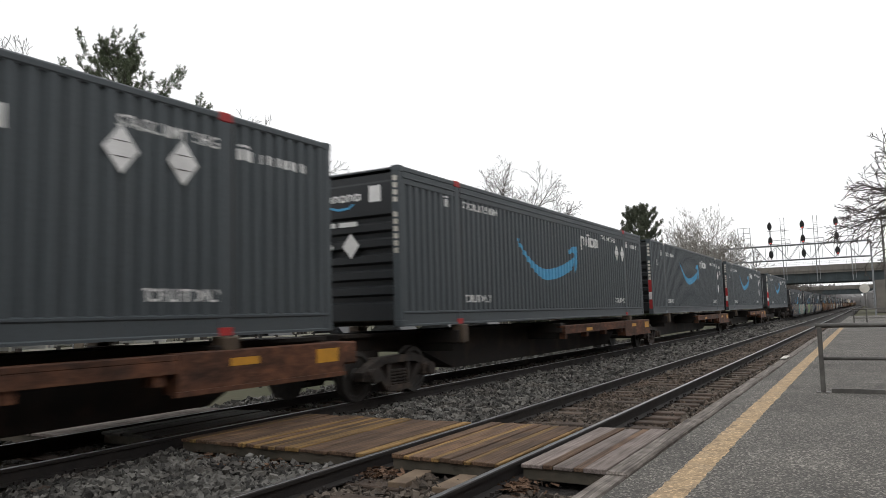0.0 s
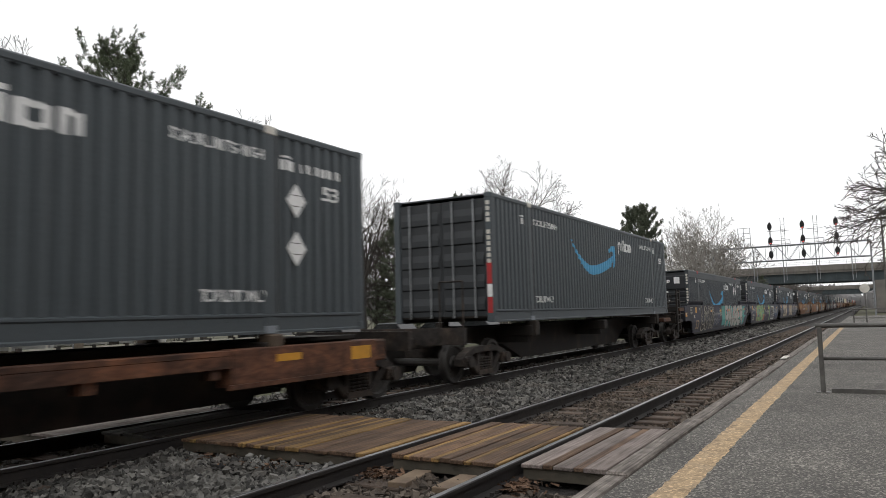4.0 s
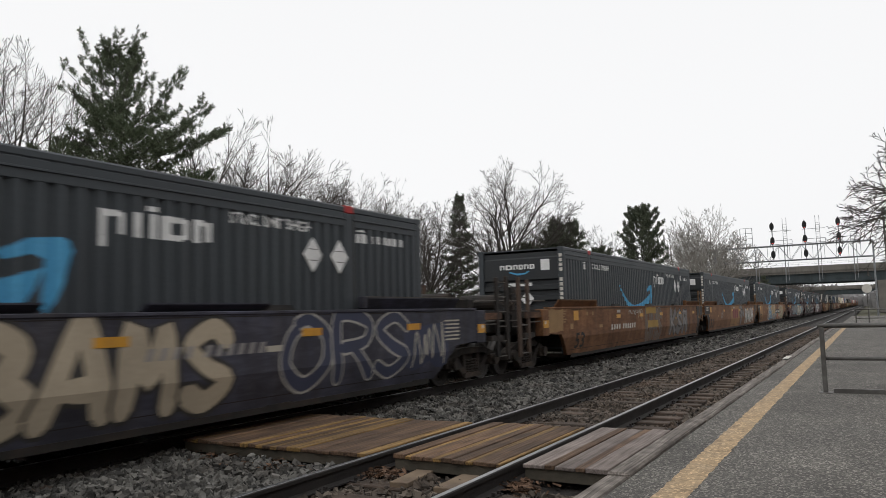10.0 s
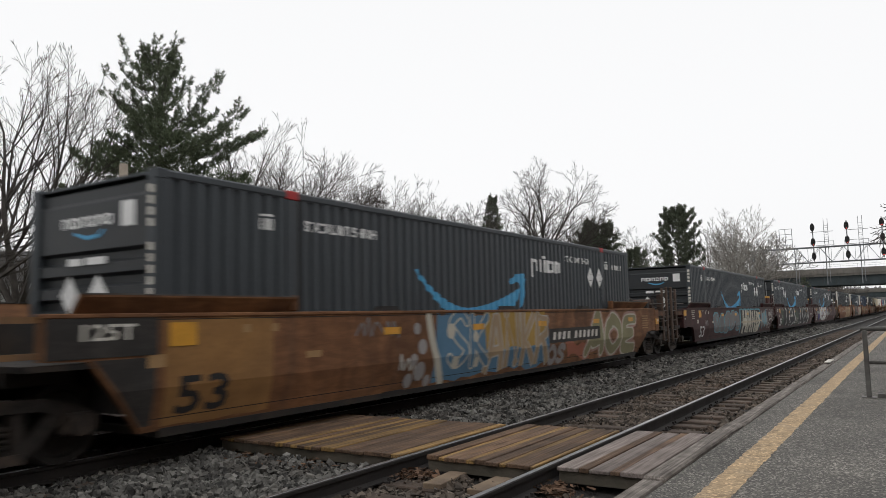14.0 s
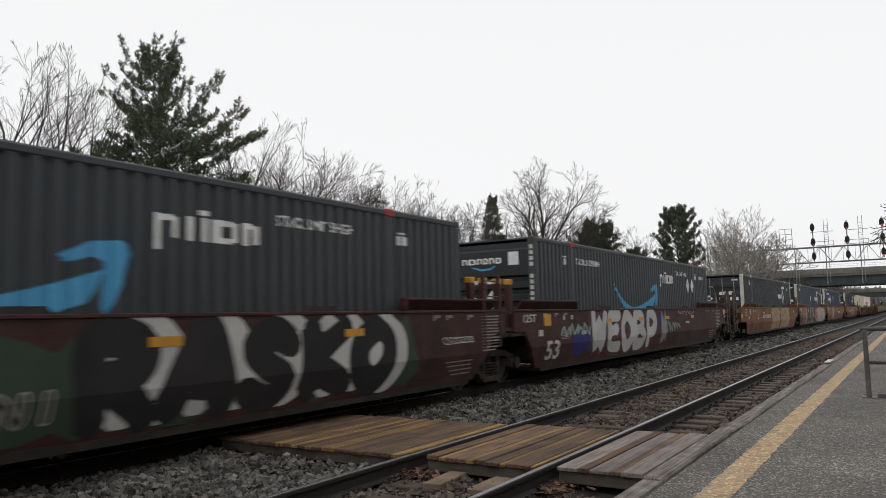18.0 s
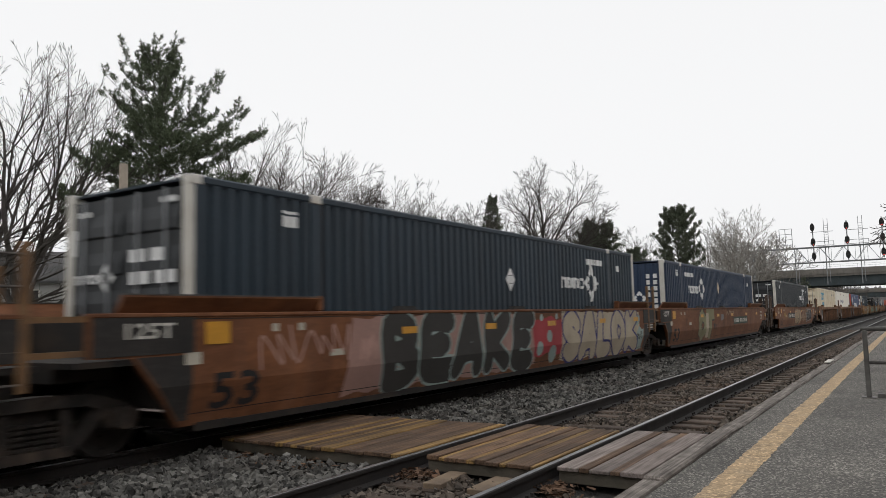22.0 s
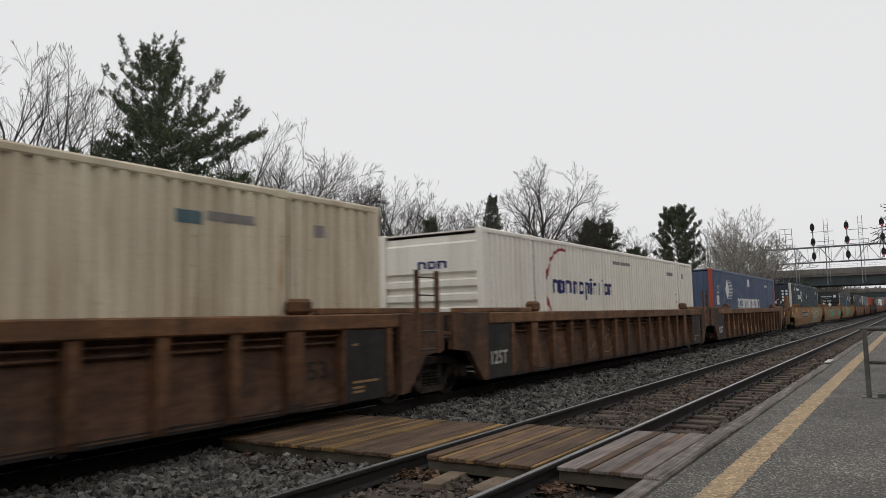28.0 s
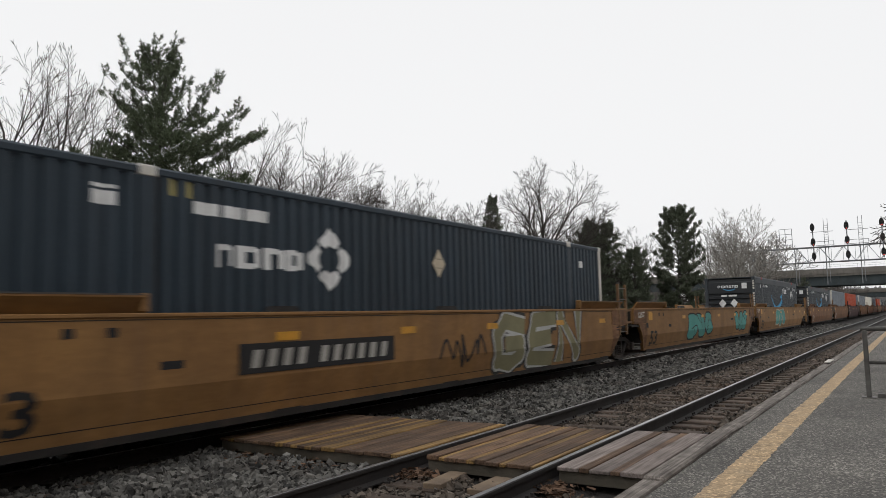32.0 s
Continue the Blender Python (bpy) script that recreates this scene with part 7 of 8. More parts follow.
MAROON = "maroon three-part well wagon with large spray-painted pieces"
u = couple(212.38, well_wagon(W_MAROON, 212.38, True, False, MAROON, n53=SP_WHITE), container_charcoal(0, band=False), WELL_Z)
graffiti(u, 2.5, 7.6, 0.4, 1.46, 5, SP_GHOST, SP_SKY, 26, 0.22)
patch(u, 7.7, 13.0, 0.34, 1.535, SP_SKY, 40, wob=0.08)
patch(u, 7.95, 12.85, 0.28, 1.43, SP_CHAR, 41, wob=0.04, lift=0.004)
piece(u, 8.3, 12.85, 0.29, 1.40, (13, 13, 7, 8), SP_CREAM, None, 27, 0.64, sharp=True)
for y in (8.5, 9.3, 9.65, 10.42, 10.85, 11.5, 11.95):
    for i in range(7):
        z = 0.36 + 0.06 * i if i < 4 else 0.98 + 0.09 * (i - 4)
        brush(u, ((y - 0.09, z), (y + 0.1, z + 0.01)), 0.011, SP_GHOST, 0.0118)
brush(u, ((8.0, 0.85), (10.5, 0.84), (13.3, 0.86)), 0.035, SP_BONE, 0.0125)
for k, (mt, r) in enumerate(((SP_SKY, 0.11), (SP_GHOST, 0.16), (SP_GREY, 0.10), (SP_GREY, 0.07), (SP_SKY, 0.04))):
    scribble(u, 13.2 + 0.08 * k, 15.1 - 0.05 * k, 0.5, 1.34, mt, 50 + k, r, 4, 0.003 + 0.0012 * k)
scribble(u, 15.5, 16.5, 0.95, 1.4, SP_PUTTY, 42, 0.035, 4)
brush(u, ((15.2, 0.45), (15.8, 0.85), (16.5, 0.9)), 0.04, SP_PUTTY)
u = couple(231.93, well_wagon(W_MAROON, 231.93, False, False, MAROON, n53=SP_WHITE), container_charcoal(2, doors=True), WELL_Z)
patch(u, 0.9, 14.4, 0.29, 1.5, SP_DGREEN, 16, wob=0.35)
piece(u, 1.75, 6.75, 0.34, 1.53, (1, 2, 7, 4), SP_WHITE, None, 29, 1.1, shift=(0.12, 0.0))
piece(u, 1.62, 6.6, 0.29, 1.47, (1, 2, 7, 4), SP_BLACK, None, 29, 0.7, lift=0.0012)
number_panel(u, 3.85, 5.8, 0.9, 1.05)
piece(u, 7.1, 8.5, 0.5, 0.82, (11, 2, 7, 10), SP_CHAR, SP_PUTTY, 31, 0.40, edge=0.02)
piece(u, 8.62, 13.95, 0.32, 1.53, (3, 4, 1, 5, 0), SP_WHITE, None, 32, 1.1, shift=(0.14, 0.0))
piece(u, 8.5, 13.82, 0.29, 1.49, (3, 4, 1, 5, 0), SP_BLACK, None, 32, 0.7, lift=0.0012)
graffiti(u, 15.2, 16.2, 0.9, 1.12, 7, SP_WHITE, None, 30, 0.03, lift=0.004)
u = couple(251.18, well_wagon(W_MAROON, 251.18, False, True, MAROON, n53=SP_WHITE), container_charcoal(0, band=False), WELL_Z, 0.12)
patch(u, 1.6, 3.4, 0.3, 1.2, SP_NAVY, 17, wob=0.3)
patch(u, 2.9, 9.0, 0.8, 1.5, SP_NAVY, 18, wob=0.25)
scribble(u, 0.9, 2.8, 0.9, 1.2, SP_MIST, 33, 0.035)
piece(u, 2.75, 8.4, 0.29, 1.52, (6, 2, 0, 11, 12), SP_CHAR, SP_MAROON, 34, 0.71, lift=-0.001)
piece(u, 2.85, 8.35, 0.34, 1.52, (6, 2, 0, 11, 12), SP_WHITE, None, 34, 0.54, shade=SP_WHITE, lift=0.001)
scribble(u, 8.9, 9.4, 0.4, 1.45, SP_GREY, 36, 0.05, 4)
scribble(u, 9.3, 11.0, 0.75, 1.15, SP_MIST, 35, 0.03)
scribble(u, 10.8, 13.0, 1.3, 1.46, SP_PUTTY, 37, 0.014, 9)

for w in [q[0] for q in TRAIN if q[0].name.startswith("well_wagon")][-3:]:
    b = bmesh.new()
    for i in range(12):
        rect(b, 16.56, 16.56 + (0.76, 0.74, 0.75, 0.6, 0.72, 0.7, 0.5, 0.66, 0.7, 0.45, 0.62, 0.48)[i], 1.41 - 0.058 * i, 1.434 - 0.058 * i)
    for i in range(4):
        rect(b, 15.3 + 0.07 * i, 16.2 - 0.05 * (i % 2), 0.625 - 0.075 * i, 0.647 - 0.075 * i)
    for y in (14.9, 15.3, 16.02, 0.02, 0.62, 1.15):
        rect(b, y, y + 0.06, 1.37, 1.46)
        rect(b, y + 0.08, y + 0.2, 1.41, 1.46)
    for i in range(6):
        rect(b, 0.98, 1.45, 0.86 + 0.035 * i, 0.872 + 0.035 * i)
    lay(b, (FOLD,), "z", lambda y, z: side_x(y, z) + 0.01)
    part("data_block", b, SP_GREY, w, "rows of stencilled data as plain bars")

ORANGE = "orange-brown three-part well wagon with beige paint patches"
u = couple(275.03, well_wagon(W_ORANGE, 275.03, True, False, ORANGE, n53=SP_BLACK), container_navy(C_BLACK, "rear", True, label="black corrugated shipping container with white corner posts"), WELL_Z)
scribble(u, 1.9, 3.3, 0.9, 1.4, SP_SAND, 37, 0.012)
number_panel(u, 3.6, 6.35, 0.95, 1.14)
patch(u, 6.75, 9.62, 0.29, 1.53, SP_SAND, 18, wob=0.03)
piece(u, 6.95, 9.5, 0.32, 1.5, (3, 4, 5, 3), SP_SAND, SP_CHAR, 38, 0.54, shade=SP_ROSE, edge=0.014)
patch(u, 10.06, 13.5, 0.29, 1.53, SP_SAND, 19, wob=0.03)
piece(u, 10.35, 13.25, 0.55, 1.5, (15, 1, 4, 0, 15), SP_SAND, SP_CHAR, 39, 0.54, edge=0.014)
brush(u, ((9.4, 1.0), (10.4, 1.02), (11.3, 1.03)), 0.01, SP_CHAR, 0.011)
u = couple(294.55, well_wagon(W_ORANGE, 294.55, False, False, ORANGE, n53=SP_BLACK), container_navy(C_NAVY, "rear", True, 1.0), WELL_Z)
scribble(u, 0.9, 2.6, 0.8, 1.4, SP_PINK, 40, 0.016)
patch(u, 2.6, 8.75, 0.29, 1.53, SP_ROSE, 20, wob=0.12)
scribble(u, 2.9, 3.3, 0.8, 1.2, SP_PINK, 43, 0.03, 4)
piece(u, 3.35, 8.7, 0.29, 1.52, (11, 2, 4, 5, 2), SP_CHAR, SP_MIST, 41, 0.65, edge=0.045)
patch(u, 8.75, 10.2, 0.5, 1.45, SP_RED, 21, wob=0.2)
dots(u, ((9.1, 1.36, 0.08), (9.5, 0.95, 0.14), (9.0, 0.7, 0.16), (9.7, 0.55, 0.2), (9.9, 1.38, 0.07)), SP_MIST, 0.004)
patch(u, 10.1, 15.8, 0.29, 1.53, SP_BONE, 22, wob=0.1)
piece(u, 10.25, 15.6, 0.30, 1.52, (1, 4, 9, 0, 5), SP_BONE, SP_NAVY, 42, 0.68, lift=0.002, edge=0.06)
patch(u, 15.4, 16.25, 0.29, 1.05, SP_MIST, 23, wob=0.2)
brush(u, ((15.6, 1.15), (15.75, 1.25)), 0.12, SP_MIST)
scribble(u, 15.5, 16.0, 0.6, 0.9, SP_CHAR, 44, 0.02, 3)
u = couple(313.90, well_wagon(W_ORANGE, 313.90, False, True, ORANGE, n53=SP_BLACK), container_navy(C_BLUE, "front", False, -1.0, "deep blue corrugated shipping container with white corner posts"), WELL_Z)
piece(u, 3.5, 6.1, 0.29, 1.5, (0, 16), SP_OLIVE, SP_CHAR, 43, 0.65, sharp=True, edge=0.05)
patch(u, 4.75, 5.2, 0.35, 1.35, SP_BONE, 45, wob=0.06, lift=0.0085)
number_panel(u, 9.98, 12.9, 0.88, 1.05, back=SP_DGREEN)
scribble(u, 5.9, 6.4, 0.6, 0.95, SP_CHAR, 46, 0.02, 4)
scribble(u, 8.4, 10.1, 1.2, 1.45, SP_SAND, 44, 0.012)
patch(u, 7.4, 7.9, 1.0, 1.3, SP_GHOST, 47, wob=0.08)

u = couple(337.57, well_wagon(W_ORANGE, 337.57, True, True, "single rust-brown well wagon with a painted round face", n53=SP_BLACK), container_navy(C_BLACK, "rear", True, label="black corrugated shipping container with white corner posts"), WELL_Z)
scribble(u, 1.4, 2.2, 0.8, 1.3, SP_YELLOW, 45, 0.025, 4)
number_panel(u, 3.2, 5.9, 0.88, 1.08, back=W_DARK)
patch(u, 6.1, 9.6, 0.30, 1.5, SP_SAND, 24, wob=0.25)
b = bmesh.new()
ring(b, 7.75, 0.9, 1.55, 1.66, 0.0, 0.38)
ring(b, 7.75, 0.9, 1.55, 1.66, 2.76, 3.5)
ring(b, 7.75, 1.0, 0.55, 0.66)
ring(b, 7.75, 1.05, 0.28, 0.36, 3.5, 5.9)
lay(b, (FOLD,), "z", lambda y, z: side_x(y, z) + 0.006)
part("paint_ring", b, SP_BLACK, u)
graffiti(u, 10.0, 12.1, 0.5, 1.4, 4, SP_SAND, SP_BLACK, 46, 0.1)
graffiti(u, 12.3, 15.3, 0.4, 1.46, 3, SP_BLACK, SP_GREY, 47, 0.34)

RIBBED = "rusty brown three-part well wagon with ribbed sides"


def chalk(u, rows, r=0.012, mt=SP_TAN, lift=0.004):
    """Thin dusty chalk lines on the recessed side sheets."""
    for pts in rows:
        b = bmesh.new()
        ribbon(b, curl(pts, 6), r, 0.0)
        lay(b, (FOLD,), "z", lambda y, z: sheet_x(y, z) + lift)
        part("chalk_line", b, mt, u)


def chalk_head(u, y):
    chalk(u, (((y, 0.85), (y + 0.05, 0.5), (y + 0.6, 0.42), (y + 1.0, 0.66), (y + 1.16, 0.76)), ((y, 0.8), (y + 0.3, 1.0), (y + 0.6, 1.07), (y + 0.9, 0.94)),
              ((y + 0.3, 0.84), (y + 0.45, 0.76), (y + 0.6, 0.84), (y + 0.75, 0.86)), ((y + 0.7, 0.6), (y + 0.95, 0.85), (y + 1.1, 1.1), (y + 1.25, 1.2))))


def chalk_arrow(u, y):
    chalk(u, (((y, 0.33), (y + 0.5, 0.95), (y + 1.07, 1.25)), ((y + 1.07, 1.25), (y + 1.5, 0.8), (y + 1.9, 0.32)),
              ((y + 0.15, 0.8), (y + 0.7, 0.55), (y + 1.1, 0.5), (y + 1.6, 0.66)), ((y + 1.07, 1.22), (y + 1.03, 0.7), (y + 0.97, 0.28))))


u = couple(360.84, well_wagon(W_RUST, 360.84, True, False, RIBBED, True), container_plain(C_CREAM, C_CREAM, "cream-white corrugated shipping container with rust stains", deco_cream, doors=True), WELL_Z)
chalk_head(u, 4.5)
u = couple(380.31, well_wagon(W_RUST, 380.31, False, False, RIBBED, True), container_plain(C_WHITE, C_WHITE, "clean white corrugated shipping container with dark blue wordmark", deco_stg, front="ribs"), WELL_Z)
scribble(u, 4.9, 5.7, 0.5, 0.72, SP_TAN, 62, 0.011, 4, 0.004, sheet_x)
chalk_head(u, 5.98)
chalk_arrow(u, 11.0)
u = couple(399.79, well_wagon(W_RUST, 399.79, False, True, RIBBED, True), container_plain(C_PACER, POST_RED, "mid-blue corrugated shipping container with red corner posts", deco_pacer), WELL_Z)
patch(u, 2.96, 3.76, 0.55, 1.13, SP_TAN, 3, lift=0.004, wob=0.02, surface=sheet_x)
patch(u, 4.96, 5.74, 0.49, 0.7, SP_TAN, 4, lift=0.004, wob=0.02, surface=sheet_x)
patch(u, 6.0, 6.78, 0.62, 1.1, SP_TAN, 5, lift=0.004, wob=0.12, surface=sheet_x)
patch(u, 6.25, 6.75, 0.26, 0.66, SP_TAN, 6, lift=0.005, wob=0.1, surface=sheet_x)
scribble(u, 6.0, 6.75, 0.7, 1.0, SP_CHAR, 64, 0.016, 2, 0.008, sheet_x)
patch(u, 7.12, 7.78, 0.26, 0.72, SP_TAN, 7, lift=0.004, wob=0.12, surface=sheet_x)
patch(u, 7.42, 7.82, 0.7, 1.08, SP_TAN, 8, lift=0.005, wob=0.1, surface=sheet_x)
patch(u, 8.06, 8.5, 0.62, 1.08, SP_TAN, 9, lift=0.004, wob=0.1, surface=sheet_x)
patch(u, 8.06, 8.82, 0.26, 0.64, SP_TAN, 10, lift=0.005, wob=0.12, surface=sheet_x)
for line in (((7.15, 0.72), (7.4, 0.62), (7.8, 0.66)), ((8.08, 0.7), (8.3, 0.85), (8.5, 0.75)), ((7.15, 0.46), (7.45, 0.5), (7.75, 0.42))):
    chalk(u, (line,), 0.018, SP_CHAR, 0.009)

OCHRE = "ochre-yellow three-part well wagon"
u = couple(423.15, well_wagon(W_OCHRE, 423.15, True, False, OCHRE, n53=SP_BLACK), container_navy(C_NAVY, "front", False, 1.0), WELL_Z)
number_panel(u, 3.45, 6.3, 0.86, 1.08, SP_PUTTY, back=SP_BLACK)
scribble(u, 7.7, 9.4, 0.5, 1.2, SP_BLACK, 48, 0.03, 5)
piece(u, 9.55, 14.1, 0.32, 1.52, (17, 2, 7), SP_OLIVE, SP_WHITE, 49, 0.5, halo=SP_CHAR, sharp=True, edge=0.055)
u = couple(442.6, well_wagon(W_OCHRE, 442.6, False, False, OCHRE + ", its well empty", n53=SP_BLACK), None, WELL_Z)
graffiti(u, 4.6, 8.4, 0.36, 1.5, 3, SP_TEAL, SP_BLACK, 50, 0.3)
graffiti(u, 12.8, 15.4, 0.4, 1.46, 3, SP_TEAL, SP_BLACK, 51, 0.26)
u = couple(462.1, well_wagon(W_OCHRE, 462.1, False, True, OCHRE, n53=SP_BLACK), container_charcoal(0), WELL_Z)
graffiti(u, 5.0, 8.4, 0.36, 1.5, 3, SP_TEAL, SP_CREAM, 52, 0.26)

# the rest of the train, seen only in the distance
REST = [(container_charcoal, W_BROWN), ("grey", W_BROWN), ("red", W_MAROON), ("grey", W_BROWN), ("white", W_ORANGE), ("grey", W_ORANGE), ("red", W_BROWN), ("navy", W_MAROON), ("charcoal", W_BROWN)]
s = 485.5
for i in range(18):
    key, tone = REST[i % len(REST)]
    front, back = i % 3 == 0, i % 3 == 2
    if callable(key):
        box_on = container_charcoal(0)
    elif key == "grey":
        box_on = container_plain(C_GREY, POST_WHITE, "blue-grey corrugated shipping container", front="ribs")
    elif key == "red":
        box_on = container_plain(C_REDBOX, C_REDBOX, "orange-red corrugated shipping container", front="ribs")
    elif key == "white":
        box_on = container_plain(C_WHITE, C_WHITE, "white corrugated shipping container", front="ribs")
    elif key == "navy":
        box_on = container_navy(C_NAVY, "front", False, 1.0)
    else:
        box_on = container_charcoal(0)
    couple(s, well_wagon(tone, s, front, back, "three-part well wagon in the distance", n53=SP_CREAM), box_on, WELL_Z)
    s += 23.4 if back else 19.5

# ---- trees ----


def limb(out, p, d, length, r, level, rng, up, wide, bend=0.1, dense=1.0, deepest=4):
    """Grows one limb as a gently curved chain of tapered pieces with side shoots; out collects (start, end, radius, radius)."""
    n = (6, 5, 4, 3, 2)[level]
    q, way, rr, spin = p.copy(), d.normalized(), r, rng.uniform(0, 6.28)
    arc = Vector((rng.gauss(0, 1), rng.gauss(0, 1), rng.gauss(0, 0.6))) * bend * 0.5
    for i in range(n):
        way = (way + arc + Vector((rng.gauss(0, 1), rng.gauss(0, 1), rng.gauss(0, 0.7))) * bend * 0.7 + Vector((0, 0, up))).normalized()
        e = q + way * (length / n)
        r2 = r * (1 - (0.68, 0.72, 0.78, 0.78, 0.78)[level] * (i + 1) / n)
        out.append((q.copy(), e.copy(), rr, r2))
        if level < deepest and i >= (1, 0, 0, 0)[level] and rng.random() < (1.0, 0.9, 0.85, 0.75)[level] * dense:
            spin += 2.4 + rng.gauss(0, 0.4)
            o = way.orthogonal().normalized()
            side = o * math.cos(spin) + way.cross(o) * math.sin(spin)
            limb(out, e, way + side * rng.uniform(0.55, 1.0) * wide, length * rng.uniform(0.44, 0.66) * (1.12 - 0.5 * i / n), r2 * 0.72, level + 1, rng, up, wide, bend, dense, deepest)
        q, rr = e, r2
    if level < deepest:
        o = way.orthogonal().normalized()
        limb(out, q, way + o * rng.uniform(-0.4, 0.4), length * rng.uniform(0.26, 0.4), rr, level + 1, rng, up, wide, bend, dense, deepest)


def sticks(rows, sides=4, least=0.0):
    vs, fs = [], []
    for p, q, r0, r1 in rows:
        k = 3 if r0 < 0.035 else sides
        r0, r1 = max(r0, least), max(r1, least * 0.8)
        z = (q - p).normalized()
        x = z.orthogonal().normalized()
        y = z.cross(x)
        b = len(vs)
        for c, r in ((p, r0), (q + z * r1 * 0.3, r1)):
            for i in range(k):
                t = 2 * math.pi * i / k
                vs.append(c + (x * math.cos(t) + y * math.sin(t)) * r)
        for i in range(k):
            fs.append((b + i, b + (i + 1) % k, b + k + (i + 1) % k, b + k + i))
    me = bpy.data.meshes.new("sticks")
    me.from_pydata([tuple(v) for v in vs], [], fs)
    return me


def bare_tree(seed, height, limbs, wide=0.8, up=0.06, bark=BARK, label="", stems=1, fork=0.3, twig=0.013, open_out=45.0, dense=1.0, side=0.5, deepest=4, bend=0.11, stout=1.0):
    """A trunk that divides into a fan of rising limbs; the crown is rounded and scaled to its height."""
    rng = random.Random(seed)
    t = thing("bare_tree", label or "leafless deciduous tree with fine grey-brown twigs", "tree", group="bare trees")
    trunk, crown = [], []
    for k in range(stems):
        way = Vector((rng.uniform(-0.25, 0.25), rng.uniform(-0.25, 0.25), 1)) if stems > 1 else Vector((rng.uniform(-0.05, 0.05), rng.uniform(-0.05, 0.05), 1))
        p = Vector((rng.uniform(-0.6, 0.6), rng.uniform(-0.6, 0.6), 0)) * (stems > 1)
        r, n = height * 0.017 / math.sqrt(stems), 5
        for i in range(n):
            e = p + way.normalized() * height * (fork + 0.12) / n
            trunk.append((p.copy(), e.copy(), r, r * 0.9))
            way = way + Vector((rng.gauss(0, 0.05), rng.gauss(0, 0.05), 0))
            p, r = e, r * 0.9
        az = rng.uniform(0, 6)
        for i in range(limbs):
            az += 2.4 + rng.uniform(-0.3, 0.3)
            f = (i + 0.5) / limbs
            th = radians(open_out) * (f ** 0.6) * rng.uniform(0.85, 1.15)
            ln = height * (1 - fork) * (math.cos(th) ** 2 + side * math.sin(th) ** 2) * rng.uniform(0.82, 1.0)
            at = p + Vector((0, 0, -height * 0.14 * f))
            limb(crown, at, Vector((math.cos(az) * math.sin(th), math.sin(az) * math.sin(th), math.cos(th))), ln * 0.8, r * (0.95 - 0.35 * f) * stout, 0, rng, up, wide, bend, dense, deepest)
    tops = sorted(q.z for _, q, _, _ in crown)
    k = height / tops[int(len(tops) * 0.9985)]
    for rows in (trunk, crown):
        rows[:] = [(a * k, b * k, c, d) for a, b, c, d in rows]
    put("trunk", sticks(trunk, 8), bark, t)
    put("crown", sticks(crown, 4, twig), bark, t, "open crown of bare twigs")
    return t


def needle_mesh(rows, seed, per, shoot, blade, width):
    """Shoots of an evergreen: round each one narrow needles point outward and forward."""
    r = np.random.RandomState(seed)
    c = np.repeat(np.array([tuple(p) for p, _ in rows]), per, 0)
    w = np.repeat(np.array([tuple(d) for _, d in rows]), per, 0)
    k = len(c)
    out = r.normal(size=(k, 3))
    d = w * 0.75 + out / np.linalg.norm(out, axis=1)[:, None] * 0.8
    d /= np.linalg.norm(d, axis=1)[:, None]
    s = np.cross(d, r.normal(size=(k, 3)))
    s /= np.linalg.norm(s, axis=1)[:, None]
    ln = blade * r.uniform(0.7, 1.2, (k, 1))
    c = c + w * shoot * r.uniform(0.0, 1.0, (k, 1))
    v = np.stack([c, c + d * ln * 0.5 + s * width * 0.5, c + d * ln, c + d * ln * 0.5 - s * width * 0.5], 1).reshape(-1, 3)
    me = bpy.data.meshes.new("needles")
    me.from_pydata(v.tolist(), [], (np.arange(k)[:, None] * 4 + np.arange(4)[None]).tolist())
    return me


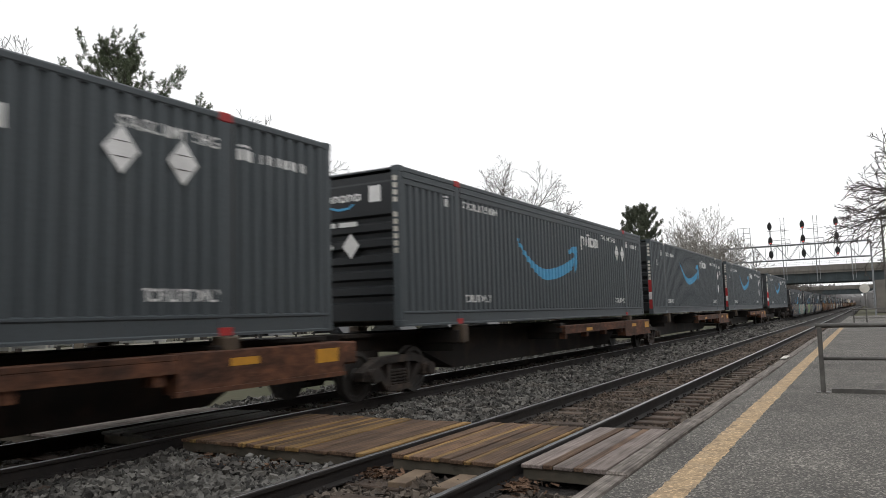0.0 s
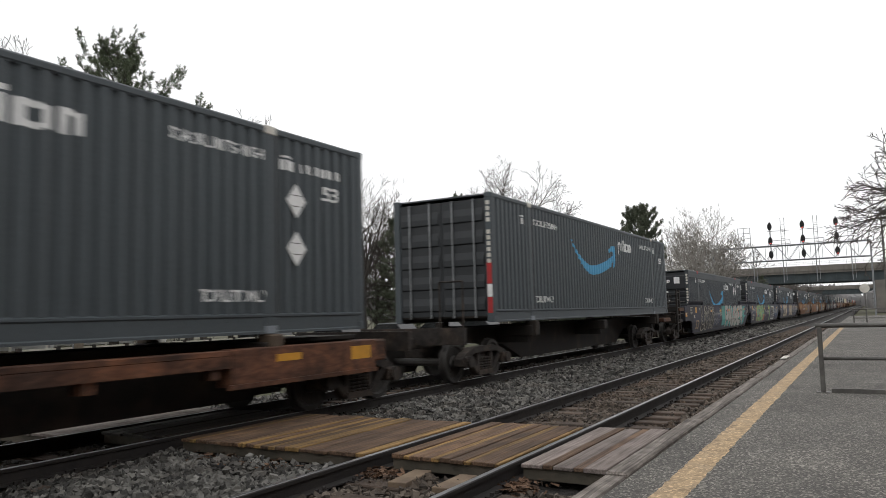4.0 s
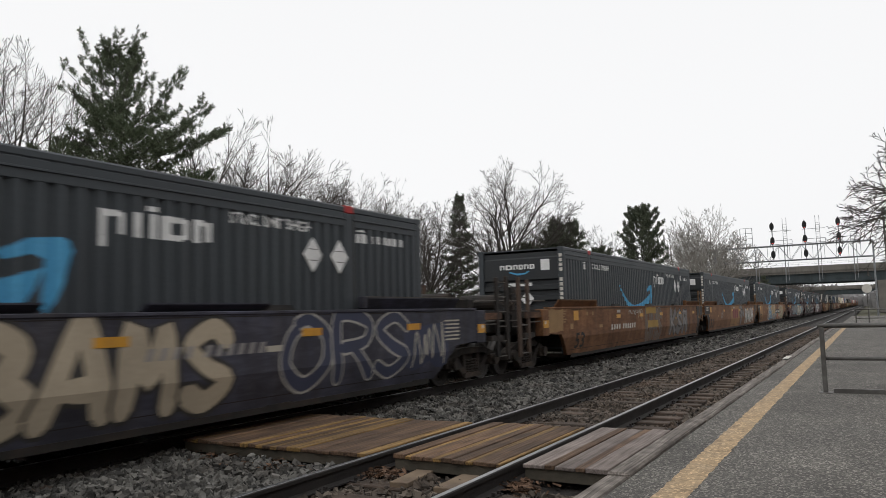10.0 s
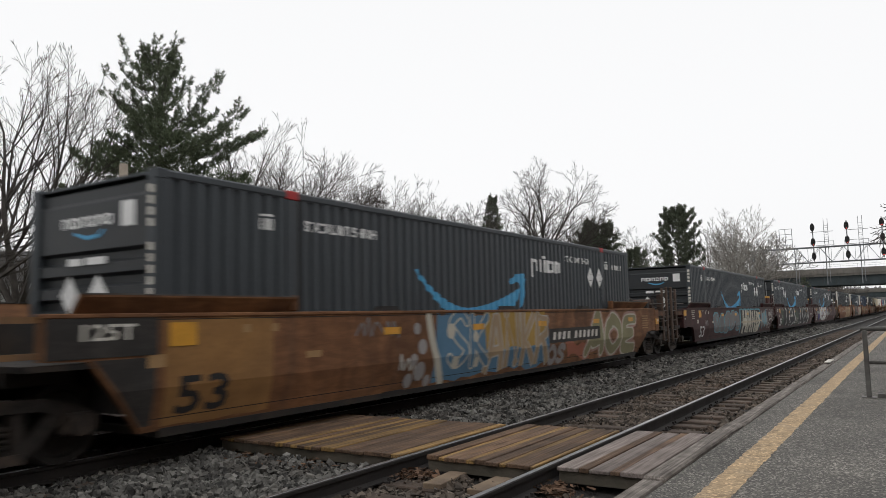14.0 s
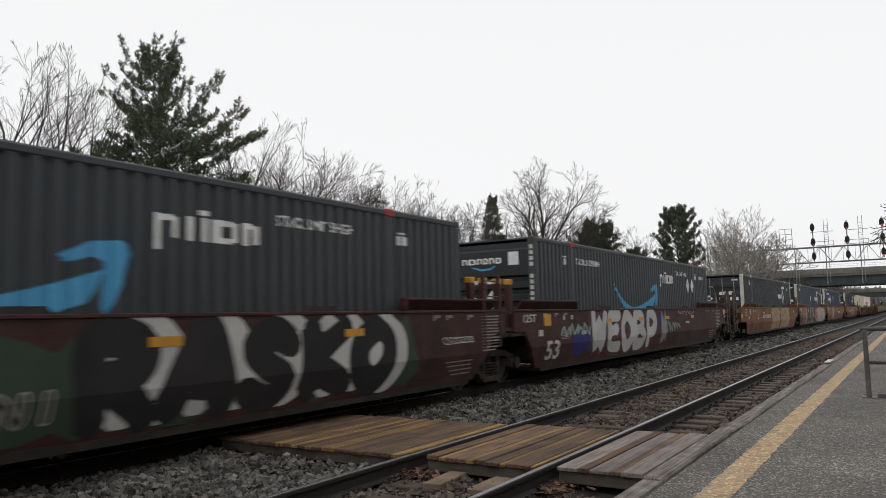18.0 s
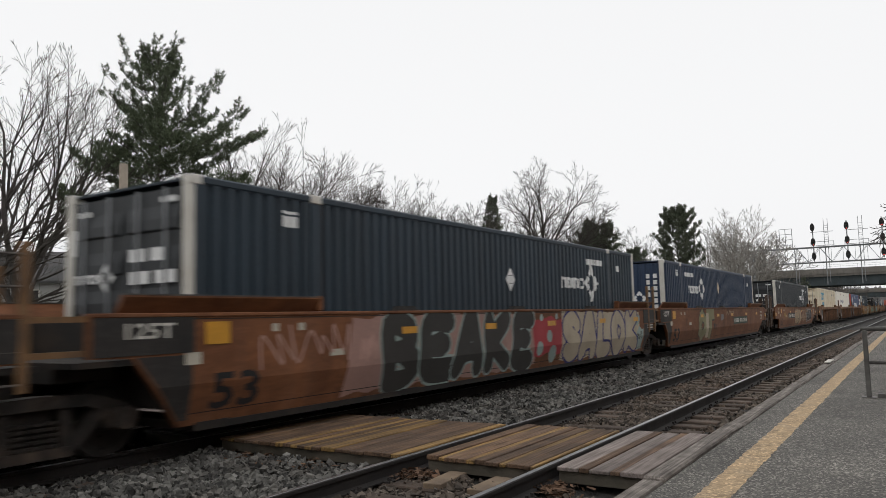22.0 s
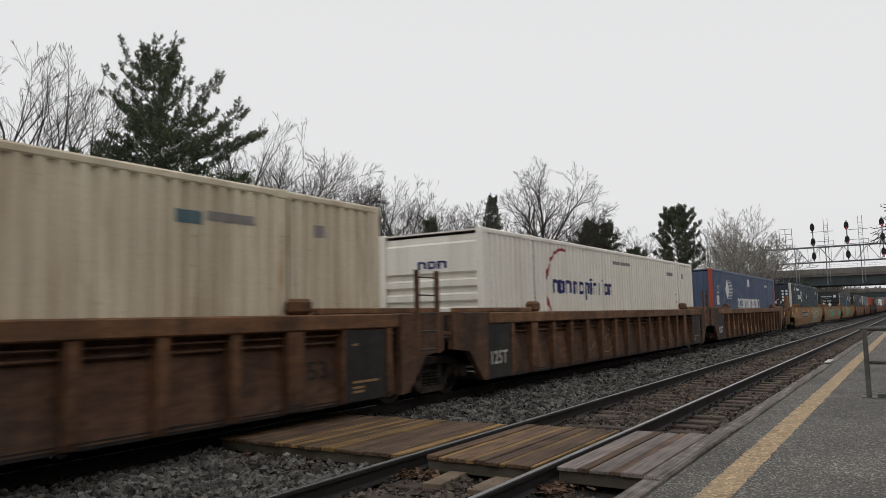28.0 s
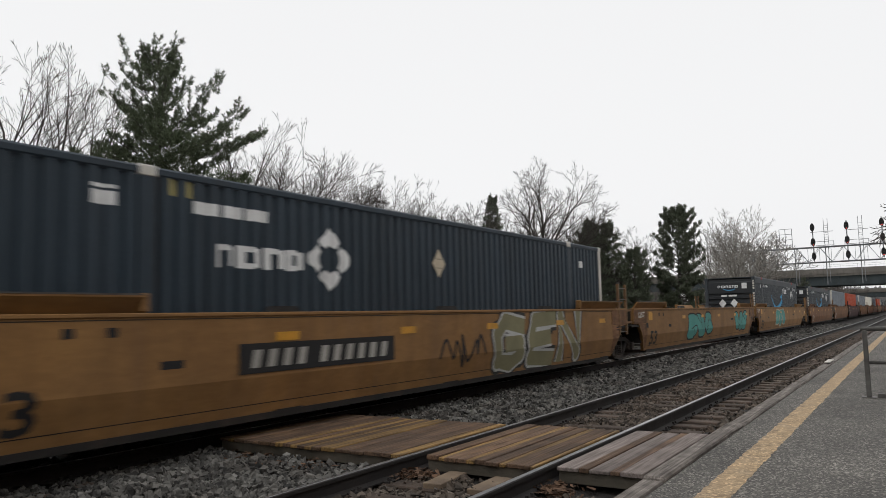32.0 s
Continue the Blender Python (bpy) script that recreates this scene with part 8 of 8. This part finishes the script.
def evergreen(seed, height, reach, label, m, whorl=0.72, limbs=5, open_at=0.62, per=22, shoot=0.3, blade=0.15, width=0.024, base=0.1, material=NEEDLE, extra=(), fill=3, rise=1.1):
    """Whorls of limbs up a straight trunk: level plates below, rising limbs with upright plumes above open_at. reach(k, azimuth): a limb's length at the share k of the height."""
    rng = random.Random(seed)
    t = thing("pine_tree", label, "tree", m, group="conifers")
    trunk, wood, shoots, todo = [], [], [], []
    p, r, n = Vector((0, 0, 0)), height * 0.017, 12
    for i in range(n):
        e = Vector((rng.uniform(-0.06, 0.06), rng.uniform(-0.06, 0.06), height * (i + 1) / n * 0.96))
        trunk.append((p.copy(), e.copy(), r, r * 0.84))
        p, r = e, r * 0.84
    z, az = height * base, rng.uniform(0, 6)
    while z < height * 0.95:
        k = z / height
        for _ in range(limbs if k < open_at else limbs - 1):
            az += 2.4 + rng.uniform(-0.4, 0.4)
            grow = max(0.0, (k - open_at + 0.22) / (1.22 - open_at))
            lift = rng.uniform(-0.1, 0.16) + rise * 2.0 * grow ** 1.3 * rng.uniform(0.5, 1.2)
            ln = reach(k, az) * rng.uniform(0.5, 1.08) * math.hypot(1, lift * 0.6)
            if lift > 0.25:
                ln = min(ln, (height * 1.0 - z) / (lift / math.hypot(1, lift) + 0.05))
            todo.append((z + rng.uniform(-0.25, 0.25), az, max(0.3, ln), lift))
        z += whorl * rng.uniform(0.75, 1.25) * (1.0 if k < open_at else 0.8)
    todo += [(z, radians(a), ln, 0.12) for z, a, ln in extra]
    for z, a, ln, lift in todo:
        k = z / height
        way = Vector((math.cos(a), math.sin(a), lift)).normalized()
        q, rr, seg = Vector((0, 0, z)), 0.0045 * height * (1 - k) + 0.016, max(4, int(ln / 0.42))
        for j in range(seg):
            way = (way + Vector((rng.gauss(0, 0.07), rng.gauss(0, 0.07), 0.02 + 0.07 * (j > seg * 0.55)))).normalized()
            e = q + way * ln / seg
            wood.append((q.copy(), e.copy(), rr, rr * 0.82))
            if j >= seg * 0.12:
                across = way.cross(Vector((0, 0, 1))).normalized()
                for s in (-1, 1):
                    tl = (0.3 + 0.22 * ln * (1 - j / seg)) * rng.uniform(0.6, 1.25)
                    up = rng.uniform(0.0, 0.35) + (0.5 if k > open_at else 0.0)
                    f = e + (way * 0.8 + across * s * rng.uniform(0.5, 1.0) + Vector((0, 0, up))).normalized() * tl
                    wood.append((e.copy(), f.copy(), rr * 0.45, rr * 0.2))
                    for h in range(1, fill + (2 if k < open_at else 1 if fill < 4 else -1)):
                        d = (f - e).normalized() * 0.6 + across * rng.uniform(-0.5, 0.5) + Vector((0, 0, rng.uniform(0.25, 0.8)))
                        shoots.append((e.lerp(f, min(1.0, h / fill)) + Vector((rng.uniform(-0.12, 0.12), rng.uniform(-0.12, 0.12), rng.uniform(-0.1, 0.16))), d.normalized()))
            q, rr = e, rr * 0.82
        shoots.append((q, (way + Vector((0, 0, 0.6))).normalized()))
    for h in (0.92, 0.94, 0.96):
        shoots.append((Vector((0, 0, height * h)), Vector((rng.uniform(-0.3, 0.3), rng.uniform(-0.3, 0.3), 1)).normalized()))
    put("trunk", sticks(trunk, 8), BARK, t)
    put("branchwork", sticks(wood, 4), BARK, t)
    put("needles", needle_mesh(shoots, seed, per, shoot, blade, width), material, t, "dark grey-green needles in upright plumes")
    return t


def steps(pts):
    """A function that runs straight from point to point."""
    def made(k):
        for (a, x), (b, y) in zip(pts, pts[1:]):
            if k <= b:
                return x + (y - x) * (k - a) / (b - a)
        return pts[-1][1]
    return made


# the white pine is fuller to one side below its open, many-headed top
pine_one = steps([(0.0, 4.2), (0.3, 5.2), (0.44, 5.0), (0.5, 4.0), (0.54, 3.6), (0.62, 4.4), (0.68, 3.8), (0.74, 2.4), (0.82, 1.7), (0.92, 1.4), (1.0, 0.8)])
pine_other = steps([(0.0, 3.4), (0.4, 3.8), (0.55, 3.4), (0.62, 3.0), (0.66, 2.6), (0.76, 2.9), (0.84, 2.2), (0.9, 1.1), (1.0, 0.5)])


def pine_reach(k, az):
    c = 0.5 + 0.5 * math.cos(az - radians(54))
    return pine_one(k) * c + pine_other(k) * (1 - c)


G0 = GROUND_Z
evergreen(4, 14.2, pine_reach, "tall white pine with layered open branches beside the railway", pose(-28.1, 20.4, G0), 0.52, 6, 0.72, 24, 0.27, 0.17, 0.034, fill=4, rise=1.05,
          extra=((9.4, 52, 4.6), (9.1, 60, 4.4), (5.2, 50, 4.8), (5.6, 62, 4.6), (6.0, 44, 4.6), (4.6, 56, 4.9), (8.2, 236, 3.4), (11.4, 238, 2.2), (6.2, 240, 3.8)))

tall = bare_tree(21, 15.3, 7, 0.68, 0.03, open_out=56, fork=0.12, side=0.85, dense=0.84, twig=0.0095, bend=0.07, stout=1.25)
tall.matrix_basis = pose(-33.0, 13.5, G0)
broad = bare_tree(22, 16.0, 13, 0.85, 0.01, open_out=70, fork=0.28, side=0.75, dense=1.0, twig=0.0125, bend=0.08, stout=1.3)
broad.matrix_basis = pose(-29.8, 63.3, G0)
slim = bare_tree(23, 12.8, 5, 0.8, 0.03, stems=2, open_out=46, fork=0.12, twig=0.0105, dense=0.9, bend=0.07)
slim.matrix_basis = pose(-33.9, 36.0, G0)
pale = bare_tree(24, 14.2, 6, 0.9, 0.02, BARK_PALE, "tall leafless sycamore with pale bark", open_out=42, fork=0.25, twig=0.016, dense=0.9, bend=0.10)
pale.matrix_basis = pose(-18.0, 92.0, G0)
distant = bare_tree(26, 13.5, 6, 0.9, 0.03, BARK_HAZED, open_out=52, fork=0.25, dense=0.85, twig=0.026, deepest=3)
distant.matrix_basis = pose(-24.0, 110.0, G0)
screen = bare_tree(27, 12.0, 6, 0.9, 0.03, open_out=50, fork=0.15, dense=0.95, twig=0.013, deepest=3)
screen.matrix_basis = pose(-44.0, 22.0, G0)
bush = bare_tree(25, 6.0, 3, 0.9, 0.03, BARK, "leafless brushy thicket shrub", stems=3, fork=0.02, dense=0.6, open_out=55, twig=0.014, deepest=3)
bush.matrix_basis = pose(-30, 30, G0)


def more(tree, x, y, size, turn):
    return copy_thing(tree, pose(x, y, G0, rz=turn) @ Matrix.Scale(size, 4))


for row in ((tall, -30.6, 9.6, 0.98, 30), (tall, -31.1, 28.0, 0.86, 80), (slim, -36.0, 31.5, 0.98, 80), (slim, -34.4, 40.0, 1.0, 200), (tall, -33.6, 44.0, 0.83, 100), (broad, -33.0, 32.5, 0.78, 20), (broad, -34.6, 47.5, 0.76, 260), (tall, -38.5, 37.0, 0.85, 170), (slim, -38.0, 46.5, 0.95, 310),
            (tall, -35.4, 50.5, 0.78, 130), (broad, -36.0, 60.0, 0.8, 200), (slim, -41.0, 63.0, 0.9, 40), (slim, -27.0, 66.5, 0.85, 100), (slim, -25.3, 70.0, 0.82, 10), (tall, -33.0, 72.0, 0.9, 220),
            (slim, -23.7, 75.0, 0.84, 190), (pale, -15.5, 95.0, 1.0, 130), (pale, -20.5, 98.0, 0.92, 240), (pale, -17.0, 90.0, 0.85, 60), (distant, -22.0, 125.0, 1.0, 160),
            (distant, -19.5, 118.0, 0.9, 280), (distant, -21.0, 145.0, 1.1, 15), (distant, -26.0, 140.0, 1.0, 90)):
    more(*row)
copy_thing(tall, pose(-33.2, 16.9, G0, rz=250) @ Matrix.Scale(0.96, 4))
copy_thing(tall, pose(-35.5, 16.2, G0, rx=-4, ry=5, rz=60) @ Matrix.Scale(0.95, 4))
rng = random.Random(78)
for i in range(20):
    y = 18 + i * 3.8
    more(screen, (-58 if y < 30 else -47) + 0.07 * y + rng.uniform(-7, 5), y + rng.uniform(-1.5, 1.5), rng.uniform(0.6, 0.8), rng.uniform(0, 360))
    if i % 2 and y > 30:
        more(bush, -44 + 0.1 * y + rng.uniform(-6, 2), y + rng.uniform(-1.5, 1.5), rng.uniform(1.0, 1.4), rng.uniform(0, 360))
rng = random.Random(77)
for i in range(31):
    y = 27 + i * 3.6
    if i % 2 or y > 62:
        more(bush, -32 + 0.09 * (y - 16) + rng.uniform(-4, 3), y + rng.uniform(-1, 1), rng.uniform(0.55, 1.0), rng.uniform(0, 360))
for i in range(16):
    more(bush, -17 + rng.uniform(-4, 1), 185 + i * 12 + rng.uniform(-4, 4), rng.uniform(0.9, 1.6), rng.uniform(0, 360))
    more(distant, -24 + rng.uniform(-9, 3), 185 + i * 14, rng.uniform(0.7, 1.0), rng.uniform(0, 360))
    more(bush, 7 + rng.uniform(-2, 6), 110 + i * 14 + rng.uniform(-4, 4), rng.uniform(0.9, 1.5), rng.uniform(0, 360))


cone = steps([(0.0, 2.5), (0.3, 2.7), (0.6, 1.8), (0.85, 0.8), (1.0, 0.2)])
dome = steps([(0.0, 1.8), (0.4, 2.5), (0.6, 2.9), (0.75, 2.6), (0.88, 1.7), (1.0, 0.6)])
spire = steps([(0.0, 1.6), (0.4, 1.6), (0.7, 1.0), (1.0, 0.2)])
fir = evergreen(31, 11.5, lambda k, a: dome(k), "dense dark round-topped pine behind the tracks", pose(-19.2, 72.6, G0), 0.5, 7, 0.45, 30, 0.3, 0.2, 0.045, 0.1, NEEDLE_FAR, fill=4, rise=0.75)
spruce = evergreen(32, 10.5, lambda k, a: cone(k), "dark green spruce among bare trees", pose(-26.0, 66.8, G0), 0.5, 6, 0.8, 20, 0.28, 0.2, 0.04, 0.05, NEEDLE_FAR, fill=2)
evergreen(33, 13.3, lambda k, a: spire(k), "slender grey-green spruce among bare trees", pose(-33.9, 62.0, G0), 0.5, 6, 0.8, 10, 0.26, 0.2, 0.06, 0.05, NEEDLE_FAR, fill=2)
for row in ( (fir, -28.6, 66.0, 0.72, 200), (spruce, -24.4, 67.5, 0.98, 90), (fir, -26.4, 68.5, 0.86, 30), (fir, -22.4, 69.0, 0.66, 10), (spruce, -30.4, 45.9, 0.86, 130), (spruce, -17.0, 150.0, 0.7, 60), (fir, 4.0, 125.0, 0.55, 0), (fir, 5.0, 150.0, 0.7, 50)):
    more(*row)
rng = random.Random(43)
right = thing("street_tree", "leafless street tree with low spreading branches beside the platform", "tree", pose(5.2, 42.0, G0))
trunk, crown = [], []
for i in range(5):
    trunk.append((Vector((0, 0, 1.35 * i)), Vector((0.03 * i, 0, 1.35 * (i + 1))), 0.24 - 0.02 * i, 0.22 - 0.02 * i))
for a, z, rise in ((180, 6.4, 0.02), (168, 6.55, 0.1), (150, 6.5, 0.15), (200, 6.5, 0.1), (175, 6.7, 0.28), (90, 6.5, 0.4), (270, 6.6, 0.5), (20, 6.4, 0.4), (330, 6.7, 0.6)):
    limb(crown, Vector((0.1, 0, z)), Vector((math.cos(radians(a)), math.sin(radians(a)), rise)), 4.6, 0.19, 0, rng, 0.0, 0.75, 0.2, 0.78)
put("trunk", sticks(trunk, 8), BARK, right)
put("crown", sticks(crown, 4, 0.016), BARK, right, "open crown of bare twigs")

# ---- beyond the tracks ----
up = thing("utility_pole", "weathered wooden pole beside the tracks", "utility pole", pose(-20.0, 13.3, G0))
bm = bmesh.new()
tube(bm, (0, 0, 0), (0, 0, 6.75), 0.15, 0.125, 12)
part("pole", bm, POLE_WOOD, up, smooth=True)
bm = bmesh.new()
box(bm, -0.05, 0.05, -0.2, -0.12, 2.6, 2.75)
part("plate", bm, POST_WHITE, up, "small white tag")
bm = bmesh.new()
tube(bm, (0.0, -0.16, 0), (0.0, -0.16, 2.6), 0.02, n=6)
part("conduit", bm, GALV, up)


def gable_house(x, y, w, d, h, turn, wall, roof, label):
    g = thing("house", label, "house", pose(x, y, G0, rz=turn))
    bm = bmesh.new()
    box(bm, -w / 2, w / 2, -d / 2, d / 2, 0, h)
    part("wall", bm, wall, g)
    bm = bmesh.new()
    e, rise = 0.4, d * 0.32
    prism(bm, [(-d / 2 - e, h - 0.1), (0, h + rise), (d / 2 + e, h - 0.1), (d / 2 + e, h + 0.08), (0, h + rise + 0.2), (-d / 2 - e, h + 0.08)], -w / 2 - e, w / 2 + e, "x")
    part("roof", bm, roof, g)
    for sx in (-w / 2, w / 2 - 0.06):
        bm = bmesh.new()
        prism(bm, [(-d / 2 + 0.05, h), (d / 2 - 0.05, h), (0, h + rise - 0.08)], sx, sx + 0.06, "x")
        part("gable", bm, wall, g)
    for k, (wx, wz) in enumerate(((-w * 0.3, 1.0), (w * 0.05, 1.0), (w * 0.32, 1.0), (-w * 0.3, h - 1.9), (w * 0.05, h - 1.9), (w * 0.32, h - 1.9)) if h > 4 else ((-w * 0.2, 1.0), (w * 0.25, 1.0))):
        bm = bmesh.new()
        box(bm, wx - 0.5, wx + 0.5, -d / 2 - 0.05, -d / 2 + 0.02, wz, wz + 1.3)
        f = part("window", bm, POST_WHITE, g)
        bm = bmesh.new()
        box(bm, wx - 0.42, wx + 0.42, -d / 2 - 0.06, -d / 2 - 0.045, wz + 0.08, wz + 1.22)
        part("pane", bm, BLACK, f)
    if h > 4:
        bm = bmesh.new()
        box(bm, -w / 2, w / 2, -d / 2 - 2.2, -d / 2 - 0.004, 2.7, 2.9)
        for k in range(5):
            px = -w / 2 + 0.15 + k * (w - 0.3) / 4
            box(bm, px - 0.08, px + 0.08, -d / 2 - 2.1, -d / 2 - 1.94, 0, 2.7)
        box(bm, -w / 2, w / 2, -d / 2 - 2.1, -d / 2 - 2.02, 0.9, 1.0)
        part("porch", bm, POST_WHITE, g)
    return g


SIDING = mat("grey_siding", (0.40, 0.40, 0.38), (0.34, 0.34, 0.33), 0.6, 12, 0.8, streak=1)
SIDING_W = mat("white_siding", (0.60, 0.60, 0.58), (0.5, 0.5, 0.49), 0.6, 12, 0.8, streak=1)
SHINGLE = mat("grey_shingle", (0.09, 0.088, 0.088), (0.06, 0.06, 0.06), 1.0, 20, 0.9)
gable_house(-59, 21.5, 10, 7, 5.6, 60, SIDING_W, SHINGLE, "two-storey pale house with a porch behind the trees")
gable_house(-45.5, 13.4, 4.5, 4, 2.3, 70, SIDING, SHINGLE, "small grey garden shed with a white door")
gable_house(-62, 33, 10, 8, 5.4, 55, SIDING, SHINGLE, "grey two-storey house behind bare trees")
gable_house(-64, 46, 10, 8, 5.2, 50, SIDING_W, SHINGLE, "white house far behind bare trees")
GLASS = mat("car_glass", (0.012, 0.014, 0.016), (0.016, 0.018, 0.02), 1, 10, 0.08, bump=0, dirt=0, spec=0.6)


def car(x, y, turn, paint_mat, label):
    c = thing("parked_car", label, "car", pose(x, y, G0, rz=turn), group="parked cars")
    bm = bmesh.new()
    prism(bm, [(-2.2, 0.3), (2.2, 0.3), (2.25, 0.65), (1.3, 0.92), (-1.7, 0.98), (-2.2, 0.9)], -0.88, 0.88, "x")
    bmesh.ops.bevel(bm, geom=bm.edges[:], offset=0.06, segments=2, affect="EDGES")
    part("body", bm, paint_mat, c)
    bm = bmesh.new()
    prism(bm, [(-1.75, 0.95), (1.1, 0.92), (0.35, 1.4), (-1.2, 1.42)], -0.78, 0.78, "x")
    bmesh.ops.bevel(bm, geom=bm.edges[:], offset=0.08, segments=2, affect="EDGES")
    part("cabin", bm, GLASS, c, "dark glass of the cabin")
    bm = bmesh.new()
    prism(bm, [(-1.22, 1.4), (0.36, 1.38), (0.3, 1.46), (-1.15, 1.48)], -0.7, 0.7, "x")
    part("roof", bm, paint_mat, c)
    for wy in (-1.35, 1.4):
        for wx in (-0.8, 0.8):
            bm = bmesh.new()
            tube(bm, (wx - 0.1, wy, 0.32), (wx + 0.1, wy, 0.32), 0.32, n=16)
            w = part("wheel", bm, BLACK, c)
            bm = bmesh.new()
            tube(bm, (wx - 0.105, wy, 0.32), (wx + 0.105, wy, 0.32), 0.19, n=12)
            part("rim", bm, GALV, w)
    return c


CAR_SILVER = mat("car_silver", (0.42, 0.43, 0.44), (0.38, 0.39, 0.40), 1, 10, 0.3, 0.5, bump=0)
CAR_WHITE = mat("car_white", (0.7, 0.7, 0.7), (0.66, 0.66, 0.66), 1, 10, 0.3, bump=0)
CAR_DARK = mat("car_dark", (0.04, 0.045, 0.05), (0.05, 0.05, 0.055), 1, 10, 0.3, bump=0)
CAR_RED = mat("car_red", (0.3, 0.03, 0.03), (0.26, 0.03, 0.03), 1, 10, 0.3, bump=0)
bm = bmesh.new()
box(bm, -31.5, -19.0, 22, 62, -0.6, -0.44)
tagged(part("car_park", bm, ROAD), "small asphalt car park beyond the tracks", "car park", kind="structure")
car(-47, 18.5, 100, CAR_SILVER, "silver saloon car parked on the street behind the grass")
car(-50, 16.0, 100, CAR_DARK, "dark saloon car parked on the street behind the grass")
for i, (mt, lab) in enumerate(((CAR_WHITE, "white car in the car park"), (CAR_RED, "red car in the car park"), (CAR_SILVER, "silver car in the car park"), (CAR_WHITE, "white car at the far end of the car park"), (CAR_DARK, "dark car in the car park"))):
    car(-26.0 + 0.3 * i, 27 + 5.2 * i, 80, mt, lab)


def panel_fence():
    f = thing("panel_fence", "low beige panelled fence with dark posts beyond the tracks", "fence", pose(-22.5, 13, G0))
    cream = mat("fence_beige", (0.42, 0.41, 0.34), (0.36, 0.35, 0.29), 1, 15, 0.85, dirt=0.3)
    for i in range(12):
        bm = bmesh.new()
        box(bm, -0.05, 0.05, i * 1.25 + 0.08, i * 1.25 + 1.18, 0.1, 1.15)
        part("panel", bm, cream, f)
        bm = bmesh.new()
        box(bm, -0.07, 0.07, i * 1.25 - 0.06, i * 1.25 + 0.06, 0, 1.2)
        part("post", bm, UNDER, f)


panel_fence()


# an information display on the far side of the tracks
ds = thing("information_display", "black information display with a red dot-matrix line", "display sign", pose(-14.6, 16.55, G0))
bm = bmesh.new()
tube(bm, (0, 0, 0), (0, 0, 2.35), 0.05)
part("post", bm, BLACK, ds)
bm = bmesh.new()
box(bm, -0.42, 0.42, -0.09, 0.09, 2.35, 2.75, 0.02)
part("case", bm, BLACK, ds)
bm = bmesh.new()
for i, w in enumerate((0.05, 0.03, 0.06, 0.05, 0.03, 0.07, 0.06)):
    box(bm, -0.1 + 0.045 * i, -0.1 + 0.045 * i + w * 0.55, -0.1, -0.092, 2.56, 2.61)
part("dot_line", bm, glow("red_dots", (1.0, 0.12, 0.05), 2.0), ds, "glowing red line of dots")
ds.matrix_basis = pose(-14.6, 15.12, G0, rz=40)


# ---- what moves ----
def motions():
    for ob, s0, z in TRAIN:
        walk(ob, [(t, pose(TRAIN_X, s0 - SPEED * t, z)) for t in (0, 4, 8, 12, 16, 20, 24, 28, 32)])
    turn = SPEED / 0.42
    for w, dy, s0 in WHEELS:
        # a wheel turns while it rolls past the camera
        a, b = max(0.0, (s0 - 24) / SPEED), min(32.0, (s0 - 1.0) / SPEED)
        a, b = math.ceil(a * FPS), math.floor(b * FPS)
        if b <= a:
            continue
        rows = [(i / FPS, pose(0, dy, 0.42, rx=math.degrees(turn * i / FPS) % 360)) for i in range(a, b + 1)]
        if a > 0:
            rows = [(0, rows[0][1])] + rows
        if b < 32 * FPS:
            rows.append((32, rows[-1][1]))
        walk(w, rows)


motions()
